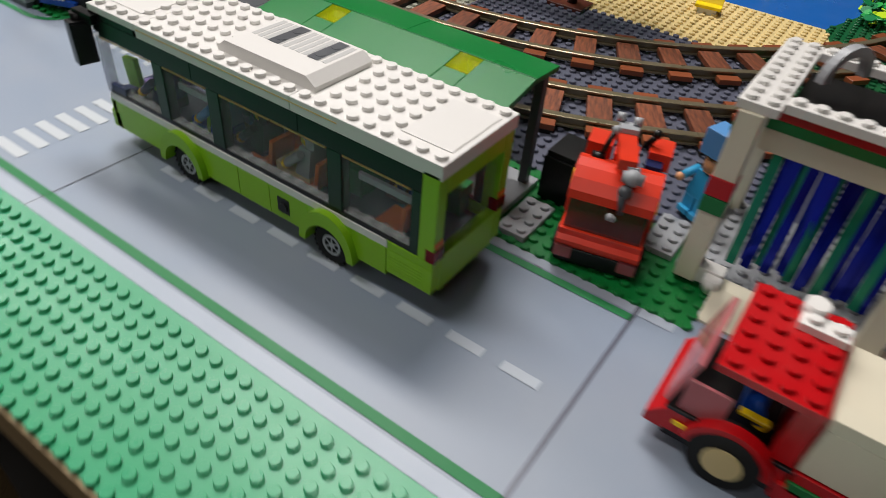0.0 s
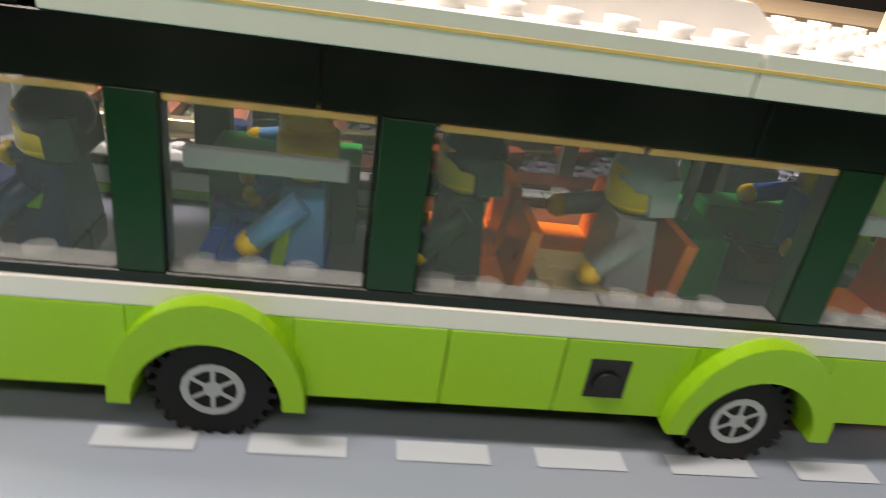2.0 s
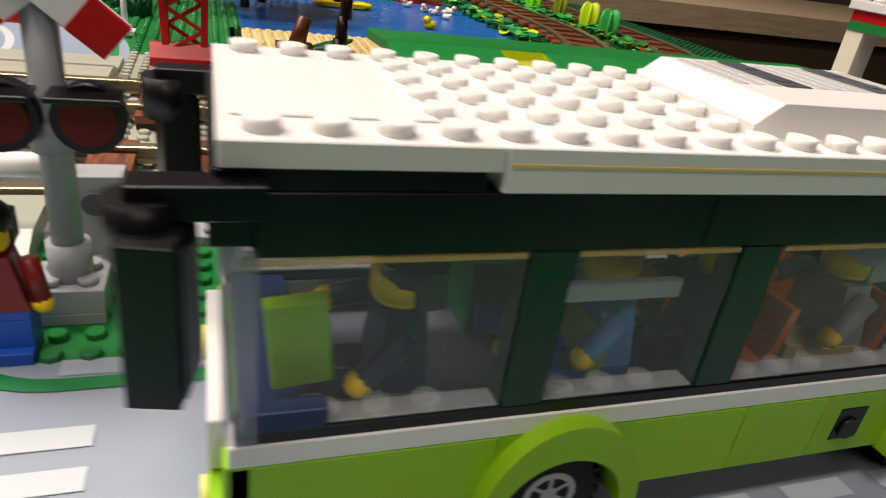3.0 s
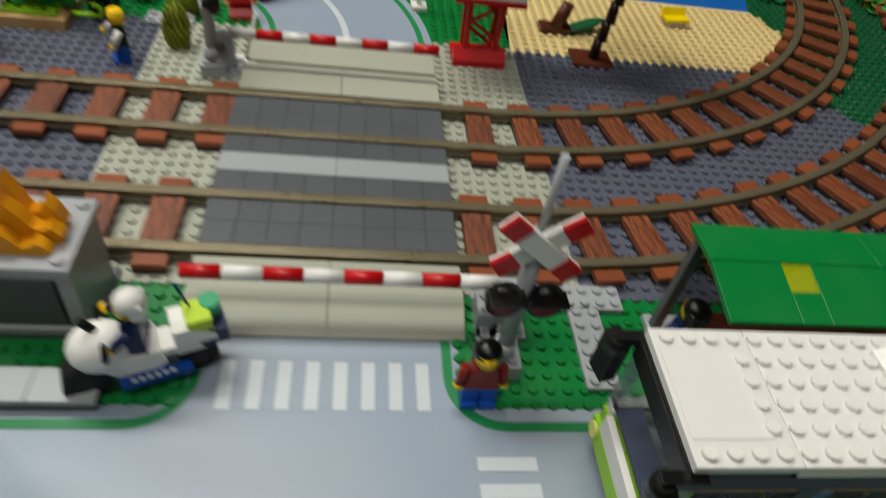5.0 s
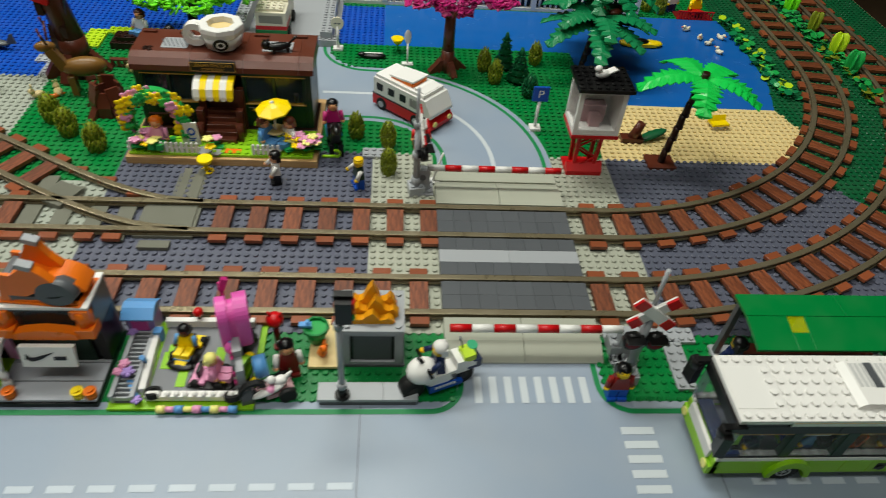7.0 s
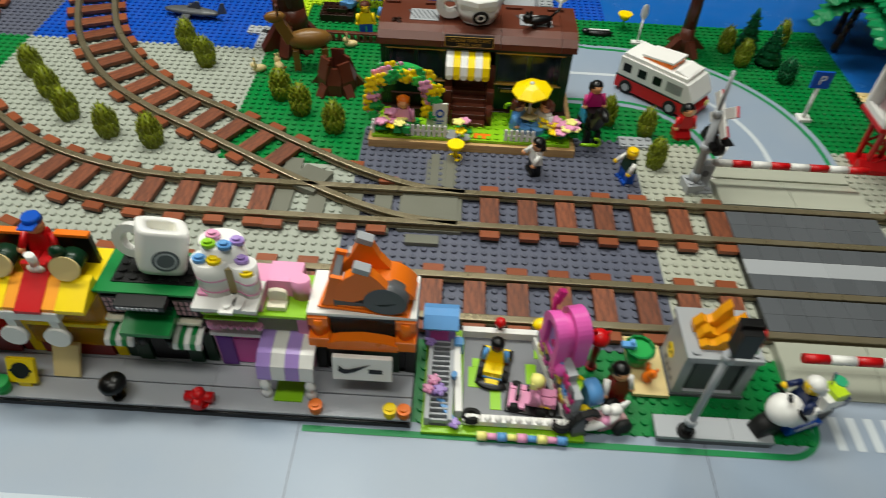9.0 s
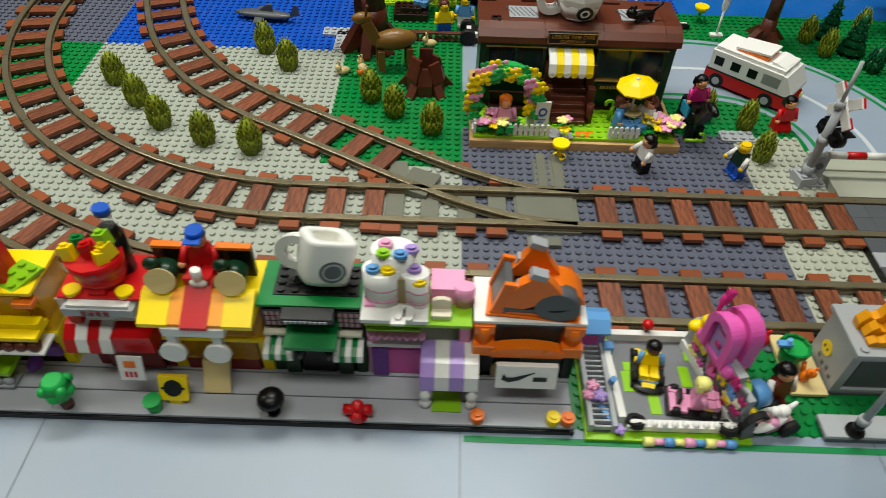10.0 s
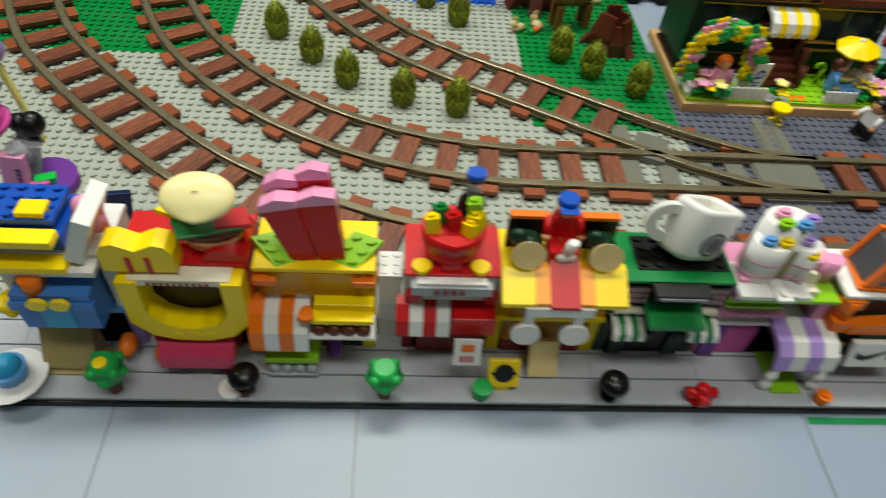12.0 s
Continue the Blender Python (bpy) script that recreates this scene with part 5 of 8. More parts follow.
part("tomato", sh, "red", turned(tile(bx + 0.2, by - 1.7, 31.0, 1.9, 2.0, 0.9), bx, by, 31, 0, 0, 15))
part("burger_bun", sh, "bun", turned(ball(bx - 0.1, by - 0.2, 36.4, 1.95, 1.95, 0.66, 22), bx, by, 34, 20, 0, 0), turned(rod(bx - 0.1, by - 0.2, 37.7, 0.14, 0.7), bx, by, 34, 20, 0, 0))

# ice cream house
sh, w = shop("blue and white ice cream house with yellow trim", -92.0, -84.8, "lavender", "white", "medblue", "white", 22.6)
part("blue_bay", sh, "bayblue", tile(1.6, -1.3, 10.8, 4.6, 1.6, 9.6), tile(1.4, -1.5, 16.0, 1.2, 0.5, 2.4), tile(5.2, -1.5, 16.0, 1.2, 0.5, 2.4))
part("bay_recess", sh, "azure", tile(3.0, -1.45, 11.2, 1.8, 0.3, 7.6))
for a in (3.2, 4.5):
    part("yellow_knob", sh, "yellow", rod(a, -1.4, 18.6, 0.6, -0.4, "y"))
part("yellow_rail", sh, "yellow", tile(0.2, -0.9, 22.8, 5.2, 0.6, 1.2), tile(0.2, -0.8, 27.6, 5.0, 0.6, 1.4))
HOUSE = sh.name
part("dark_roof", sh, "blue", tile(0.0, -0.2, 24.4, 5.2, 4.6, 3.2), block(0, 0, 29.0, 5, 4, 1.0))
part("yellow_corner", sh, "yellow", tile(0.0, 0.2, 30.0, 1.6, 1.6, 1.0), tile(3.0, 0.2, 30.0, 1.6, 1.6, 1.0))
part("white_slope", sh, "white", turned(tile(5.2, -0.6, 24.0, 1.0, 4.0, 9.0), 5.6, 1, 24, 0, 24, 0), tile(-0.4, -0.8, 21.6, 7.2, 0.8, 1.2))
part("orange_pot", sh, "orange", rod(3.0, -0.8, 20.2, 0.6, 1.4))
part("orange_ball", sh, "orange", ball(6.4, -0.4, 3.0, 0.6))
part("pink_cone", sh, "pink", rod(6.6, 1.6, 26.0, 0.8, 3.0), ball(6.6, 1.6, 30.0, 0.9))
part("tan_path", sh, "darktan", tile(0.6, -1.8, 0, 4.4, 1.8, 0.3), wedge(1.0, -1.4, 0.3, 3.4, 1.6, 6.4, "-y", 0.1))
part("yellow_bow", sh, "yellow", ball(0.4, -0.6, 14.2, 0.55), ball(1.2, -0.6, 14.6, 0.5), ball(0.8, -0.6, 13.0, 0.5))

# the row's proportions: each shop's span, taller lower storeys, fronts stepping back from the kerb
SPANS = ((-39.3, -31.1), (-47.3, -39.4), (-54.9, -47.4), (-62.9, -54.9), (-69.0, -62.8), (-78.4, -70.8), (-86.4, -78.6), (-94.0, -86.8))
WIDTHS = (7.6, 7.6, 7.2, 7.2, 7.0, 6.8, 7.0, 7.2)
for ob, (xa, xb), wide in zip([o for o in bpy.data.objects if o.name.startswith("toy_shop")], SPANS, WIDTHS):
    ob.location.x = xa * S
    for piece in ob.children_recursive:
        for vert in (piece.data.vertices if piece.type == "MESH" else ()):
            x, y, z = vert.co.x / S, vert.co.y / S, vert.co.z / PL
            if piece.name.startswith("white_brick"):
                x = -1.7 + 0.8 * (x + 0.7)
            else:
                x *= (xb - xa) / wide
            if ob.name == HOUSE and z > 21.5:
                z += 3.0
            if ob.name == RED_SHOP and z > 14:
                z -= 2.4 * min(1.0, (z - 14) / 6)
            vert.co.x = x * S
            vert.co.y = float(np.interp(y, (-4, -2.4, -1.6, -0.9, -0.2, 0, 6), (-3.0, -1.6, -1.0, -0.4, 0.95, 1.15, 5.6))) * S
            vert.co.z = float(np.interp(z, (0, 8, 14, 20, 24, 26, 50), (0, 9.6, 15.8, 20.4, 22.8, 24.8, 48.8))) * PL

# amusement tower at the row's end
tower = thing("fairground_tower", "colourful toy fairground tower with a purple disc", "toy tower", -92.8, -3.0)
part("tower_base", tower, "darkblue", turned(block(1, 2, 0, 4, 4, 1.0), 2, 3, 0, 0, 0, 20), turned(tile(1.6, 1.4, 6, 1.8, 0.6, 12), 2, 2, 6, -14, 10, 20))
part("column", tower, "lightgrey", rod(0, 0, 0, 0.7, 34), turned(tile(-0.9, -1.0, 30, 1.5, 1.0, 6.0), 0, 0, 30, 0, 16, 20))
part("grey_panel", tower, "lightgrey", turned(tile(-0.7, 0.2, 33, 0.9, 0.9, 6.4), 0, 0, 33, -10, 22, 0), turned(rod(0.6, -0.6, 33, 0.5, 4.0), 0.6, -0.6, 33, 20, -12, 0))
part("purple_disc", tower, "purple", rod(1.2, -1.0, 28.5, 1.9, 2.0, n=24))
part("green_gem", tower, "palm", turned(tile(0.9, -1.9, 30.5, 1.2, 0.7, 1.0), 1, -1.5, 31, 0, 0, 20))
part("pink_bar", tower, "darkpink", turned(tile(0.6, -2.2, 30.5, 1.1, 0.5, 0.8), 1, -1.5, 31, 0, 0, 20))
panel = part("pink_panel", tower, "pink", turned(tile(-0.8, -2.2, 29, 1.4, 0.7, 7.0), -0.4, -1.8, 29, -8, 6, 0))
part("panel_print", panel, "darkgrey", *[turned(tile(0.1, -2.26, 30.4 + 0.8 * k, 0.3, 0.05, 0.5), -0.4, -1.8, 29, -8, 6, 0) for k in range(5)])
part("pink_drum", tower, "darkpink", turned(rod(-0.4, -0.4, 40, 0.75, 2.6), -0.4, -0.4, 40, 28, -24, 0), turned(rod(-0.4, -0.4, 39.6, 1.0, 0.7), -0.4, -0.4, 40, 28, -24, 0))
part("black_arm", tower, "black", turned(rod(0.5, 0.5, 34, 0.4, 5), 0.5, 0.5, 34, 0, 20, 0), ball(1.0, 0.4, 38.0, 0.8), ball(0.4, 0.2, 38.6, 0.6))
part("blue_cup", tower, "medblue", turned(rod(-0.6, 0.4, 44, 0.9, 6, r1=1.1), -0.6, 0.4, 44, 10, -10, 0))
part("blue_knob", tower, "lavender", ball(-0.2, 1.4, 49, 0.9))
part("yellow_bar", tower, "lightyellow", turned(tile(0.6, 1.0, 33, 0.3, 0.4, 14), 0.6, 1.0, 33, 0, -6, 0))
single("white_dish", "white round dish with a blue ice cream on the pavement", "dish", ["white", "medblue", "azure"], -94.6, -11.9, 2, 0, rod(0, 0, 1.2, 1.6, 0.8, r1=2.2, n=20), rod(0, 0, 0, 0.6, 1.2), rod(0, 0, 2.0, 1.0, 2.6, r1=1.2, mi=1), ball(0.1, 0, 5.0, 0.9, mi=2))


# ---- pavement furniture ----
def potted_bush(x, y, label, knob=None):
    th = thing("potted_bush", label, "potted plant", x, y, 2, group="pavement plants")
    th.scale = (0.86, 0.86, 0.92)
    part("pot", th, "redbrown", rod(0, 0, 0, 0.5, 3.6, r1=0.6))
    part("crown", th, "leaf", rod(0, 0, 4.4, 1.1, 3.2, r1=1.35, n=10), rod(0, 0, 7.6, 1.35, 2.0, r1=0.8, n=10), *[ball(1.05 * math.cos(a), 1.05 * math.sin(a), 6.2 + 1.4 * (k % 2), 0.5, n=7) for k, a in enumerate(np.arange(0, 6.2, 0.8))])
    if knob:
        part("blossom", th, knob, rod(0, -0.3, 9.5, 0.5, 0.5))


potted_bush(-70.1, -12.5, "round green toy bush in a brown pot on the pavement")
potted_bush(-88.0, -12.3, "round green toy bush with yellow blossom on the pavement", "yellow")


def bollard_lamp(x, y, head="black"):
    th = thing("ball_lamp", "black toy ball lamp on a short stand", "lamp", x, y, 2, group="pavement lamps")
    part("stand", th, "black", rod(0, 0, 0, 0.5, 0.7), rod(0, 0, 0.7, 0.22, 2.4))
    part("globe", th, head, rod(0, 0, 3.0, 0.6, 1.0, r1=1.0), ball(0, 0, 4.6, 1.05, 1.05, 0.7))


bollard_lamp(-54.3, -12.5)
bollard_lamp(-79.4, -12.3)
single("white_pot", "white and brown toy pot on the pavement", "pot", ["white", "brown"], -80.4, -12.5, 2, 0, rod(0, 0, 0, 0.7, 1.6, r1=0.8), rod(0.9, 0.1, 0, 0.5, 1.8, mi=1))
hydrant = thing("fire_hydrant", "red toy fire hydrant at the pavement's edge", "fire hydrant", -47.8, -12.5, 2)
part("barrel", hydrant, "red", rod(0, 0, 0, 0.8, 0.6), rod(0, 0, 0.6, 0.55, 2.4), ball(0, 0, 3.1, 0.55, 0.55, 0.45), rod(0, 0, 3.6, 0.2, 0.8))
for sx in (-1, 1):
    part("outlet", hydrant, "red", rod(0, 0, 1.9, 0.42, sx * 1.1, "x"))
part("front_outlet", hydrant, "red", rod(0, 0, 1.9, 0.42, -1.0, "y"))
single("green_bin", "small green toy bin on the pavement", "bin", "leaf", -63.4, -12.5, 2, 0, rod(0, 0, 0, 0.55, 2.6, r1=0.62), rod(0, 0, 2.6, 0.7, 0.4))
board = thing("sign_board", "yellow toy sign board with a black mark on the pavement", "sign", -61.9, -11.9, 3.2)
part("panel", board, "yellow", turned(tile(-1.1, -0.3, 0.0, 2.2, 0.4, 5.4), 0, 0, 0, -24, 0, 0), tile(-0.5, -0.2, -1.2, 1.0, 1.0, 1.6))
part("mark", board, "black", turned(rod(0, -0.32, 2.9, 0.72, -0.06, "y", n=20), 0, 0, 0, -24, 0, 0), turned(tile(-0.9, -0.38, 2.6, 1.8, 0.06, 0.5), 0, 0, 0, -24, 0, 0))
for a, c, lb in ((-38.7, "orange", "orange round toy lamp stud at the kerb"), (-32.9, "yellow", "yellow round toy lamp stud at the kerb"), (-31.8, "orange", "orange round toy lamp stud at the kerb")):
    single("kerb_stud", lb, "kerb stud", c, a, -12.6, 2, 0, rod(0, 0, 0, 0.5, 1.6), rod(0, 0, 1.6, 0.55, 0.5), rod(0, 0, 2.1, 0.3, 0.4), group="kerb studs")


# ---- lettering that can be read ----
def words(parent, text, x, y, z, size, mat, rx=90, rz=0):
    data = bpy.data.curves.new("lettering", "FONT")
    data.body, data.size, data.align_x, data.align_y, data.extrude = text, size * S, "CENTER", "CENTER", 0.00008
    data.materials.append(M[mat])
    ob = new("lettering", data)
    ob.parent = parent
    ob.matrix_local = pose(x * S, y * S, z * PL, rx, 0, rz)
    return ob


# ---- plants ----
def spiky(label, x, y, h=9.5, r=1.05, mat="olive", group="spiky shrubs", seed=0):
    """A bushy shrub of many upright spikes with knobbly tips."""
    rnd = random.Random(seed + int(x * 7 + y * 13))
    ops = [rod(0, 0, 0, r * 0.8, h * 0.45, r1=r * 0.92, n=10), rod(0, 0, h * 0.45, r * 0.92, h * 0.42, r1=r * 0.25, n=10)]
    for lv in range(10):
        zz = 0.3 + lv * h * 0.086
        rr = r * (0.84, 0.93, 0.99, 1.02, 1.02, 0.96, 0.86, 0.7, 0.5, 0.26)[lv]
        n = (11, 12, 12, 12, 12, 11, 10, 8, 6, 4)[lv]
        for k in range(n):
            a = 2 * math.pi * (k + 0.5 * (lv % 2)) / n + rnd.uniform(-0.15, 0.15)
            lean = 6 + 14 * rnd.random()
            sp = rod(rr * 0.9, 0, zz, 0.15, h * 0.13 + rnd.random() * 0.5, r1=0.05, n=4)
            ops.append(turned(turned(sp, rr * 0.9, 0, zz, 0, lean, 0), 0, 0, 0, 0, 0, math.degrees(a)))
    return single("spiky_shrub", label, "shrub", mat, x, y, 0, rnd.uniform(0, 360), *ops, group=group)


SHRUB = "olive green spiky toy shrub standing on the baseplate"
for sx, sy in ((-83.6, 34.2), (-79.2, 29.5), (-75.1, 25.2), (-69.2, 22.3), (-63.6, 21.0), (-66.5, 43.1), (-62.7, 38.9), (-51.2, 32.1), (-48.1, 29.0), (-43.5, 25.7)):
    spiky(SHRUB, sx, sy, 11.6, 1.32)
for sx, sy in ((-10.4, 30.4), (-6.0, 28.4), (-5.9, 22.3), (10.6, 46.8), (9.2, 50.6), (18.0, 53.4), (43.6, 77), (46.0, 76)):
    spiky("olive green spiky toy shrub beside the road", sx, sy, 11)
spiky("dark green spiky toy shrub by the pond", 15.6, 43.0, 10, 1.2, "pine")
for k, (px, py) in enumerate(((73.2, 86), (74, 79.4), (75.0, 61.8), (74.6, 70.6), (74.4, 55.0))):
    th = thing("garden_shrub", "bright leaf shaped toy bush between the tracks", "shrub", px, py, 0, group="track side bushes")
    col = ("yellowgreen", "springgreen", "yellowgreen", "olive", "leaf")[k]
    part("leaf_blade", th, col, *[turned(ball(0, 0, 4.6, 1.3 if col != "olive" else 0.9, 0.3, 2.4 - 0.2 * (i % 2), 8), 0, 0, 0, 8 * ((i % 3) - 1), 12 * ((i % 2) - 0.5), 60 * i) for i in range(3)])
    part("foot", th, "leaf", rod(0, 0, 0, 0.6, 1.2))


def pine_tree(x, y, h, r, label, mat="pine"):
    th = thing("pine_tree", label, "tree", x, y, 0, group="pine trees")
    part("trunk", th, "brown", rod(0, 0, 0, 0.5, 2.4))
    ops = []
    for k in range(5):
        z0, rr = 1.6 + k * (h - 3) / 5, r * (1 - 0.17 * k)
        ops.append(rod(0, 0, z0, rr, (h - 2) / 4, r1=rr * 0.35, n=9))
        ops += [turned(turned(rod(rr * 0.75, 0, z0 - 0.3, 0.28, 1.5, r1=0.05, n=5), rr * 0.75, 0, z0, 0, 70, 0), 0, 0, 0, 0, 0, 45 * j + 20 * k) for j in range(8)]
    part("crown", th, mat, *ops)


pine_tree(14.5, 47.6, 15, 2.0, "dark green toy pine tree by the pond")
pine_tree(12.6, 51.8, 16, 1.8, "dark green toy pine tree by the pond")


def leafy(th, name, mat, cells, seed, size=0.9, count=90, label=""):
    """A crown of many small leaf pieces scattered over lobes."""
    rnd = random.Random(seed)
    ops = []
    for _ in range(count):
        cx, cy, cz, rx, ry, rz = rnd.choice(cells)
        a, b = rnd.uniform(0, 2 * math.pi), math.acos(rnd.uniform(-0.7, 1))
        px, py, pz = cx + rx * math.sin(b) * math.cos(a), cy + ry * math.sin(b) * math.sin(a), cz + rz * 2.5 * math.cos(b)
        s = size * rnd.uniform(0.7, 1.3)
        ops.append(turned(tile(px - s * 0.6, py - s * 0.4, pz, s * 1.2, s * 0.8, 0.5), px, py, pz, rnd.uniform(-50, 50), rnd.uniform(-50, 50), rnd.uniform(0, 360)))
        if rnd.random() < 0.6:
            ops.append(rod(px, py, pz + 0.3, 0.26 * size, 0.9, n=6))
    return part(name, th, mat, *ops, label=label)


blossom = thing("blossom_tree", "magenta blossom toy tree with a brown trunk by the pond", "tree", 3.2, 50.4)
part("trunk", blossom, "redbrown", rod(0, 0, 0, 1.3, 9, r1=0.95, n=10), rod(0, 0, 9, 0.95, 16, r1=0.8, n=10))
for a in (20, 110, 200, 290):
    part("root", blossom, "redbrown", turned(wedge(0.6, -0.5, 0, 2.6, 1.0, 5.0, "+x", 0.15), 0, 0, 0, 0, 0, a))
for a, l in ((0, 20), (80, -18), (170, 22), (260, 26)):
    part("limb", blossom, "redbrown", turned(turned(rod(0, 0, 22, 0.6, 9, r1=0.3, n=7), 0, 0, 22, 0, 42, 0), 0, 0, 0, 0, 0, a))
leafy(blossom, "crown", "magenta", ((0, 0, 31, 3.5, 3.0, 1.3), (-4.5, 0, 28.5, 2.6, 2.2, 0.9), (4.8, 0.4, 29.5, 3.0, 2.4, 0.9), (0.5, -1.5, 27, 2.6, 1.6, 0.8), (8, -0.5, 29, 1.6, 1.2, 0.5)), 4, 0.9, 230)

wood_tree = thing("old_tree", "gnarled dark brown toy tree with spreading roots", "tree", -52.2, 45.8)
part("trunk", wood_tree, "brown", rod(0, 0, 0, 3.0, 6, r1=2.2, n=11), rod(0, 0, 6, 2.2, 8, r1=1.9, n=11), turned(rod(0, 0, 13, 1.9, 32, r1=1.5, n=11), 0, 0, 13, 0, -9, 0))
for k, (ang, ln, ht) in enumerate(((-100, 3.6, 9), (-50, 3.0, 7), (10, 3.4, 8), (80, 2.8, 6), (150, 3.2, 9), (-150, 3.8, 10))):
    part("root", wood_tree, "brown", turned(wedge(1.0, -0.7, 0, ln, 1.4, ht, "+x", 0.1), 0, 0, 0, 0, 0, ang), turned(wedge(1.0, -0.45, ht * 0.7, ln * 0.35, 0.9, ht * 0.9, "+x", 0.1), 0, 0, 0, 0, 0, ang))
for a, b, c, hh in ((-1.7, -1.7, 10, 9), (0.4, -2.0, 15, 8), (-1.6, -1.8, 23, 8), (-0.2, -1.9, 30, 7), (1.0, -1.2, 20, 10)):
    part("bark_ridge", wood_tree, "darkbrown", turned(wedge(a - c * 0.05, b + 0.2, c, 0.9, 0.8, hh, "-y", 0.5), 0, 0, 0, 0, 0, 0))
part("limb", wood_tree, "brown", turned(rod(-1.6, 0, 30, 1.0, 20, r1=0.5, n=8), -1.6, 0, 30, 0, -50, 0))
part("limb", wood_tree, "brown", turned(rod(-1.6, 0, 28, 0.9, 18, r1=0.5, n=8), -1.6, 0, 28, 20, 46, 0))
part("red_bird", wood_tree, "red", turned(wedge(-3.6, -2.6, 30, 3.4, 0.9, 3.0, "-x", 0.2), -3, -2, 31, 0, 20, 0), label="red toy bird")
lime_tree = thing("lime_tree", "bright lime leaved toy tree behind the cafe", "tree", -38.4, 59.4)
part("trunk", lime_tree, "darkbrown", rod(0, 0, 0, 0.9, 16, r1=0.7, n=9))
for a in (-50, 10, 130, 200):
    part("limb", lime_tree, "darkbrown", turned(turned(rod(0, 0, 11, 0.5, 9, r1=0.3, n=7), 0, 0, 11, 0, 50, 0), 0, 0, 0, 0, 0, a))
leafy(lime_tree, "crown", "springgreen", ((0, 0, 20, 6.6, 4.4, 1.8), (-7.5, 0, 18.6, 4.6, 3.4, 1.2), (7.0, 0, 19.4, 4.4, 3.4, 1.3), (1, -3.4, 16.6, 4.4, 2.6, 1.0), (-4, -2.6, 17, 3.4, 2.4, 0.9)), 9, 1.05, 560)
stump = thing("tree_stump", "hollow brown toy tree stump on the green plate", "tree stump", -44.6, 35.4)
stump.scale = (1.15, 1.15, 0.9)
for k in range(8):
    part("stump_stave", stump, "brown", turned(wedge(1.15, -0.75, 0, 0.95, 1.5, 9.5 + 1.6 * (k % 3), "+x", 0.45), 0, 0, 0, 0, 0, 45 * k))
for k in range(5):
    part("stump_root", stump, "brown", turned(wedge(1.8, -0.5, 0, 1.3, 1.0, 4.0, "+x", 0.1), 0, 0, 0, 0, 0, 72 * k + 20))
part("stump_core", stump, "darkbrown", rod(0, 0, 0, 1.3, 6.0))
part("berry", stump, "mauve", ball(0.2, -1.0, 7.4, 0.6))


def palm(x, y, h, lean, leaf, label, tiers, base=True):
    """tiers: (height, blades, length, arch, droop, first angle)."""
    th = thing("palm_tree", label, "palm tree", x, y, 0, group="palm trees")
    if base:
        part("base_plate", th, "brown", tile(-2.2, -1.6, 0, 4, 3.2, 1))
    n = 7
    for k in range(n):
        part("trunk_ring", th, "darkbrown", rod(lean * k / n, 0, 1 + (h - 1) * k / n, 0.55, (h - 1) / n + 0.5, r1=0.42, n=10))
    for z0, blades, length, arch, droop, first in tiers:
        for k in range(blades):
            ln = length * (1 + 0.1 * ((k * 7) % 3 - 1))

            def op(bm, ln=ln, z0=z0, arch=arch, droop=droop):
                m = 16
                top = []
                for i in range(m + 1):
                    t = i / m
                    wide = 0.3 + 1.75 * math.sin(math.pi * min(1.0, 0.1 + 0.84 * t)) ** 0.8
                    wd = wide * (1.0 if i % 2 else 0.66) if i < m else 0.05
                    zz = z0 + arch * math.sin(t * 2.2) - droop * t * t
                    top.append([bm.verts.new(v3(0.2 + ln * t + (0.45 if i % 2 and sy else 0), sy * wd, zz - abs(sy) * 0.8)) for sy in (-1, 0, 1)])
                low = [[bm.verts.new(v.co - Vector((0, 0, 0.0008))) for v in r] for r in top]
                for r, q, r2, q2 in zip(top, top[1:], low, low[1:]):
                    for e in (0, 1):
                        bm.faces.new([r[e], q[e], q[e + 1], r[e + 1]])
                        bm.faces.new([r2[e + 1], q2[e + 1], q2[e], r2[e]])
                    bm.faces.new([r[0], r2[0], q2[0], q[0]])
                    bm.faces.new([q[2], q2[2], r2[2], r[2]])
            part("palm_leaf", th, leaf, turned(op, 0, 0, 0, 0, 0, 360 / blades * k + first)).location.x += lean * S
    part("crown_knob", th, "darkbrown", rod(lean, 0, h - 0.6, 0.5, 2.8))
    return th


palm(31.9, 26.2, 33, 1.8, "palm", "bright green toy palm on the sand", ((33.5, 5, 7.4, 3.0, 6.5, 38),))
palm(25.8, 52.4, 22, 1.0, "palmdark", "many leaved green toy palm by the pond", ((21, 7, 9.8, 3.0, 7.0, 5), (23.5, 6, 8.4, 4.0, 4.0, 30)), False)
palm(28.0, 57.6, 31, 0.6, "palmdark", "dark glossy toy palm by the pond", ((31, 9, 8.0, 4.0, 9.0, 10), (33, 8, 6.4, 5.0, 6.0, 30)), False)
single("toy_monkey", "brown toy monkey sitting on the palm's crown", "monkey", "brown", 29.2, 52.0, 24, 200, ball(0, 0, 1.6, 1.3, 0.7, 0.5), ball(-1.2, 0, 3.4, 0.7), turned(rod(1.2, 0, 1.6, 0.16, 4.2), 1.2, 0, 1.6, 0, 50, 0), tile(-0.9, -0.6, -0.4, 0.5, 0.4, 1.6), tile(-0.9, 0.3, -0.4, 0.5, 0.4, 1.6))
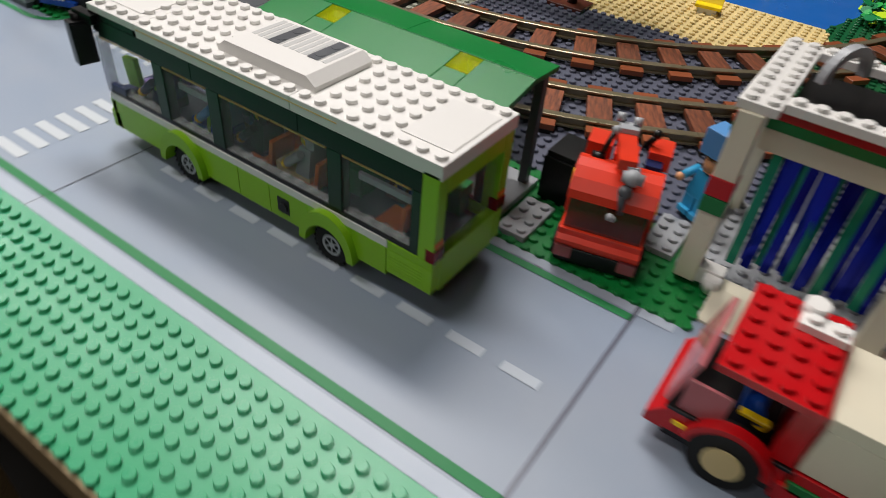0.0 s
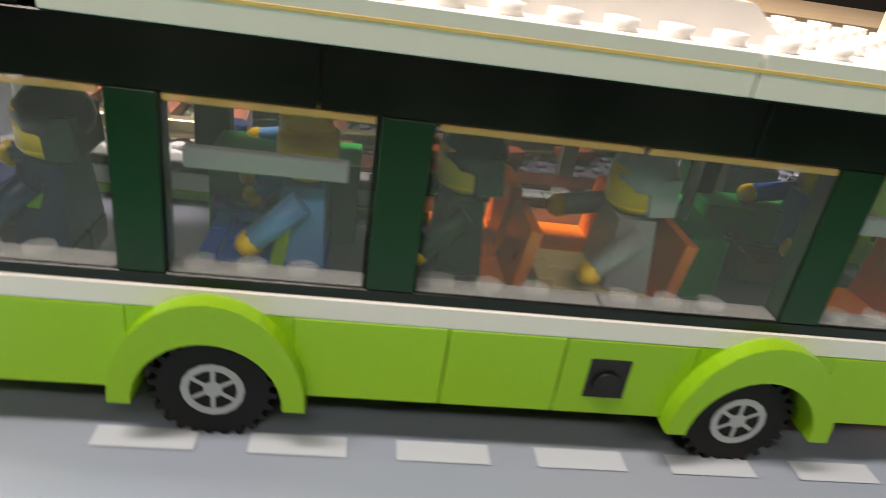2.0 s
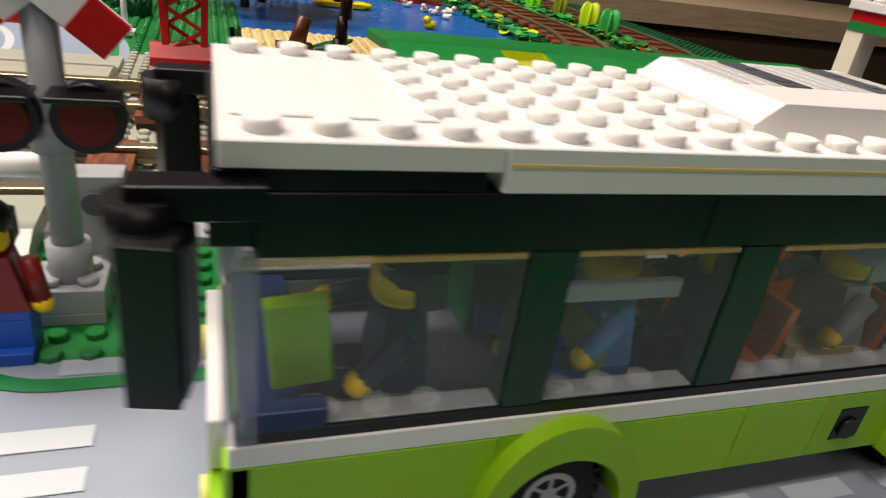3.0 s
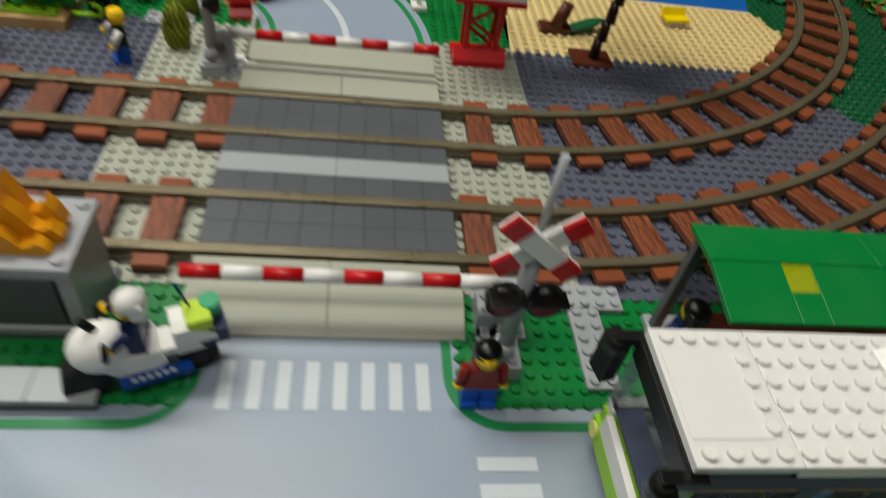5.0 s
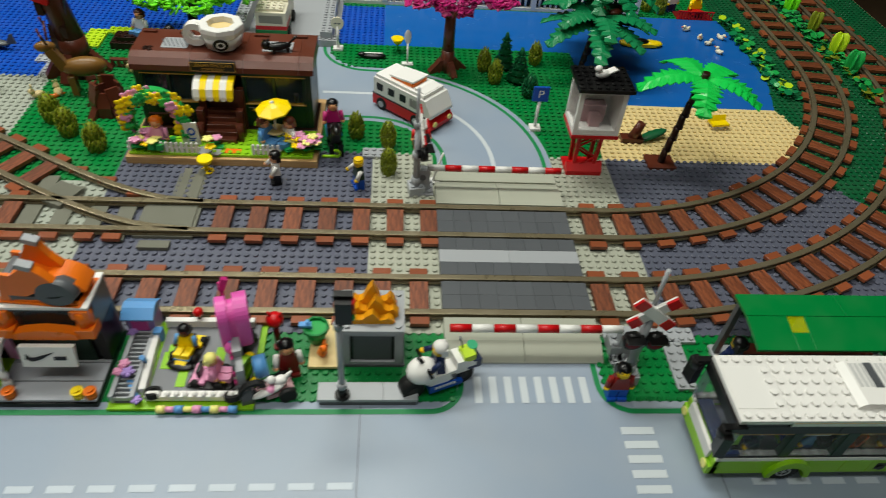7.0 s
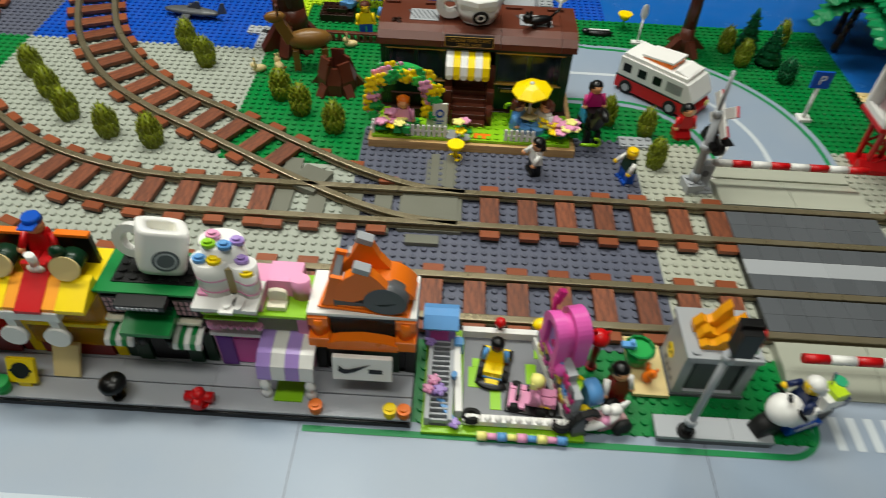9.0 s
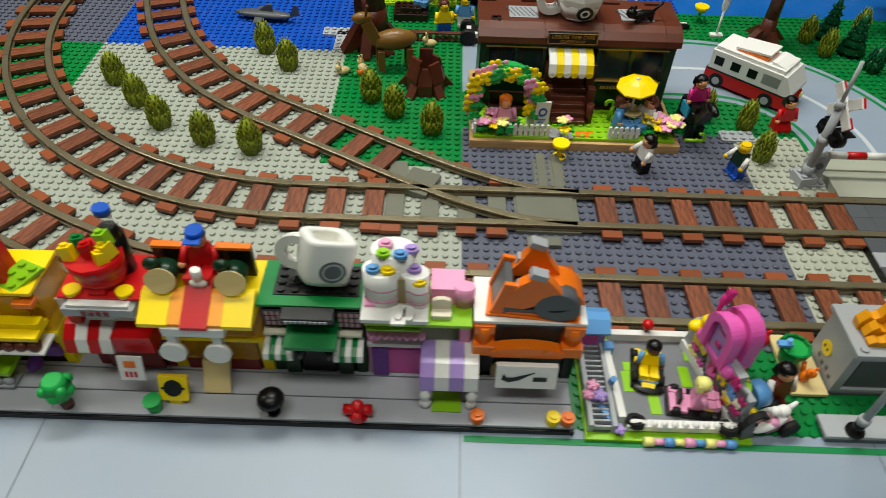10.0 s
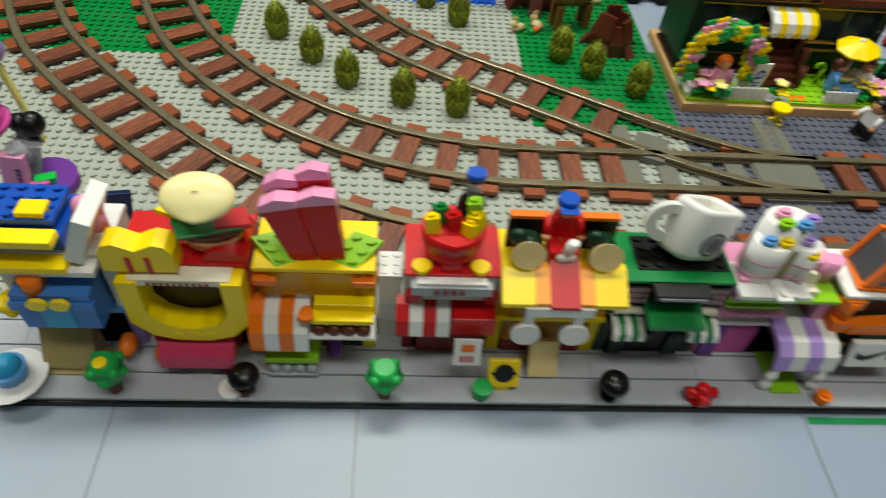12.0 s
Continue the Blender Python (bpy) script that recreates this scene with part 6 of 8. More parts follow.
single("toy_parrot", "red toy parrot on the dark palm", "parrot", ["red", "yellow"], 27.6, 57.0, 34.5, 30, ball(0, 0, 1.2, 0.5, 0.5, 0.6), ball(-0.2, 0, 3.2, 0.42), tile(0.2, -0.2, 0, 1.2, 0.4, 0.5), rod(-0.6, 0, 3.2, 0.14, -0.3, "x", mi=1))


def creeper(label, x, y, length, ang, seed, cols, group):
    """A strip of round leaved plants."""
    rnd = random.Random(seed)
    th = thing("water_plants", label, "plants", x, y, 0, ang, group=group)
    for c in cols:
        ops = []
        for _ in range(int(length * 3.2 / len(cols))):
            px, py, pz = rnd.uniform(0, length), rnd.uniform(-1.5, 1.5), rnd.uniform(0.5, 3.0)
            ops.append(turned(rod(px, py, pz, 0.65 * rnd.uniform(0.7, 1.2), 0.35, n=7), px, py, pz, rnd.uniform(-25, 25), rnd.uniform(-25, 25), 0))
            ops.append(rod(px, py, 0, 0.12, pz, n=5))
        part("leaves", th, c, *ops)


creeper("round leaved green toy plants along the pond's shore", 59.0, 44.5, 14, 92, 1, ("leaf", "palmdark", "leaf", "palmdark", "yellowgreen"), "shore plants")
creeper("round leaved green toy plants along the pond's shore", 58.6, 58.5, 15, 91, 2, ("leaf", "green", "palmdark", "leaf", "yellowgreen"), "shore plants")
creeper("low green toy plants between the two tracks", 73.5, 44, 22, 88, 3, ("leaf", "green", "olive"), "track side plants")
creeper("low green toy plants between the two tracks", 73.6, 66, 26, 90, 5, ("leaf", "pine", "leaf"), "track side plants")

# ---- pond ----
for dx, dy, r in ((49.2, 68.9, 20), (50.8, 65.6, 60), (51.6, 63.4, 200), (54.9, 66.0, 120), (52.5, 60.2, 300)):
    single("toy_duck", "small pale toy duck floating on the pond", "duck", ["cream", "orange"], dx, dy, 0, r, ball(0, 0, 0.9, 0.75, 0.5, 0.4), ball(-0.55, 0, 2.2, 0.34), rod(-0.8, 0, 2.2, 0.12, -0.35, "x", mi=1), ball(0.6, 0, 1.5, 0.3, 0.25, 0.25), group="pond ducks")
raft = thing("toy_raft", "yellow and black toy raft on the pond", "raft", 38.6, 62.0)
part("hull", raft, "yellow", ball(-2.4, 0, 1.2, 1.6, 1.0, 0.5), ball(2.4, 0, 1.2, 1.6, 1.0, 0.5), tile(-2.6, -1.1, 0.4, 5.2, 2.2, 1.4))
part("seat", raft, "black", ball(0, 0, 2.2, 1.4, 0.8, 0.4))
single("toy_chick", "yellow toy bird on the pond", "bird", ["yellow", "orange"], 47.4, 51.0, 0, 30, ball(0, 0, 1.2, 0.9, 0.6, 0.5), ball(-0.7, 0, 2.8, 0.45), rod(-1.0, 0, 2.8, 0.15, -0.4, "x", mi=1))
boat = thing("rowing_boat", "red latticed toy boat with a toy rower", "boat", 52.6, 75.2)
part("lattice_side", boat, "red", *[tile(-3.4 + 0.6 * k, -1.4, 0.6, 0.2, 0.3, 3.0) for k in range(12)], tile(-3.6, -1.4, 0, 7.2, 0.3, 0.6), tile(-3.6, -1.4, 3.6, 7.2, 0.3, 0.6))
part("deck", boat, "darkred", tile(-3.6, -1.1, 0, 7.2, 3.0, 0.6))
doll("toy rower with red hair in the boat", 52.8, 76.2, 0.6, 10, torso="yellow", legs="red", hair="red", sit=True)
doll("toy figure in white standing by the pond", 48.6, 77.5, 0, 20, torso="white", legs="darkblue", hair="brown")
single("sun_chair", "yellow and white toy beach chair on the sand", "beach chair", ["yellow", "white"], 43.6, 35.8, 0, 10, tile(-1.4, -0.7, 1.6, 2.8, 1.4, 0.8), turned(tile(-1.4, 0.4, 2.0, 2.8, 0.5, 2.6), 0, 0.4, 2, -30, 0, 0), tile(-1.0, -0.5, 0, 2.0, 1.0, 1.6, 1))
rock = thing("driftwood", "brown toy driftwood log leaning on the sand", "log", 29.0, 31.6)
part("log", rock, "brown", turned(rod(0, 0, 0, 0.8, 8, r1=0.6), 0, 0, 0, 0, 16, 0), tile(-1.6, -0.8, 0, 3.2, 1.6, 2.0))
part("weed", rock, "pine", turned(ball(3.4, 0.6, 1.4, 2.6, 0.9, 0.35), 3, 0, 1, 0, -12, 20))

fence = thing("pond_fence", "white toy balustrade along the far shore", "fence", -14.7, 74.2)
part("bottom_rail", fence, "white", tile(0, 0, 0, 56, 1.0, 1.6))
part("top_rail", fence, "white", tile(0, 0.1, 8.0, 56, 0.8, 1.2))
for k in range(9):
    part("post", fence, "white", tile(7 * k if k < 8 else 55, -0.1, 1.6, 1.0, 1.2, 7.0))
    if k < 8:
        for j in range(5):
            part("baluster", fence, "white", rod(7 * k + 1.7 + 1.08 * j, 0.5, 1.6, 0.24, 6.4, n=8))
        # black sheet paints the shade seen through the gaps between balusters
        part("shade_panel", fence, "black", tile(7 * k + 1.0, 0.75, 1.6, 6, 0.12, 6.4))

# ---- road side ----
parking = thing("parking_sign", "blue parking sign with a white letter on a white post", "road sign", 15.2, 34.0)
part("foot", parking, "white", tile(-0.8, -0.8, 0, 1.6, 1.6, 1))
part("post", parking, "white", rod(0, 0, 1, 0.25, 11))
part("sign_plate", parking, "blue", tile(-1.15, -0.25, 11.6, 2.3, 0.35, 5.6))
words(parking, "P", 0, -0.3, 14.4, 1.7, "white")
rsign = thing("round_sign", "white round toy road sign on a post", "road sign", -14.6, 56.0)
part("foot", rsign, "white", tile(-0.8, -0.8, 0, 1.6, 1.6, 1))
part("post", rsign, "white", rod(0, 0, 1, 0.22, 9))
part("disc", rsign, "cream", rod(0, -0.1, 11.2, 1.05, 0.3, "y", n=18))
part("disc_mark", rsign, "darkgrey", tile(-0.5, -0.15, 10.9, 0.4, 0.06, 0.6), tile(0.1, -0.15, 10.9, 0.4, 0.06, 0.6))
flower = thing("yellow_flower", "yellow toy flower on the green plate", "flower", -4.8, 55.8)
part("stalk", flower, "leaf", rod(0, 0, 0, 0.2, 4))
part("bloom", flower, "yellow", rod(0, 0, 4, 0.6, 2.2, r1=1.1, n=8))
single("toy_creature", "black and white toy badger on the grass", "animal", ["black", "white"], -8.6, 53.4, 0, 0, ball(0, 0, 1.1, 2.0, 0.8, 0.45), ball(-2.0, 0, 1.5, 0.7, 0.5, 0.4), tile(-1.6, -0.15, 2.1, 3.0, 0.3, 0.3, 1))
single("white_flag", "tall white toy paddle standing by the road", "paddle", "white", -3.2, 51.6, 0, 0, rod(0, 0, 0, 0.16, 9.5), ball(0, 0, 12.0, 0.55, 0.14, 1.2), tile(-0.9, -0.5, 0, 1.8, 1, 0.8))

camper = thing("camper_van", "white and red toy camper van parked on the curved road", "camper van", -2.9, 37.4, 0, -42)
part("lower_body", camper, "red", tile(-5.2, -2.5, 1.2, 10.4, 5.0, 4.0), wedge(5.2, -2.5, 1.2, 0.8, 5.0, 3.2, "+x", 0.5))
part("black_line", camper, "black", tile(-5.2, -2.52, 5.2, 10.4, 5.04, 0.5))
part("upper_body", camper, "white", tile(-5.0, -2.45, 5.7, 9.2, 4.9, 6.2), wedge(4.2, -2.45, 5.7, 1.6, 4.9, 6.0, "+x", 0.2))
part("roof", camper, "white", tile(-4.8, -2.2, 11.9, 9.0, 4.4, 1.2), wedge(2.2, -1.8, 13.1, 1.8, 3.6, 0.9, "+x", 0.2))
part("roof_hatch", camper, "orange", tile(-2.4, -1.6, 13.1, 4.0, 3.2, 1.2))
part("hatch_lid", camper, "white", turned(tile(-2.6, -1.7, 14.3, 4.4, 3.4, 0.7), 0, 0, 14, 0, -6, 0))
for a in (-4.4, -2.2, 0.0):
    part("window", camper, "black", tile(a, -2.5, 7.4, 1.2, 0.1, 2.8))
part("side_window", camper, "smoke", tile(1.9, -2.5, 7.2, 2.2, 0.1, 3.2))
part("windscreen", camper, "smoke", turned(tile(5.0, -2.1, 6.4, 0.15, 4.2, 4.4), 5, 0, 6.4, 0, -16, 0))
for a in (-3.4, 3.2):
    for sy in (-1, 1):
        wheel = part("wheel", camper, "rubber", rod(a, sy * 2.6 - (0.9 if sy > 0 else 0), 2.4, 0.95, 0.9, "y", n=18))
        part("hub", wheel, "lightgrey", rod(a, sy * 2.65, 2.4, 0.5, -0.06 * sy if sy > 0 else -0.06, "y"))
part("front_light", camper, "lightyellow", rod(5.95, -1.6, 3.2, 0.4, 0.2, "x"), rod(5.95, 1.6, 3.2, 0.4, 0.2, "x"))

truck = thing("toy_truck", "white toy truck with red and green bands on the bridge", "truck", -25.6, 61.5)
part("chassis", truck, "black", tile(-2.4, -3, 1.4, 4.8, 10, 1.4))
part("cab", truck, "cream", tile(-2.5, -3.2, 6.0, 5, 4.4, 5.6), block(-2, -2.6, 11.6, 4, 3, 1.0))
part("red_band", truck, "red", tile(-2.55, -3.3, 4.4, 5.1, 4.5, 1.6))
part("green_band", truck, "green", tile(-2.55, -3.4, 2.8, 5.1, 4.6, 1.6))
part("windscreen", truck, "smoke", tile(-1.9, -3.28, 7.2, 3.8, 0.15, 3.2))
part("cargo", truck, "cream", tile(-2.4, 1.4, 2.8, 4.8, 6.2, 9.4))
for a in (-2.8, 1.9):
    for b in (-1.6, 4.6):
        part("wheel", truck, "rubber", rod(a, b, 2.2, 0.9, 0.9, "x", n=16))
for k, (bx0, bw) in enumerate(((-32.0, 2.2), (-17.6, 2.0))):
    wall = thing("bridge_parapet", "grey studded bridge parapet beside the road", "parapet", bx0, 57, group="bridge parapets")
    part("wall_block", wall, "lightgrey", block(0, 0, 0, round(bw), 20, 6.0))
    part("end_block", wall, "lightgrey", block(-1, -0.5, 0, round(bw) + 2, 2, 3.0))

# ---- level crossing gates ----
def barrier(x0, x1, y, z, cols, label, px, flip):
    th = thing("crossing_barrier", label, "level crossing barrier", px, y, 0, group="crossing barriers")
    body = part("gate_post", th, "lightgrey", block(-1.6, -1.4, 0, 3, 3, 1), tile(-0.9, -0.6, 1, 1.8, 1.2, 7.6), tile(-0.7, 0.5, 1, 1.2, 0.6, 5.0))
    part("hinge", th, "darkgrey", rod(0, -0.75, 6.4, 0.4, -0.12, "y"))
    n = len(cols)
    for k, c in enumerate(cols):
        a, b = x0 + (x1 - x0) * k / n - px, x0 + (x1 - x0) * (k + 1) / n - px
        part("bar_segment", th, c, rod(a, 0, z, 0.42, b - a - 0.01, "x", n=12))
    return th


near_bar = barrier(0.3, 17.4, -6.8, 9.0, ("red", "white") * 4, "red and white barrier across the road before the rails", 18.2, 1)
far_bar = barrier(15.8, -1.0, 19.0, 8.8, ("red", "white") * 4, "red and white barrier across the road behind the rails", -1.6, -1)


def crossing_signal(x, y, rz, label, post_h, xz, lz):
    th = thing("crossing_signal", label, "crossing signal", x, y, 0, rz, group="crossing signals")
    part("base", th, "lightgrey", block(-1, -1, 0, 2, 2, 1), block(-1, -1, 1, 2, 2, 2), rod(0, 0, 3, 0.62, 3), rod(0, 0, 6, 0.45, post_h - 6), rod(0, 0, post_h * 0.55, 0.62, 2.2))
    part("antenna", th, "lightgrey", rod(0, 0.2, post_h, 0.2, 13), rod(0, 0.2, post_h, 0.45, 2.0))
    for sx in (-1, 1):
        lamp = part("signal_lamp", th, "black", rod(sx * 1.05, -0.2, lz, 0.95, -0.7, "y", n=18), tile(sx * 1.05 - 0.9, -1.7, lz + 1.6, 1.8, 1.2, 0.4), tile(sx * 1.05 - 0.5, -0.2, lz - 0.7, 1.0, 0.5, 1.4))
        part("lens", lamp, "redclear", rod(sx * 1.05, -0.88, lz, 0.72, -0.1, "y", n=16), label="dark red lens")
    for sg in (-1, 1):
        arm = part("cross_arm", th, "white", turned(tile(-2.45, -0.6 - 0.1 * sg, xz - 1.35, 4.9, 0.4, 2.7), 0, -0.5, xz, 0, 40 * sg, 0))
        for sx in (-1, 1):
            part("red_end", arm, "red", turned(tile(sx * 1.9 - 0.58, -0.68 - 0.1 * sg, xz - 1.36, 1.16, 0.3, 2.72), 0, -0.5, xz, 0, 40 * sg, 0))
    return th


crossing_signal(17.75, -9.9, 0, "grey crossing signal with red lamps and crossed boards", 24, 25, 16)
crossing_signal(-2.4, 18.6, 100, "grey crossing signal seen from behind with crossed boards", 24, 24.5, 16.4)
single("signal_plinth", "grey studded plinth beside the crossing ramp", "plinth", "lightgrey", 16.6, -8.6, 0, 0, block(0, 0, 0, 2, 4, 1), block(0, 1, 1, 1, 2, 3), block(1, 2, 1, 2, 2, 2))

# ---- look-out booth ----
booth = thing("signal_booth", "white toy booth with black roof on red legs", "signal booth", 20.2, 25.0)
part("foot_plate", booth, "red", tile(-2.4, -2.0, 0, 4.8, 3.8, 1), wedge(-2.4, -2.0, 1, 4.8, 1.2, 3, "-y", 0.2))
for sx in (-1, 1):
    for sy in (-1, 1):
        part("leg", booth, "red", turned(tile(sx * 1.3 - 0.25, sy * 1.0 - 0.25, 1, 0.5, 0.5, 14.6), sx * 1.3, sy, 1, -sy * 3, sx * 2, 0))
for k in range(3):
    part("brace", booth, "red", turned(tile(-1.5, -1.35, 4 + 4 * k, 3.0, 0.22, 0.7), 0, -1.2, 4 + 4 * k, 0, 32 if k % 2 else -32, 0), turned(tile(-1.5, 1.1, 4 + 4 * k, 3.0, 0.22, 0.7), 0, 1.2, 4 + 4 * k, 0, -32 if k % 2 else 32, 0))
part("red_deck", booth, "red", tile(-3.1, -2.7, 15.6, 6.2, 5.2, 1.2))
part("floor", booth, "white", tile(-3.0, -2.6, 16.8, 6.0, 5.0, 0.8))
for sx in (-3.0, 2.4):
    for sy in (-2.6, 1.8):
        part("corner_post", booth, "white", tile(sx, sy, 17.6, 0.6, 0.6, 15))
part("window_rail", booth, "white", tile(-2.4, -2.6, 17.6, 4.8, 0.5, 1.2), tile(-2.4, -2.6, 31.4, 4.8, 0.5, 1.2), tile(-3.0, -2.0, 31.4, 0.5, 3.8, 1.2), tile(-3.0, -2.0, 17.6, 0.5, 3.8, 1.2), tile(2.5, -2.0, 17.6, 0.5, 3.8, 15))
part("front_glass", booth, "clear", tile(-2.4, -2.45, 18.8, 4.8, 0.12, 12.6)).visible_shadow = False
part("side_glass", booth, "clear", tile(-2.85, -2.0, 18.8, 0.12, 3.8, 12.6)).visible_shadow = False
part("back_wall", booth, "white", tile(-2.4, 2.0, 17.6, 4.8, 0.4, 15))
part("control_desk", booth, "mauve", tile(-1.6, 0.2, 17.6, 3.2, 1.6, 6), tile(-0.6, -1.0, 17.6, 1.4, 1.2, 4), tile(-1.2, 1.7, 26, 1.0, 0.3, 2))
part("roof", booth, "black", block(-3.5, -3.2, 32.6, 7, 6, 1.2))
single("toy_bird", "white toy bird on the booth's black roof", "bird", "white", 19.9, 24.4, 34.2, 20, ball(0, 0, 1.6, 1.0, 0.6, 0.5), ball(-0.8, 0, 3.6, 0.45), turned(tile(0.3, -0.5, 1.6, 1.6, 1.0, 0.5), 0.5, 0, 1.6, 0, -14, 0))


# ---- cafe ----
cafe = thing("toy_cafe", "brown and dark green toy cafe on a wooden plinth", "toy cafe", -39.1, 22.95, 0, 0)
part("plinth", cafe, "wood", tile(0, 0, 0, 24.0, 15.4, 2.6))
part("lawn", cafe, "lime", block(0.4, 0.5, 2.6, 23, 6, 0.9))
part("floor", cafe, "darkbrown", tile(0.4, 6.6, 2.6, 23.0, 7.2, 1.0))
part("back_wall", cafe, "darkgreen", tile(0.5, 12.8, 3.6, 23.4, 0.8, 23.4))
for a in (0.5, 23.1):
    part("end_wall", cafe, "darkgreen", tile(a, 6.0, 3.6, 0.8, 6.8, 23.4))
for a, b in ((1.3, 9.2), (15.0, 23.1)):
    part("front_wall", cafe, "darkgreen", tile(a, 6.0, 3.6, b - a, 0.7, 9.6))
    part("front_window", cafe, "smoke", tile(a, 6.2, 14.2, b - a, 0.25, 10.2))
    part("gold_line", cafe, "gold", tile(a, 5.95, 13.2, b - a, 0.8, 0.5), tile(a, 5.9, 24.9, b - a, 0.8, 0.5))
    for k in range(3):
        part("mullion", cafe, "darkgreen", tile(a + (b - a) * k / 2 - 0.2 * k, 5.98, 14.0, 0.4, 0.5, 11.0))
part("front_lintel", cafe, "darkgreen", tile(0.5, 5.9, 25.4, 23.4, 0.9, 1.2))
part("rear_glow_panel", cafe, "brown", tile(2.0, 11.8, 4, 20.0, 0.5, 14))
# doorway and steps
part("door", cafe, "redbrown", tile(10.3, 6.1, 3.6, 3.8, 0.4, 15.6))
for k in range(5):
    part("step", cafe, "redbrown", tile(10.2, 1.9 + 0.8 * k, 3.5, 4.0, 0.8, 1.6 + 1.7 * k))
for a in (9.2, 14.2):
    part("door_post", cafe, "brown", tile(a, 3.4, 3.5, 0.9, 1.0, 11), tile(a, 5.2, 3.5, 0.9, 0.9, 17), rod(a + 0.45, 2.6, 3.5, 0.45, 7))
awning(cafe, 9.3, 3.0, 20.2, 5.0, 3.0, 5.4, ("white", "yellow", "white", "yellow", "white", "yellow"))
for k in range(6):
    part("awning_scallop", cafe, ("white", "yellow")[k % 2], rod(9.72 + 0.833 * k, 3.02, 20.2, 0.4, 0.2, "y", n=12))
# roof
roof_prof = [(5.7, 26.6), (5.8, 28.6), (6.5, 30.6), (7.6, 31.6), (13.6, 31.6), (13.8, 26.6)]


def cafe_roof(a, b):
    def op(bm):
        p = [bm.verts.new(v3(a, y, z)) for y, z in roof_prof]
        q = [bm.verts.new(v3(b, y, z)) for y, z in roof_prof]
        n = len(roof_prof)
        fs = [bm.faces.new(p), bm.faces.new(q[::-1])] + [bm.faces.new([p[i], q[i], q[(i + 1) % n], p[(i + 1) % n]]) for i in range(n)]
        bmesh.ops.recalc_face_normals(bm, faces=fs)
    return op


for a, b in ((0.2, 8.7), (8.74, 15.4), (15.44, 22.4), (22.44, 24.3)):
    part("roof_section", cafe, "redbrown", cafe_roof(a, b))
for a in (0.6, 6, 16, 21):
    part("roof_ridge", cafe, "redbrown", tile(a, 12.4, 31.6, 2.0, 0.6, 0.8))
for ang in (40, -40):
    part("roof_cross", cafe, "darkbrown", turned(tile(1.8, 7.9, 31.6, 1.4, 0.5, 0.4), 2.4, 8.1, 32, 0, 0, ang))
for a in (4.2, 17.6):
    win = part("roof_window", cafe, "lightgrey", tile(a, 8.4, 31.6, 3.8, 2.8, 0.25))
    part("roof_grid", win, "darkgrey", *[turned(tile(a + 0.2 + 0.62 * k, 8.6, 31.85, 0.16, 2.4, 0.1), a + 0.3 + 0.62 * k, 9.6, 32.4, 0, 0, 28) for k in range(6)])
sign = part("sign_board", cafe, "black", tile(9.0, 5.3, 27.6, 5.6, 0.5, 3.6))
part("sign_frame", sign, "gold", tile(9.0, 5.25, 27.6, 5.6, 0.08, 0.2), tile(9.0, 5.25, 31.0, 5.6, 0.08, 0.2), tile(9.0, 5.25, 27.6, 0.1, 0.08, 3.6), tile(14.5, 5.25, 27.6, 0.1, 0.08, 3.6))
words(sign, "LEISURE TIME CAFE", 11.02, 6.41, 26.6, 0.56, "gold")
words(sign, "COFFEE SHOP", 11.02, 6.41, 25.3, 0.44, "gold")
low_sign = part("low_sign", cafe, "black", tile(15.6, 5.6, 10.8, 5.0, 0.3, 1.9))
lettering(low_sign, 16.0, 5.55, 11.2, 4.2, 1.0, "gold", 11)
mug = part("roof_mug", cafe, "white", rod(12.6, 9.4, 31.6, 1.7, 1.4, r1=2.3, n=8), rod(12.6, 9.4, 33.0, 2.3, 4.8, r1=2.75, n=8), label="giant white cup with black badge")
part("mug_rim", mug, "white", ring(12.6, 9.4, 37.6, 2.85, 1.75, 3.4, 8, 0.0))
part("mug_drink", mug, "tan", rod(12.6, 9.4, 38.4, 1.75, 0.5, n=8))
part("mug_handle", mug, "white", ring_arch(9.3, 8.7, 1.3, 1.7, 0.8, 36.6, 40, 320))
part("badge", mug, "black", turned(rod(12.9, 6.75, 35.9, 0.95, -0.1, "y", n=20), 12.9, 6.75, 35.9, 10, 0, 8))
part("badge_ring", mug, "white", turned(ring_arch(12.9, 6.6, 0.05, 0.55, 0.35, 35.9, 0, 359), 12.9, 6.75, 35.9, 10, 0, 8))
for ob in cafe.children_recursive:
    if ob.type == "MESH":
        for vert in ob.data.vertices:
            if vert.co.z > 3.5 * PL:
                vert.co.z = 3.5 * PL + (vert.co.z - 3.5 * PL) * 0.87
            if ob.name.split(".")[0] not in ("plinth", "lawn", "floor"):
                vert.co.x = float(np.interp(vert.co.x / S, (0, 9, 14.6, 24.3), (0.4, 8.25, 13.8, 23.4))) * S
                vert.co.y += 1.2 * S * min(1.0, max(0.0, vert.co.y / S - 1.0))
single("toy_cat", "black toy cat on the cafe's roof", "cat", "black", -20.2, 32.6, 28.6, 20, ball(0, 0, 1.4, 1.7, 0.6, 0.5), ball(-1.6, -0.2, 2.6, 0.6), tile(-1.9, -0.4, 3.6, 0.3, 0.3, 1.0), tile(-1.4, -0.4, 3.6, 0.3, 0.3, 1.0), turned(rod(1.4, 0, 1.8, 0.15, 3.6), 1.4, 0, 2, 0, 50, 0), tile(-0.9, -0.5, -0.6, 0.4, 0.4, 1.6), tile(0.9, -0.5, -0.6, 0.4, 0.4, 1.6))
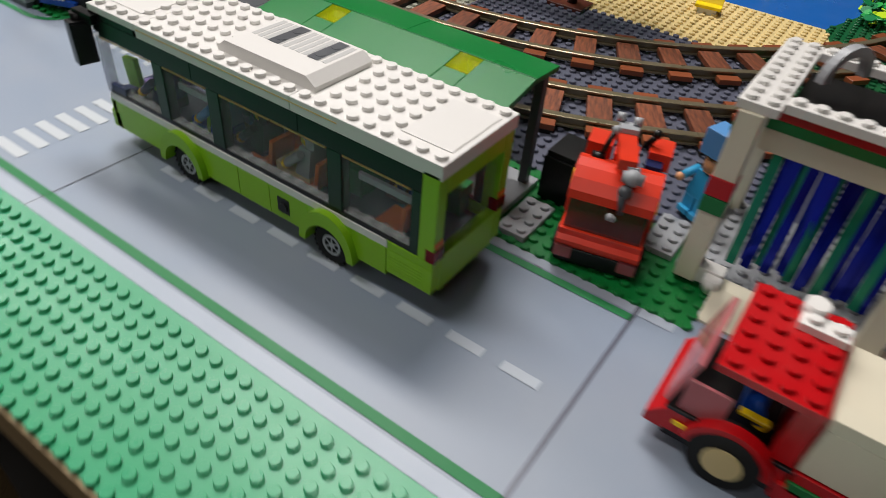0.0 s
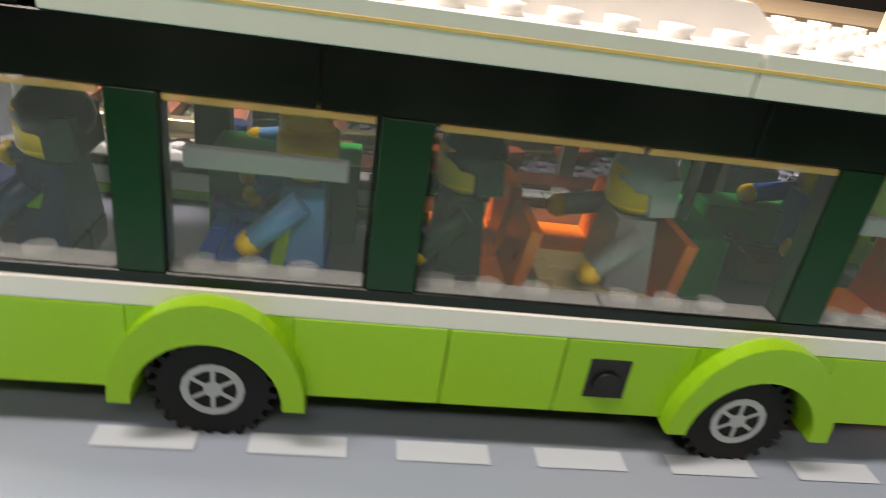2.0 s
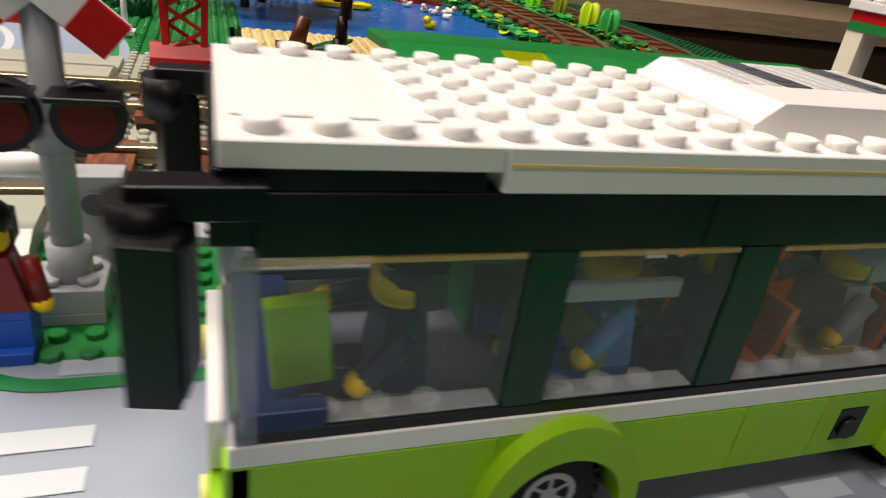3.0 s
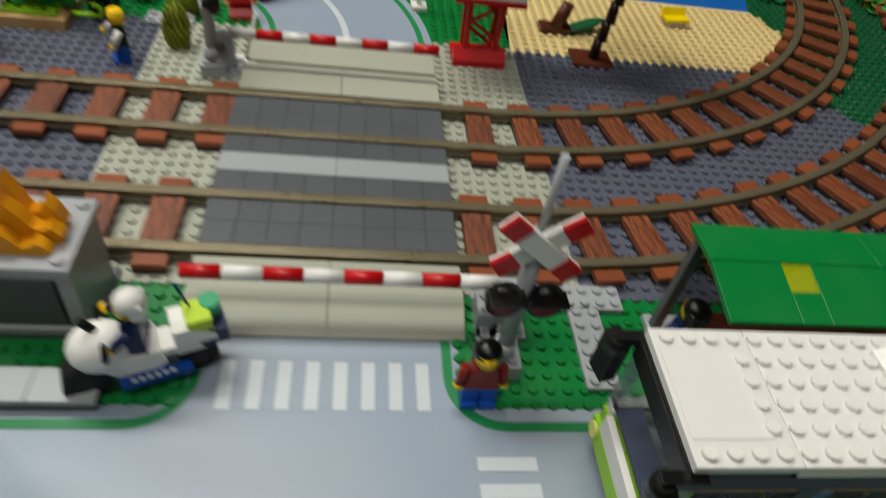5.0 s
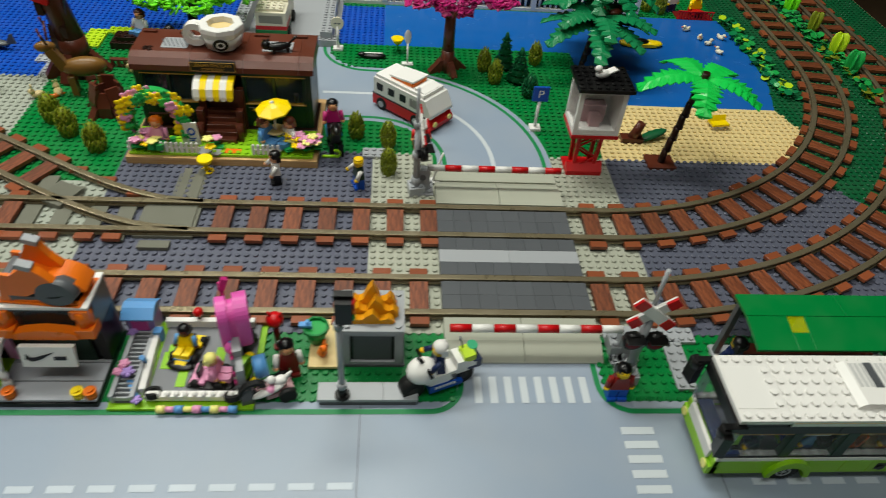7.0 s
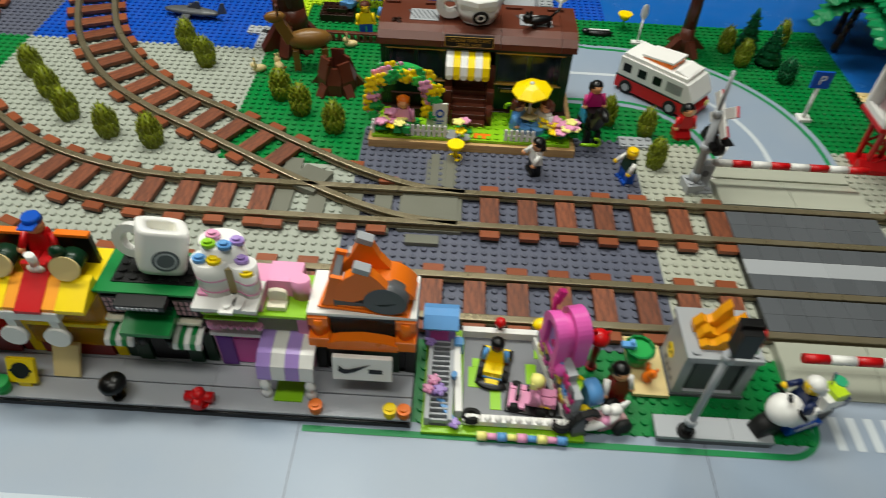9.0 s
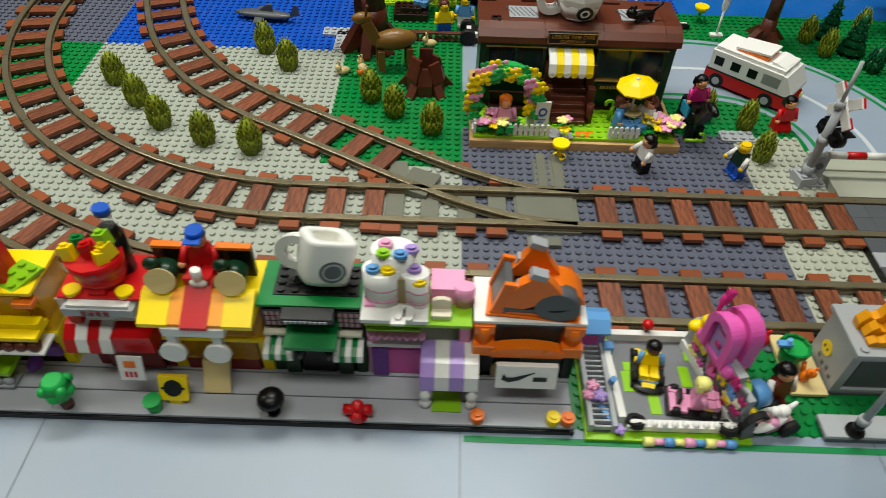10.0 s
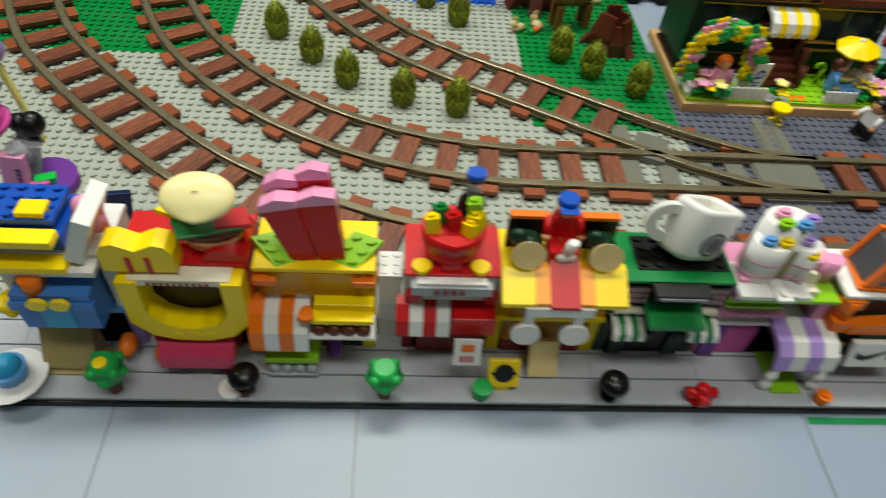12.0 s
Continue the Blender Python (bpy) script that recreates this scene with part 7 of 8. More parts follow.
# flower arch
rnd = random.Random(12)
arch = thing("flower_arch", "flower covered toy arch with yellow and pink blossoms", "flower arch", -35.3, 25.9, 3.5, 0)
for sx in (-3.6, 2.9):
    part("arch_foot", arch, "white", tile(sx - 0.1, -0.2, 0, 0.9, 1.4, 2.6))
part("hoop", arch, "leaf", ring_arch(0, 0.1, 1.0, 3.7, 2.9, 9.6, 0, 180), tile(-3.7, 0.1, 2.6, 0.8, 1.0, 7.0), tile(2.9, 0.1, 2.6, 0.8, 1.0, 7.0))
for k in range(78):
    t = -0.6 + 4.4 * k / 77
    a = min(max(t, 0.0), math.pi)
    rr = 3.3 + rnd.uniform(-0.45, 0.75)
    fx, fz = rr * math.cos(a), 9.6 + rr * 2.4 * math.sin(a) + (min(t, 0) + min(math.pi - t, 0)) * 9
    fy = rnd.uniform(-0.7, 0.7)
    col = ("yellow", "leaf", "yellow", "brightgreen", "pink", "leaf")[k % 6]
    size = 1.3 if col in ("yellow", "pink") else 1.1
    part("blossom" if size > 1.2 else "leaf_tuft", arch, col, turned(rod(fx, fy, fz, 0.34 * size, -0.4, "y", n=7), fx, fy, fz, -20, 0, 0), *[ball(fx + 0.42 * size * math.cos(u), fy - 0.25, fz + 1.05 * size * math.sin(u), 0.28 * size, 0.16, 0.28 * size, 6) for u in (0, 1.26, 2.5, 3.8, 5)])


def flower_bed(x, y, n, w, seed, label):
    r = random.Random(seed)
    th = thing("flower_bed", label, "flower bed", x, y, 3.5, group="flower beds")
    part("greenery", th, "leaf", *[turned(tile(r.uniform(0, w), r.uniform(0, 1.4), r.uniform(0, 1.6), 0.9, 0.7, 0.5), w / 2, 0.7, 1, r.uniform(-15, 15), 0, r.uniform(0, 40)) for _ in range(n)])
    for k in range(n):
        px, py, pz = r.uniform(0.2, w), r.uniform(-0.3, 1.8), r.uniform(2.0, 5.0)
        part("blossom", th, ("yellow", "pink", "lightyellow", "pink")[k % 4], rod(px, py, pz, 0.34, 0.6, n=8), *[ball(px + 0.46 * math.cos(t), py + 0.46 * math.sin(t), pz + 0.3, 0.32, 0.32, 0.15, 6) for t in (0, 1.26, 2.5, 3.8, 5)])


flower_bed(-38.4, 23.7, 14, 4.6, 3, "pink and yellow toy flowers in front of the cafe")
flower_bed(-19.6, 24.0, 24, 4.4, 5, "pink and yellow toy flowers beside the cafe tables")
flower_bed(-29.2, 23.7, 3, 2.6, 8, "pale toy flowers and stones by the cafe steps")


def picket(x, y, n, label, rz=0):
    th = thing("picket_fence", label, "fence", x, y, 3.5, rz, group="picket fences")
    for k in range(n):
        part("picket", th, "white", tile(0.62 * k, 0, 0, 0.42, 0.3, 3.2), rod(0.62 * k + 0.21, 0.0, 3.2, 0.21, 0.3, "y", n=8))
    part("rail", th, "white", tile(0, 0.3, 1.0, 0.62 * n, 0.2, 0.6))


picket(-34.8, 23.6, 8, "small white toy picket fence on the lawn")
picket(-23.4, 23.6, 6, "small white toy picket fence on the lawn")
picket(-38.4, 23.7, 7, "small white toy picket fence on the plinth's side", 90)
part("stone", cafe, "lightgrey", rod(9.6, 1.2, 3.5, 0.9, 0.5), rod(11.2, 0.9, 3.5, 0.7, 0.4))
part("orange_mat", cafe, "orange", tile(12.2, 0.8, 3.5, 2.0, 1.0, 0.25))
board = thing("menu_board", "white toy menu board with a blue badge on the lawn", "menu board", -31.0, 25.4, 3.5, 4)
board.scale = (1.0, 1.0, 1.25)
part("panel", board, "white", turned(tile(-0.8, -0.1, 0.2, 1.7, 0.25, 7.4), 0, 0, 0, 10, 0, 0))
part("badge", board, "blue", turned(ring_arch(0.05, -0.14, 0.05, 0.5, 0.3, 4.8, 0, 359), 0, 0, 0, 10, 0, 0), turned(tile(-0.4, -0.14, 2.4, 0.9, 0.04, 0.3), 0, 0, 0, 10, 0, 0), turned(tile(-0.4, -0.14, 1.7, 0.7, 0.04, 0.3), 0, 0, 0, 10, 0, 0))
umb = thing("table_umbrella", "yellow toy parasol over a cafe table", "parasol", -20.6, 26.6, 3.5)
part("pole", umb, "white", rod(0, 0, 0, 0.15, 13.4))
canopy = part("canopy", umb, "yellow", turned(rod(0, 0, 12.4, 2.3, 0.5, n=8), 0, 0, 12.6, 4, -6, 0), turned(rod(0, 0, 12.9, 2.3, 1.5, r1=1.1, n=8), 0, 0, 12.6, 4, -6, 0), turned(rod(0, 0, 14.4, 1.1, 0.7, r1=0.3, n=8), 0, 0, 12.6, 4, -6, 0))
for face in canopy.data.polygons:
    face.use_smooth = False
part("cap", umb, "white", turned(ball(0, 0, 15.0, 0.28), 0, 0, 12.6, 4, -6, 0))
part("table", umb, "tan", rod(0, 0, 4.6, 1.3, 0.5, n=16))
for k, (dx, dy, tor, hr, rz) in enumerate(((-21.9, 26.0, "medblue", "brown", 60), (-18.8, 26.0, "white", "brown", -50))):
    doll("small toy guest seated at the cafe table", dx, dy, 3.5, rz, torso=tor, legs="medblue", head="flesh", hair=hr, sit=True, name="cafe_guest", group="cafe guests")
doll("toy girl with orange hair under the flower arch", -35.2, 25.2, 3.5, 0, torso="pink", legs="leaf", head="flesh", hair="orange", sit=True)
part("vine", cafe, "lime", turned(rod(16.4, 4.6, 3.5, 0.25, 5), 16.4, 4.6, 3.5, 0, 8, 0), ring_arch(16.2, 4.5, 0.3, 0.6, 0.3, 8.5, -20, 200), turned(rod(24.6, 1.0, 3.2, 0.2, 1.8, "x"), 24.6, 1, 3, 0, 0, 0), ring_arch(26.4, 0.9, 0.3, 0.6, 0.35, 4.2, -150, 120))
part("bench", cafe, "darkbrown", tile(2.2, 4.4, 3.5, 5.6, 1.2, 3.0), tile(2.2, 5.2, 6.5, 5.6, 0.4, 4.0))
for a in (2.2, 21.2):
    part("lamp", cafe, "black", rod(a, 5.6, 16, 0.3, 3))

# figures in the middle of the layout
horse = single("toy_horse", "black toy horse with blue blanket beside the cafe", "horse", ["black", "azure"], -13.2, 27.4, 0, -80, *[tile(a, b, 0, 0.8, 0.7, 5.0) for a in (-1.9, 1.2) for b in (-0.9, 0.3)], ball(0, 0, 7.0, 2.4, 1.0, 1.1), turned(tile(1.3, -0.55, 7, 1.2, 1.1, 8), 1.8, 0, 8, 0, 30, 0), ball(3.6, 0, 13.8, 1.3, 0.55, 0.6), tile(-1.0, -1.06, 6.4, 1.8, 2.12, 3.6, 1), turned(rod(-2.2, 0, 9, 0.4, -7, r1=0.2), -2.2, 0, 9, 0, 14, 0))
doll("toy rider in magenta with black helmet on the horse", -13.2, 27.4, 8.4, 10, torso="magenta", legs="black", head="flesh", hair="black", sit=True)
doll("toy figure in white and black walking by the rails", -19.9, 20.0, 0, -75, torso="white", legs="black", head="flesh", hair="black", pose_arm=-50)
doll("toy figure in green and blue by the crossing", -9.6, 19.5, 0, -70, torso="darkgreen", legs="blue", hair=None, arms="white", pose_arm=-50)
doll("toy woman with long black hair in a red dress", -1.6, 28.5, 0, 10, torso="red", legs="red", head="flesh", hair="black", skirt=True)
chick = thing("yellow_flower", "yellow toy flower on a dark plate by the rails", "flower", -28.9, 21.7)
part("stalk", chick, "yellow", rod(0, 0, 0.4, 0.3, 3.4), rod(0, 0, 0, 0.8, 0.5))
part("bloom", chick, "yellow", rod(0, 0, 3.8, 0.9, 1.4, r1=1.0, n=10))
single("grey_plate", "small light grey plate by the road's start", "plate", "lightgrey", -9.4, 25.4, 0, 0, block(0, 0, 0, 4, 2, 1))
single("step_sign", "white leaning toy paddle beside the gate", "paddle", "white", -0.2, 20.8, 0, 0, turned(rod(0, 0, 0.6, 0.14, 11), 0, 0, 0, 0, 14, 0), tile(-0.9, -0.6, 0, 1.8, 1.2, 0.6))

# animals and the wood
M["deerbrown"] = plastic("deer_brown", "7A5626")
deer = single("toy_deer", "brown toy deer with antlers on the green plate", "deer", ["deerbrown", "tan", "brown"], -48.8, 40.0, 0, 195, *[tile(a, b, 0, 0.7, 0.6, 6.0) for a in (-1.8, 1.2) for b in (-0.9, 0.3)], ball(0, 0, 8.0, 2.4, 1.1, 1.1), turned(tile(1.3, -0.5, 8, 1.1, 1.0, 6.5), 1.8, 0, 8, 0, 25, 0), ball(3.2, 0, 14.6, 1.1, 0.6, 0.6), *[turned(rod(2.9, s * 0.5, 15.8, 0.14, 5, mi=2), 2.9, s * 0.5, 15.8, -s * 38, 0, 0) for s in (-1, 1)], *[turned(rod(2.9, s * 1.6, 18.4, 0.12, 3, mi=2), 2.9, s * 1.6, 18.4, s * 10, 10, 0) for s in (-1, 1)])
deer.scale = (1.25, 1.25, 1.25)
for k, (dx, dy, r) in enumerate(((-55.4, 38.0, 30), (-53.0, 38.9, -60), (-44.4, 45.9, 10))):
    single("toy_rabbit", "small tan toy rabbit on the grass", "rabbit", "tan", dx, dy, 0, r, ball(0, 0, 1.2, 0.95, 0.6, 0.5), ball(-0.7, 0, 2.6, 0.45), tile(-0.7, -0.3, 3.4, 0.25, 0.2, 1.6), tile(-0.7, 0.1, 3.4, 0.25, 0.2, 1.6), group="toy rabbits")
single("toy_carrot", "orange toy carrot lying on the grass", "carrot", ["orange", "leaf"], -53.6, 37.6, 0, 40, turned(rod(0, 0, 0.8, 0.4, 2.0, "x", r1=0.1), 0, 0, 0, 0, 0, 0), rod(0, 0, 0.8, 0.3, -0.6, "x", mi=1))
shark = single("toy_shark", "dark grey toy shark on the blue sea plate", "shark", ["darkgrey", "lightgrey"], -68.6, 51.9, 1.2, -8, ball(0, 0, 1.2, 4.4, 1.1, 0.55), ball(-0.4, 0, 0.7, 4.0, 0.9, 0.3, mi=1), wedge(-0.8, -0.15, 2.2, 2.2, 0.3, 2.8, "-x", 0.05), turned(wedge(3.8, -0.12, 1.2, 1.6, 0.25, 3.8, "-x", 0.05), 4, 0, 1.2, 0, -10, 0), turned(tile(-1.2, -2.6, 0.8, 1.2, 5.2, 0.3), 0, 0, 0, 0, 0, 10))
part("white_corner", thing("jetty", "white toy jetty corner at the sea's edge", "jetty", -57.6, 43.6), "lightgrey", block(0, 0, 0, 2, 5, 1), block(-2, 4, 0, 4, 2, 1))
quad = thing("quad_bike", "white and blue toy quad bike behind the cafe", "quad bike", -37.2, 48.2)
part("body", quad, "white", tile(-2.2, -1.2, 2.2, 4.4, 2.4, 1.6), wedge(1.0, -0.9, 3.8, 1.6, 1.8, 2.2, "+x", 0.2))
for a in (-2.0, 2.0):
    for b in (-1.9, 1.1):
        part("wheel", quad, "rubber", rod(a, b, 2.6, 1.1, 0.9, "y", n=18))
part("seat", quad, "black", tile(-1.6, -0.6, 3.8, 2.4, 1.2, 1.0))
doll("toy figure in yellow and blue by the sea wall", -42.6, 48.6, 2, 10, torso="yellow", legs="blue", hair="brown")
doll("toy figure in blue and white by the sea wall", -39.7, 50.6, 2, -10, torso="medblue", legs="white", hair="black")
wallg = thing("sea_wall", "reddish latticed toy wall behind the wood", "wall", -48.3, 47.2)
part("lattice", wallg, "redbrown", *[tile(0.9 * k, 0, 0, 0.5, 0.6, 2.6) for k in range(12)], tile(0, 0, 2.6, 10.8, 0.7, 0.7), tile(0, 0, -0.1, 10.8, 0.7, 0.6))
nest = thing("rock_nest", "dark brown toy rock with a seated toy diver", "rock", -48.0, 54.2)
part("rock", nest, "darkbrown", block(-2, -1.6, 0, 5, 4, 3), block(-1, -1.2, 3, 3, 2, 2))
part("yellow_shore", nest, "yellowgreen", block(-7, -1.4, 0, 3, 6, 1), block(-4, 3.6, 0, 13, 2, 1), block(7, -0.4, 0, 3, 4, 1))
doll("toy diver in blue seated on the brown rock", -45.6, 55.8, 3, -20, torso="white", legs="medblue", head="flesh", hair="brown", sit=True)


# ---- kart track ----
kart = thing("kart_track", "colourful toy kart track with white barriers and pink arch", "kart track", -30.4, -13.7, 0)
part("base", kart, "lime", tile(0, 0, 0, 12.8, 10.2, 0.9))
part("surface", kart, "kartgrey", tile(3.2, 1.0, 0.9, 9.0, 9.0, 0.5))
for k, (a, b, c, d) in enumerate(((3.6, 4.2, 1.0, 2.0), (3.9, 6.2, 1.4, 0.9), (8.4, 4.8, 0.9, 2.0), (9.2, 7.4, 1.8, 0.9), (5.4, 2.2, 0.9, 2.0), (9.6, 2.4, 1.0, 1.2))):
    part("lime_patch", kart, "lime", tile(a, b, 1.4, c, d, 0.15))
part("front_barrier", kart, "white", tile(3.2, 0.7, 1.4, 9.0, 0.7, 1.6), *[ball(3.6 + 0.8 * k, 1.0, 3.0, 0.32, n=7) for k in range(11)])
part("back_barrier", kart, "white", tile(3.0, 9.3, 0.9, 8.6, 0.6, 2.6))
part("side_barrier", kart, "white", turned(tile(2.4, 1.4, 0.9, 0.6, 7.4, 2.6), 2.7, 5, 1, 0, 0, 3))
for k in range(9):
    part("front_stud", kart, ("lightyellow", "pink", "medblue")[k % 3], rod(4.4 + 0.78 * k, -0.1, 1.2, 0.26 if k % 2 else 0.36, 0.74, "x", n=10))
part("stairs_side", kart, "lightgrey", tile(0.2, 0.6, 0.9, 0.4, 8.0, 2.6), tile(2.0, 0.6, 0.9, 0.4, 8.0, 2.6))
for k in range(16):
    part("stair_slat", kart, "lightgrey", tile(0.6, 0.7 + 0.5 * k, 1.4, 1.4, 0.2, 1.2))
part("stairs_bed", kart, "darkgrey", tile(0.6, 0.6, 0.9, 1.4, 8.0, 0.3))
kiosk = part("kiosk", kart, "lavender", tile(-0.2, 8.4, 0.9, 2.6, 2.0, 6.6))
part("kiosk_roof", kiosk, "medblue", wedge(-0.4, 7.9, 7.6, 3.0, 1.4, 2.0, "-y", 0.2), wedge(-0.4, 9.3, 7.6, 3.0, 1.4, 2.0, "+y", 0.2))
part("kiosk_window", kiosk, "darkpink", tile(0.2, 8.3, 3.0, 1.6, 0.15, 3.0), tile(0.0, 8.25, 6.4, 2.2, 0.2, 0.8))
part("blue_rail", kart, "medblue", turned(tile(2.1, 0.4, 1.2, 0.5, 2.6, 1.2), 2.2, 1, 1, 0, 0, 30))
part("blue_post", kart, "medblue", tile(2.3, 7.6, 0.9, 0.8, 0.8, 3.4))
part("blue_rod", kart, "medblue", turned(rod(2.4, 4.6, 3.2, 0.25, 3.0), 2.4, 4.6, 3, 20, 0, 0))
part("lilac_post", kart, "lavender", rod(0.9, 3.2, 0.9, 0.3, 3.0))
for a, b, z, r, c in ((1.3, 3.1, 4.2, 0.5, "lavender"), (0.8, 3.9, 4.6, 0.45, "pink"), (2.6, 0.6, 2.4, 0.4, "lavender"), (0.3, 8.0, 3.4, 0.42, "lavender"), (0.4, 3.2, 4.0, 0.42, "pink")):
    part("blossom", kart, c, rod(a, b, z - 0.5, r * 0.6, 1.0, n=8), *[ball(a + r * 0.8 * math.cos(u), b + r * 0.8 * math.sin(u), z, r * 0.5, r * 0.5, r * 0.4, 6) for u in (0, 1.26, 2.5, 3.8, 5)])
for a, b, z in ((3.9, 1.9, 1.4), (11.4, 8.2, 1.4), (11.2, 7.4, 3.0), (10.9, 1.6, 1.4)):
    part("tyre", kart, "rubber", turned(ring_arch(a, b, 0.5, 0.75, 0.4, z + 2.0, 0, 359), a, b, z, 70 if z < 2 else 20, 0, 0))
wallk = part("patterned_wall", kart, "lightgrey", tile(11.5, 1.4, 0.9, 0.7, 8.2, 9.4), tile(11.45, 3.0, 10.3, 0.8, 6.0, 2.0), label="pale wall covered in pastel flower pieces")
part("wall_end", wallk, "darkgrey", wedge(11.5, 0.4, 0.9, 1.1, 1.0, 5.0, "-y", 0.3))
part("wall_edge", wallk, "white", tile(11.2, 1.2, 0.9, 0.3, 8.4, 2.4))
wall_rnd = random.Random(17)
WALL_COL = ("yellow", "darkpink", "lightyellow", "medblue", "pink", "cream", "magenta", "lightyellow", "darkgrey")
for k in range(30):
    wy, wz = 1.9 + 1.25 * (k % 6) + wall_rnd.uniform(-0.25, 0.25), 3.9 + 1.75 * (k // 6) + wall_rnd.uniform(-0.3, 0.3)
    wr = wall_rnd.uniform(0.3, 0.5)
    if wall_rnd.random() < 0.55:
        part("wall_flower", wallk, WALL_COL[wall_rnd.randrange(9)], rod(11.5, wy, wz, wr * 0.7, -0.28, "x", n=7), *[ball(11.36, wy + wr * math.cos(u), wz + 2.5 * wr * math.sin(u), 0.13, wr * 0.5, wr * 0.5, 6) for u in (0.3, 1.56, 2.8, 4.1, 5.3)])
    else:
        part("wall_badge", wallk, WALL_COL[wall_rnd.randrange(9)], turned(tile(11.28, wy - wr, wz - 1.0, 0.22, 2 * wr, 1.9), 11.4, wy, wz, wall_rnd.uniform(-25, 25), 0, 0))


def arch_outline(r, a=0.0):
    return [(12 - r, 10.6)] + arc_pts(12, 17.0, r, 180, 0, 14, r * 2.4) + [(12 + r, 10.6)]


def arch_piece(r, near, far):
    """A round-topped slab standing across the wall, from near to far in x."""
    return turned(extruded(arch_outline(r), 18 - far, far - near), 12, 6, 8, 0, 0, 90)


def arch_frame(ro, ri, near, far):
    d = far - near
    return (turned(ring_arch(12, 18 - far, d, ro, ri, 17.0, 0, 180), 12, 6, 8, 0, 0, 90),
            turned(tile(12 - ro, 18 - far, 10.4, ro - ri, d, 6.7), 12, 6, 8, 0, 0, 90),
            turned(tile(12 + ri, 18 - far, 10.4, ro - ri, d, 6.7), 12, 6, 8, 0, 0, 90))


arch = part("pink_arch", kart, "darkpink", arch_piece(1.3, 11.3, 13.0), label="round topped pink arch")
part("arch_rim", arch, "darkpink", *arch_frame(1.65, 0.95, 10.7, 11.6))
part("arch_back", arch, "darkpink", *arch_frame(1.8, 1.1, 12.2, 13.4))
part("arch_foot", arch, "darkpink", ball(11.4, 4.2, 10.6, 0.65), ball(11.4, 7.8, 10.6, 0.65), tile(11.0, 4.3, 9.6, 2.2, 3.4, 1.2))
part("arch_window", arch, "lavender", turned(extruded(arch_outline(0.85), 6.7, 0.12), 12, 6, 8, 0, 0, 90))
part("arch_badge", arch, "magenta", ball(11.1, 5.9, 13.6, 0.16, 0.36, 0.32), tile(11.14, 5.4, 16.4, 0.12, 1.2, 0.6))
part("lollipop", kart, "magenta", rod(11.4, 7.6, 14, 0.2, 9), turned(tile(11.1, 7.3, 21, 0.6, 0.5, 3.4), 11.4, 7.6, 21, 0, 20, 0))
part("yellow_bloom", kart, "yellow", ball(11.2, 8.6, 11.0, 0.8, 0.6, 0.5), ball(11.6, 8.2, 13.4, 0.55))
part("blue_drum", kart, "medblue", turned(rod(12.6, 2.9, 6.4, 1.1, 1.2, "x"), 12.6, 2.9, 6.4, 0, 0, 20), label="blue and lime drum")
part("lime_ring", kart, "lime", turned(ring_arch(12.0, 2.5, 0.6, 1.2, 0.6, 7.0, 0, 359), 12, 2.7, 7, 0, 0, 70))
part("gold_knob", kart, "yellow", ball(12.2, 3.7, 7.6, 0.55), ball(11.2, 2.9, 5.2, 0.5), ball(12.8, 2.0, 4.4, 0.45))


for ob in kart.children:
    if ob.name.split(".")[0] in ("patterned_wall", "pink_arch", "lollipop", "yellow_bloom"):
        ob.matrix_local = pose(12 * S, 1.4 * S, 0) @ pose(0, 0, 0, 0, 0, 15) @ pose(-12 * S, -1.4 * S, 0)


def racer(x, y, rz, col, second, label):
    th = thing("toy_kart", label, "kart", x, y, 1.5, rz, group="toy karts")
    th.scale = (0.85, 0.85, 0.85)
    part("body", th, col, tile(-0.7, -2.0, 0.5, 1.4, 4.0, 0.9), wedge(-0.6, -2.6, 0.5, 1.2, 1.4, 1.6, "-y", 0.2), tile(-1.3, 0.4, 0.6, 0.6, 1.6, 1.0), tile(0.7, 0.4, 0.6, 0.6, 1.6, 1.0))
    part("bumper", th, "black", tile(-1.6, -2.3, 0.0, 3.2, 4.6, 0.5), ball(0, -2.2, 0.6, 1.5, 0.7, 0.25))
    part("nose", th, second, tile(-0.9, -1.9, 1.4, 1.8, 0.8, 0.5))
    for sx in (-1.5, 1.0):
        for sy in (-1.2, 1.4):
            part("wheel", th, "rubber", rod(sx, sy, 0.9, 0.5, 0.5, "x", n=12))
    part("driver_seat", th, "black", tile(-0.6, 1.0, 1.4, 1.2, 0.4, 2.6))


racer(-24.6, -7.4, -10, "yellow", "medblue", "yellow and blue toy kart on the track")
racer(-21.8, -10.5, 82, "pink", "yellow", "pink and yellow toy kart on the track")
doll("toy kart driver in yellow and blue", -24.6, -7.2, 1.6, -10, torso="yellow", legs="yellow", head="brown", hair="black", arms="medblue", sit=True).scale = (0.8, 0.8, 0.8)
doll("toy kart driver in pink with blonde hair", -21.4, -10.5, 1.6, 82, torso="pink", legs="pink", head="flesh", hair="lightyellow", sit=True).scale = (0.8, 0.8, 0.8)
single("red_knob_post", "small red topped post behind the kart track", "post", ["olddark", "red"], -24.2, -3.9, 0, 0, rod(0, 0, 0, 0.2, 5), ball(0, 0, 5.6, 0.5, mi=1))

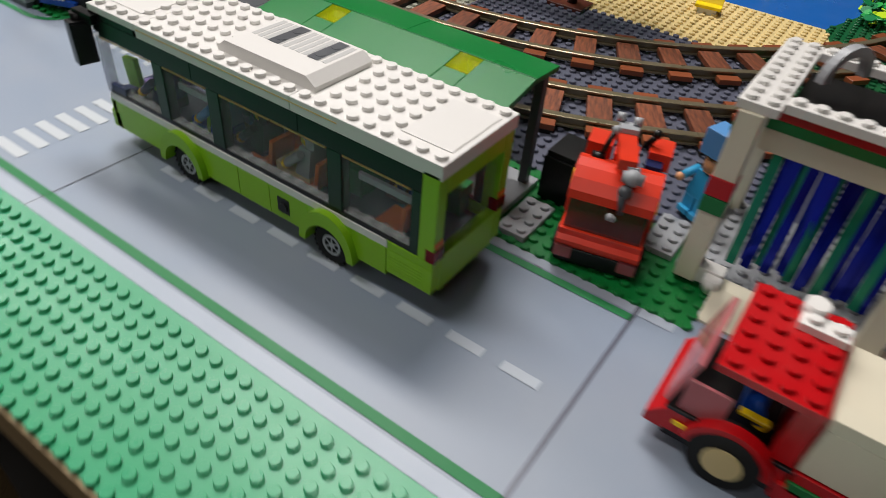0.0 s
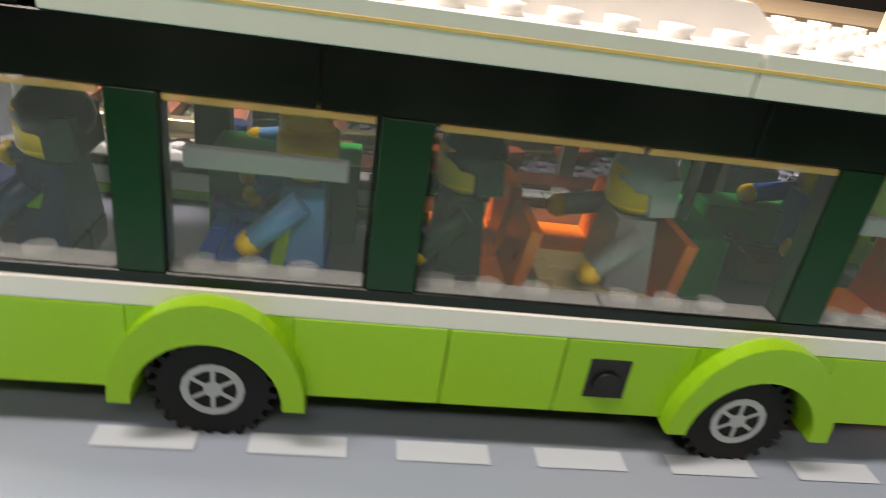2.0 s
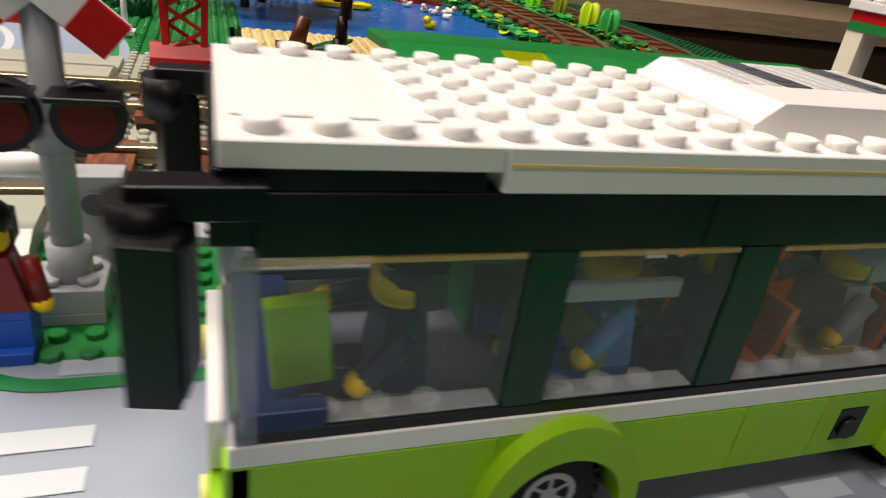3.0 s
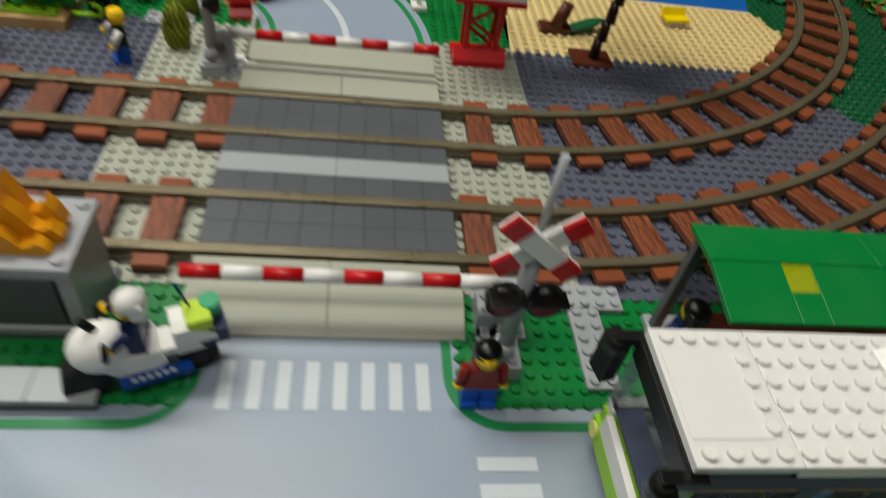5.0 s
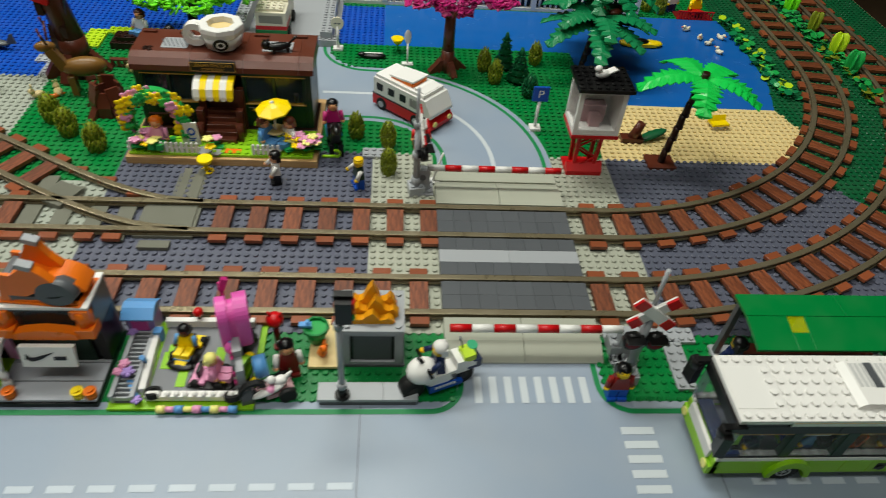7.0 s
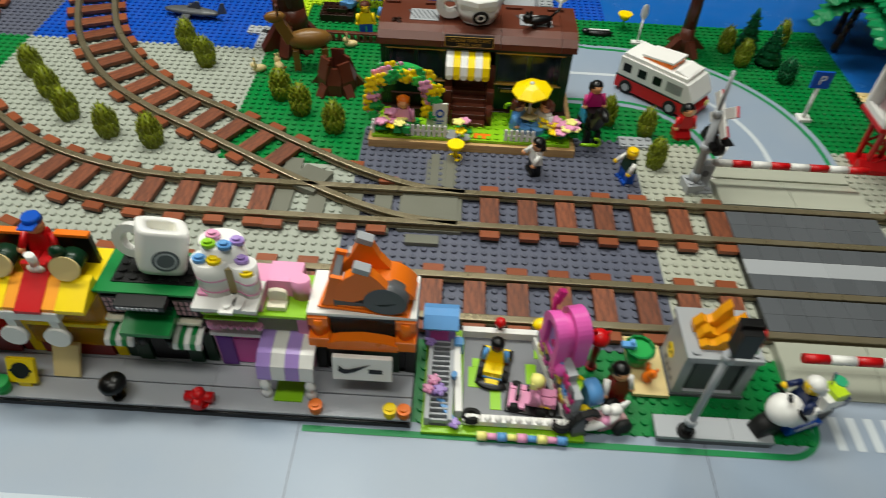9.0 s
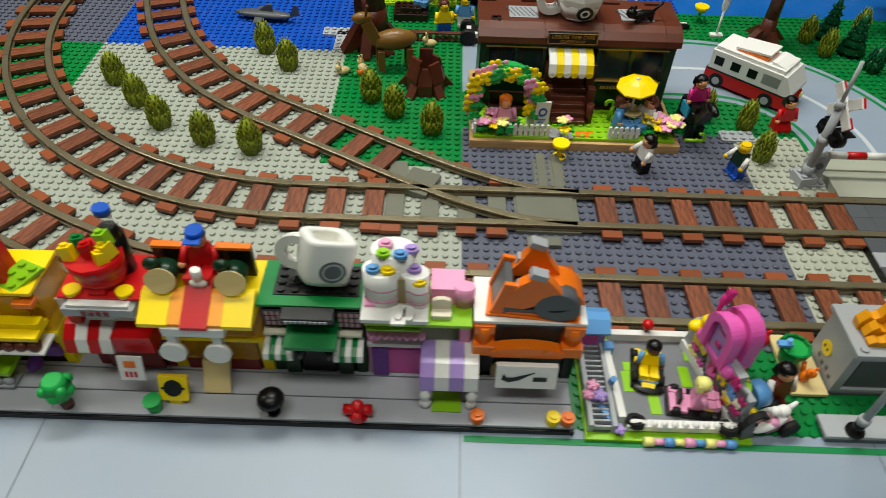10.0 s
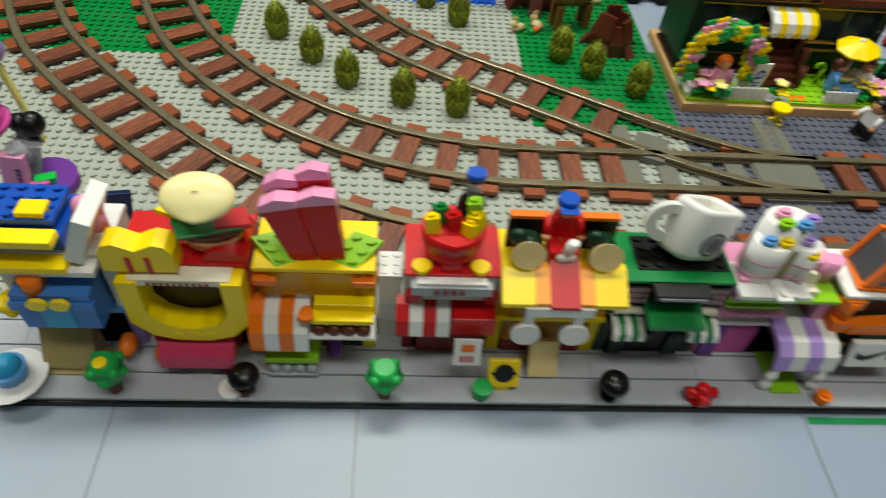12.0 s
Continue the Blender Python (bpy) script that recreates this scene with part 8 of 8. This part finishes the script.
# ---- between kart track and crossing ----
trike = thing("toy_tricycle", "dark toy tricycle with pink flowers and white figurehead", "tricycle", -16.7, -12.2, 0, 20)
trike.scale = (0.84, 0.84, 0.84)
part("front_wheel", trike, "rubber", ring_arch(-1.2, -0.3, 0.6, 1.6, 1.2, 4.2, 0, 359), rod(-1.2, -0.3, 4.2, 0.3, 0.6, "y"))
part("spokes", trike, "mauve", *[turned(tile(-1.28, -0.1, 4.2, 0.16, 0.2, 3.4), -1.2, 0, 4.2, 0, 45 * k, 0) for k in range(8)])
part("body", trike, "mauve", tile(0.0, -0.9, 1.6, 3.0, 1.8, 1.6), ball(0.4, 0, 4.0, 0.8))
for b in (-1.5, 0.9):
    part("rear_wheel", trike, "rubber", rod(2.2, b, 2.4, 0.95, 0.6, "y", n=18))
part("flowers", trike, "pink", ball(0.6, -0.5, 4.6, 0.55), ball(1.2, 0.2, 4.4, 0.45))
part("white_frame", trike, "white", turned(ball(0.3, -0.5, 4.2, 1.9, 0.55, 0.4), 0.3, -0.5, 4.2, 0, -14, 0), turned(ball(0.9, 0.5, 4.4, 1.6, 0.5, 0.4), 0.9, 0.5, 4.4, 0, 10, 0))
part("white_horn", trike, "white", ball(1.8, 0, 6.0, 0.8, 0.6, 0.5), turned(rod(2.2, 0, 6.0, 0.35, 3.0, r1=0.15), 2.2, 0, 6, 0, 40, 0), ball(0.8, 0, 7.0, 0.5))
doll("toy figure in white and red with black hair", -14.9, -9.4, 0, 15, torso="darkred", legs="darkred", head="flesh", hair="black", arms="white")
knob_post = thing("toy_post", "slim dark toy post with a round red knob", "post", -16.3, -6.4)
part("stem", knob_post, "darkred", rod(0, 0, 0, 0.3, 9.2), rod(0, 0, 0, 0.5, 0.8))
part("knob", knob_post, "red", ball(0, 0, 10.4, 0.85, 0.85, 0.75, 12), turned(rod(0.45, 0, 11.4, 0.28, 1.6, r1=0.08, n=6), 0.45, 0, 11.4, 0, 22, 0), turned(rod(-0.35, 0, 11.4, 0.28, 1.8, r1=0.08, n=6), -0.35, 0, 11.4, 0, -16, 0), label="round red knob with pointed tips")
basket = thing("green_basket", "green toy basket with a pale blue handle", "basket", -12.6, -6.0, 0)
part("bowl", basket, "leaf", rod(0, 0, 2.2, 0.8, 4.0, r1=1.15, n=14), rod(0, 0, 0, 0.7, 0.6), rod(0, 0, 0.4, 0.35, 2.0))
part("rim", basket, "green", lambda bm: [turned(tile(-0.45, -1.25, 6.0, 0.9, 0.25, 1.0), 0, 0, 6, 0, 0, 36 * k)(bm) for k in range(10)])
part("stick", basket, "medblue", turned(rod(-0.3, 0, 4.0, 0.2, 5), -0.3, 0, 4, 0, -14, 0), tile(-1.6, -0.3, 7.0, 1.2, 0.6, 0.8))
tanp = single("tan_plate", "tan plate lying on the green studs", "plate", "tan", -13.2, -9.2, 0, 0, block(0, 0, 0.55, 3, 6, 0.9, studs=False))
single("toy_fox", "small orange brown toy animal on the tan plate", "animal", "orange", -11.9, -7.8, 1.5, 30, ball(0, 0, 1.3, 0.5, 0.45, 0.6), ball(0, -0.3, 3.2, 0.42), tile(-0.4, -0.5, 4.0, 0.2, 0.2, 0.8), tile(0.2, -0.5, 4.0, 0.2, 0.2, 0.8), turned(rod(0.3, 0.3, 0.6, 0.2, 2.6), 0.3, 0.3, 0.6, -30, 20, 0))
trafo = thing("transformer_box", "grey toy power box with orange flames on top", "power box", -10.0, -9.0, 0)
part("side", trafo, "lightgrey", tile(0, 0.3, 0.9, 0.8, 4.4, 12.0), tile(5.0, 0.3, 0.9, 0.8, 4.4, 12.0), tile(0.8, 4.0, 0.9, 4.2, 0.7, 12.0))
part("door", trafo, "black", tile(0.8, 0.6, 1.2, 4.2, 0.3, 11.0))
for z0, hh in ((0.9, 0.9), (11.4, 1.5)):
    part("door_rail", trafo, "lightgrey", tile(0.8, 0.3, z0, 4.2, 0.5, hh))
part("door_panel", trafo, "darkgrey", tile(1.1, 0.52, 2.0, 3.6, 0.1, 9.0))
part("lid", trafo, "lightgrey", tile(-0.1, 0.0, 12.9, 6.0, 5.2, 1.2), rod(0.6, 0.6, 14.1, 0.3, 0.5), rod(5.3, 0.6, 14.1, 0.3, 0.5), rod(5.3, 4.6, 14.1, 0.3, 0.5))
part("footing", trafo, "darkgrey", tile(-0.4, 0.2, 0, 6.4, 5.0, 0.9))
part("warning_badge", trafo, "yellow", rod(-0.02, 3.0, 6.6, 0.7, -0.06, "x", n=16), label="yellow warning badge")
part("badge_face", trafo, "black", tile(-0.12, 2.7, 6.2, 0.05, 0.2, 0.7), tile(-0.12, 3.2, 6.2, 0.05, 0.2, 0.7))
part("scribble", trafo, "darkgrey", *[tile(-0.08, 1.0 + 0.7 * k, 2.6 + 0.5 * (k % 2), 0.05, 0.35, 1.0) for k in range(4)])
FLAME = ((0.8, 14.1), (4.9, 14.1), (5.2, 15.2), (4.9, 17.6), (4.5, 19.0), (4.2, 17.6), (3.7, 17.0), (3.4, 19.4), (2.9, 22.6), (2.4, 20.4), (2.0, 17.8), (1.6, 17.2), (1.2, 18.0), (0.7, 16.0))
part("flame", trafo, "flame", extruded(FLAME, 2.6, 0.8), label="clear orange flames")
part("flame", trafo, "flame", extruded([(6.0 - 0.98 * p, 14.1 + 0.72 * (q - 14.1)) for p, q in FLAME[::-1]], 1.7, 0.8))
part("flame", trafo, "flame", extruded([(0.9 * p + 0.3, 14.1 + 0.42 * (q - 14.1)) for p, q in FLAME], 0.9, 0.7))
kerb = single("kerb_slab", "grey smooth kerb slab beside the road", "kerb", ["lightgrey", "darkgrey"], -12.0, -13.3, 0, 0, tile(0, 0.2, 1.2, 6.0, 2.0, 0.9), tile(6.02, 0.2, 1.2, 3.2, 2.0, 0.9), tile(0.2, 0.2, 0, 8.9, 1.9, 1.2, 1))
lamp = thing("traffic_light", "grey toy traffic light post with black head", "traffic light", -9.7, -12.6, 2.1)
part("foot", lamp, "black", rod(0, 0, 0, 0.7, 0.8), rod(0, 0, 0.8, 0.4, 2.6))
part("pole", lamp, "lightgrey", rod(0, 0, 3.4, 0.28, 23.6), rod(0, 0, 3.4, 0.45, 1.6), rod(0, 0, 24.0, 0.42, 1.6))
part("head", lamp, "black", tile(-0.2, -0.7, 27.0, 1.4, 1.3, 6.0), tile(-0.3, -0.1, 32.2, 1.6, 0.7, 1.6))
for k, c in enumerate(("leaf", "orange", "red")):
    part("lens", lamp, c, rod(1.2, -0.1, 28.2 + 1.9 * k, 0.42, 0.2, "x"))

bike = thing("police_motorbike", "white and blue toy police motorbike with rider", "motorbike", -0.8, -10.8, 0, 22)
for a in (-2.8, 2.3):
    wh = part("wheel", bike, "rubber", rod(a, -0.6, 2.75, 1.1, 1.2, "y", n=22))
    part("rim", wh, "black", rod(a, -0.63, 2.75, 0.5, 1.26, "y"))
part("fairing", bike, "white", ball(-1.8, 0, 7.2, 1.5, 1.2, 1.2, 14), extruded([(-2.5, 6.6), (0.6, 6.6), (0.9, 4.4), (-0.2, 2.4), (-0.9, 3.0)], -0.95, 1.9))
part("lower_panel", bike, "blue", wedge(-1.4, -1.05, 1.6, 3.4, 2.1, 2.2, "+x", 0.4), tile(-1.2, -1.06, 2.2, 2.4, 0.1, 1.6))
lettering(bike, -0.9, -1.14, 2.8, 2.2, 0.8, "white", 6)
part("seat", bike, "white", tile(0.4, -0.7, 4.2, 2.4, 1.4, 1.6), wedge(1.4, -0.8, 5.8, 2.0, 1.6, 2.6, "+x", 0.4))
part("engine", bike, "darkgrey", tile(-0.8, -0.8, 2.2, 2.2, 1.6, 2.6))
part("handlebar", bike, "black", rod(-1.6, -1.6, 9.2, 0.16, 3.2, "y"), turned(rod(-1.6, 0, 9.2, 0.2, 3), -1.6, 0, 9, 0, -30, 0))
part("top_box", bike, "yellowgreen", tile(2.1, -0.8, 7.6, 1.2, 1.4, 1.8))
part("beacon", bike, "sandgreen", rod(3.4, 0.3, 7.2, 0.5, 2.4))
part("tail", bike, "darkblue", tile(2.6, -0.8, 4.8, 1.4, 1.6, 2.4), turned(rod(2.4, 0.3, 9.6, 0.08, 4), 2.4, 0.3, 9.6, 0, -16, 0))
bike.scale = (1.0, 1.08, 1.1)
doll("toy police rider in dark blue with a white helmet", -1.0, -10.8, 5.2, -81, torso="darkblue", legs="darkblue", hair="white", hat=None, sit=True, pose_arm=-70, name="toy_rider")
doll("toy figure with black hat, red checked top and blue legs", 16.2, -12.0, 0, 0, torso="darkred", legs="blue", hair="black", arms="darkred", hat=None, pose_arm=-12)

# ---- east end: crane truck, car wash, fire engine ----
crane = thing("crane_truck", "orange red toy crane truck with folded grey arm", "crane truck", 51.7, -8.8, 0, 14)
part("bumper", crane, "black", tile(-2.4, -3.4, 0.8, 4.8, 1.6, 2.6), tile(-2.2, -3.0, 0.4, 4.4, 6.0, 1.0))
part("cab_lower", crane, "signalred", tile(-2.5, -3.3, 3.4, 5.0, 2.8, 3.2), wedge(-2.5, -3.6, 4.4, 5.0, 0.8, 1.6, "-y", 0.4))
for sx in (-2.5, 1.4):
    part("headlight", crane, "pinkclear", tile(sx, -3.5, 1.6, 1.1, 0.6, 2.0), label="clear pink lamp block")
part("badge", crane, "darkblue", tile(-0.7, -3.42, 4.2, 1.4, 0.1, 0.9))
part("windscreen", crane, "brownclear", turned(tile(-2.3, -3.1, 6.6, 4.6, 0.3, 6.2), 0, -3, 6.6, -12, 0, 0))
part("cab_back", crane, "signalred", tile(-2.4, -1.0, 6.6, 4.8, 0.6, 6.4))
part("cab_roof", crane, "signalred", turned(extruded([(-3.0, 11.6), (-0.3, 11.6), (-0.3, 15.4), (-0.9, 15.7), (-1.7, 15.4), (-2.4, 14.4), (-2.9, 12.9)], -2.5, 5.0), 0, 0, 12, 0, 0, 90), label="smooth rounded red cab roof")
for sx in (-2.62, 2.3):
    part("cab_pillar", crane, "signalred", turned(tile(sx, -1.5, 6.6, 0.3, 0.5, 6.0), sx, -1.3, 6.6, 0, 0, 0))
    part("side_grille", crane, "black", tile(sx, -0.6, 3.0, 0.32, 2.6, 5.4))
part("bed", crane, "darkblue", tile(-2.3, 0.0, 2.4, 4.6, 4.4, 2.6), tile(1.2, 0.4, 5.0, 1.0, 3.0, 10.0))
for a, b, w, d, z, h in ((-2.4, 0.4, 1.5, 1.8, 11.0, 5.6), (1.2, 1.2, 1.4, 2.0, 13.4, 2.8)):
    part("counterweight", crane, "signalred", tile(a, b, z, w, d, h))
arm = part("crane_arm", crane, "signalred", turned(tile(-0.55, -2.2, 16.4, 1.1, 4.8, 1.6), 0, 0, 17, -6, 0, 8), tile(-0.7, -0.2, 9.0, 1.4, 1.6, 7.4))
part("arm_cap", arm, "lightgrey", turned(tile(-0.6, 1.6, 17.6, 1.2, 1.2, 1.2), 0, 0, 17, -6, 0, 8))
for a, b in ((-0.5, 2.9), (0.5, 2.6)):
    part("arm_stud", arm, "lightgrey", turned(rod(a - 0.3, b, 18.6, 0.3, 0.5, "x", n=10), 0, 0, 17, 0, 0, 8))
part("arm_joint", arm, "lightgrey", ball(0.75, -2.5, 16.6, 0.55, 0.55, 0.5), rod(0.2, -2.5, 16.6, 0.34, 1.2, "x"), turned(tile(0.4, -2.4, 16.6, 0.7, 1.6, 1.4), 0.7, -2.4, 17, -24, 0, 10))
part("grey_claw", arm, "darkgrey", ball(0.6, -2.95, 14.8, 0.42), turned(rod(0.5, -3.1, 14.6, 0.26, -3.8, r1=0.16), 0.5, -3.1, 14.6, 10, -6, 0))
part("claw_tip", arm, "lightgrey", ball(0.2, -3.45, 10.9, 0.24), tile(0.0, -3.6, 10.4, 0.5, 0.3, 0.7))
part("side_lever", arm, "black", turned(rod(-1.5, -0.3, 14.2, 0.16, 5.6), -1.5, -0.3, 14.2, -8, 14, 0), rod(-1.9, -0.3, 15.4, 0.3, 0.8, "x", n=10))
part("lever_knob", arm, "lightgrey", ball(-0.9, 0.1, 19.8, 0.28))
part("hose", arm, "black", turned(rod(0.9, 2.0, 15.8, 0.2, 2.6), 0.9, 2, 15.8, 0, 30, 0), ball(1.4, 2.0, 18.2, 0.3))
part("yellow_lamp", crane, "yellow", tile(-2.7, -0.9, 10.4, 0.3, 0.5, 2.4))
part("yellow_lamp", crane, "yellow", tile(2.4, -0.9, 9.0, 0.3, 0.5, 1.6))
crane.scale = (0.94, 0.94, 0.94)
for sx in (-2.7, 1.8):
    for b in (-2.2, 2.6):
        part("wheel", crane, "rubber", rod(sx, b, 2.4, 0.95, 0.9, "x", n=16))
doll("toy worker in turquoise with a blue crate on the head", 55.4, -2.6, 1, -30, torso="azure", legs="azure", head="flesh", hair=None, name="toy_worker", pose_arm=-70)
single("blue_crate", "pale blue toy crate on the worker's head", "crate", "medblue", 55.4, -2.6, 12.2, -20, tile(-0.85, -0.8, 0, 1.7, 1.6, 4.2))
darkbox = single("dark_case", "dark brown toy crate stack behind the bus", "crate", "black", 46.4, -7.4, 0, 0, tile(0, 0, 0, 2.2, 3.0, 8.0), tile(0.1, 0.1, 8.0, 1.9, 2.8, 1.0))

wash = thing("car_wash", "white toy car wash with red and green bands and blue curtain", "car wash", 57.1, -8.0, 0)
part("floor_plate", wash, "lightgrey", block(-1, 0, 0, 16, 9, 1))
part("side_kerb", wash, "cream", tile(-0.7, 0.05, 1, 0.6, 7.5, 1.4))
for a in (-0.75, 8.8):
    part("column", wash, "cream", tile(a, -1.2, 1, 1.2, 1.2, 11.5), tile(a, -1.2, 17.8, 1.2, 1.2, 9.4))
    part("green_band", wash, "green", tile(a - 0.05, -1.25, 12.5, 1.3, 1.3, 2.4))
    part("red_band", wash, "red", tile(a - 0.05, -1.25, 15.0, 1.3, 1.3, 2.8))
    part("rear_column", wash, "cream", tile(a, 7.6, 1, 1.2, 1.2, 26.2))
part("beam", wash, "cream", tile(0.5, 0.6, 21.2, 15.5, 1.0, 3.0))
part("beam_green", wash, "green", tile(0.5, 0.55, 24.2, 15.5, 1.1, 1.4), tile(-0.8, -1.25, 24.4, 0.05, 10, 1.3))
part("beam_red", wash, "red", tile(0.5, 0.55, 25.6, 15.5, 1.1, 1.6), tile(-0.8, -1.25, 25.7, 0.05, 10, 1.4))
for a, b, c, d in ((-1, -1, 2, 10), (1, 0, 15, 1), (1, 8, 15, 1), (9, 1, 2, 7)):
    part("roof_edge", wash, "white", block(a, b, 27.2, c, d, 1.2))
part("roof_well", wash, "black", tile(1, 1.6, 25.2, 8, 6, 0.8))
part("roof_tube", wash, "lightgrey", turned(ring_arch(2.6, 5.4, 0.5, 1.8, 1.3, 28, 0, 180), 2.6, 5.6, 28, 0, 0, 60), label="clear bent tube")
M["foil"] = plastic("blue_foil", "0A1E9A", rough=0.18, metal=0.6)
M["foilgreen"] = plastic("green_foil", "128A6A", rough=0.2, metal=0.4)
rnd = random.Random(31)
for k in range(16):
    part("curtain_strip", wash, "foil" if (k * 5) % 7 > 1 else "foilgreen", turned(tile(1.3 + 0.46 * k, 1.3 + 0.25 * (k % 2), 3.0, 0.56, 0.1, 18.4), 1.5 + 0.46 * k, 1, 21, rnd.uniform(-4, 3), rnd.uniform(-1, 1), rnd.uniform(-16, 16)))
part("white_foot", wash, "white", tile(-0.4, -1.0, 1, 2.2, 1.0, 2.6), rod(1.4, -1.2, 1, 0.5, 2.2))
part("ramp", wash, "cream", wedge(1.6, -3.6, 0, 9.0, 3.4, 2.0, "-y", 0.2))
part("side_window", wash, "mauve", tile(10.2, 0.4, 3.0, 5.4, 0.4, 18))

engine = thing("fire_engine", "red toy truck with clear windscreen and cream body", "fire engine", 59.6, -20.6, 0)
part("chassis", engine, "black", tile(0.2, 0.4, 1.4, 16, 5.0, 1.4))
part("cab_lower", engine, "red", tile(0, 0.2, 2.8, 5.2, 5.4, 3.2), wedge(-0.7, 0.2, 2.6, 0.9, 5.4, 3.0, "-x", 0.4))
part("dark_line", engine, "black", tile(-0.02, 0.15, 6.0, 5.4, 5.5, 0.5))
part("windscreen", engine, "pinkclear", turned(tile(-0.3, 0.4, 6.4, 0.3, 5.0, 7.0), 0, 0, 6.4, 0, 14, 0), turned(tile(0.4, 0.3, 6.4, 1.8, 0.2, 4.6), 0, 0, 6.4, 0, 0, 0))
part("cab_back", engine, "red", tile(4.2, 0.3, 6.5, 1.0, 5.2, 8.2))
part("cab_roof", engine, "red", block(1, 0, 14.4, 4, 6, 1.0))
part("roof_horn", engine, "white", block(3, 4, 15.4, 2, 1, 1.0), rod(3.4, 5.2, 15.4, 0.5, 2.0))
part("bonnet_pin", engine, "yellow", tile(0.5, 0.1, 4.2, 0.9, 0.1, 0.7), tile(2.6, 1.0, 8.0, 1.2, 0.4, 0.5))
part("tank_body", engine, "cream", tile(5.3, 0.2, 7.0, 12, 5.4, 6.6), tile(5.3, 0.2, 13.6, 12, 1.0, 1.6))
part("tank_red", engine, "red", tile(5.3, 0.1, 5.4, 12, 5.6, 1.4))
part("tank_green", engine, "green", tile(5.3, 0.0, 4.0, 12, 5.8, 1.4))
for a in (2.9, 12.5):
    for b in (-0.3, 4.9):
        wh = part("wheel", engine, "rubber", rod(a, b, 3.8, 1.5, 1.1, "y", n=24))
        part("hub", wh, "tan", rod(a, b - 0.05 if b < 1 else b + 1.15, 3.8, 0.85, 0.06 if b > 1 else -0.06, "y"))
part("mudguard", engine, "red", ring_arch(2.9, -0.25, 0.6, 1.95, 1.62, 3.4, 10, 170), tile(4.9, 0.0, 2.0, 2.6, 0.8, 2.4))
doll("toy driver in blue inside the red truck", 62.6, -17.8, 3.0, 90, torso="blue", legs="red", hair=None, hat="blue", sit=True)
white_car = thing("white_car", "white toy car with lime stripe at the layout's end", "toy car", 63.2, -27.2, 0)
part("body", white_car, "white", block(0, 0, 1.6, 6, 4, 3.0), wedge(-1.4, 0, 1.6, 1.4, 4, 2.4, "-x", 0.4), block(1, 0, 4.6, 4, 4, 1.0))
part("stripe", white_car, "lime", tile(-0.4, -0.1, 3.2, 6.4, 0.12, 0.6))
for a in (0.8, 5.0):
    for b in (-0.3, 3.5):
        part("wheel", white_car, "rubber", rod(a, b, 1.8, 0.75, 0.8, "y", n=16))

# ---- room behind the layout ----
bench = thing("side_bench", "beige topped table beyond the layout", "table", 0, 0)
M["benchtop"] = wood_mat("beige_board", "A89274", "C4AE90", 12)
# darker brown for the front and legs below the beige top
M["benchcloth"] = plastic("bench_brown", "5A4630", rough=0.8, spread=0.0, scale=40)
part("bench_top", bench, "benchtop", tile(30, 112, -9, 240, 80, 13))
part("bench_front", bench, "benchcloth", tile(34, 114, -60, 230, 74, 50.8))
for lx in (36, 150, 260):
    part("bench_leg", bench, "benchcloth", tile(lx, 116, -231, 6, 6, 171))
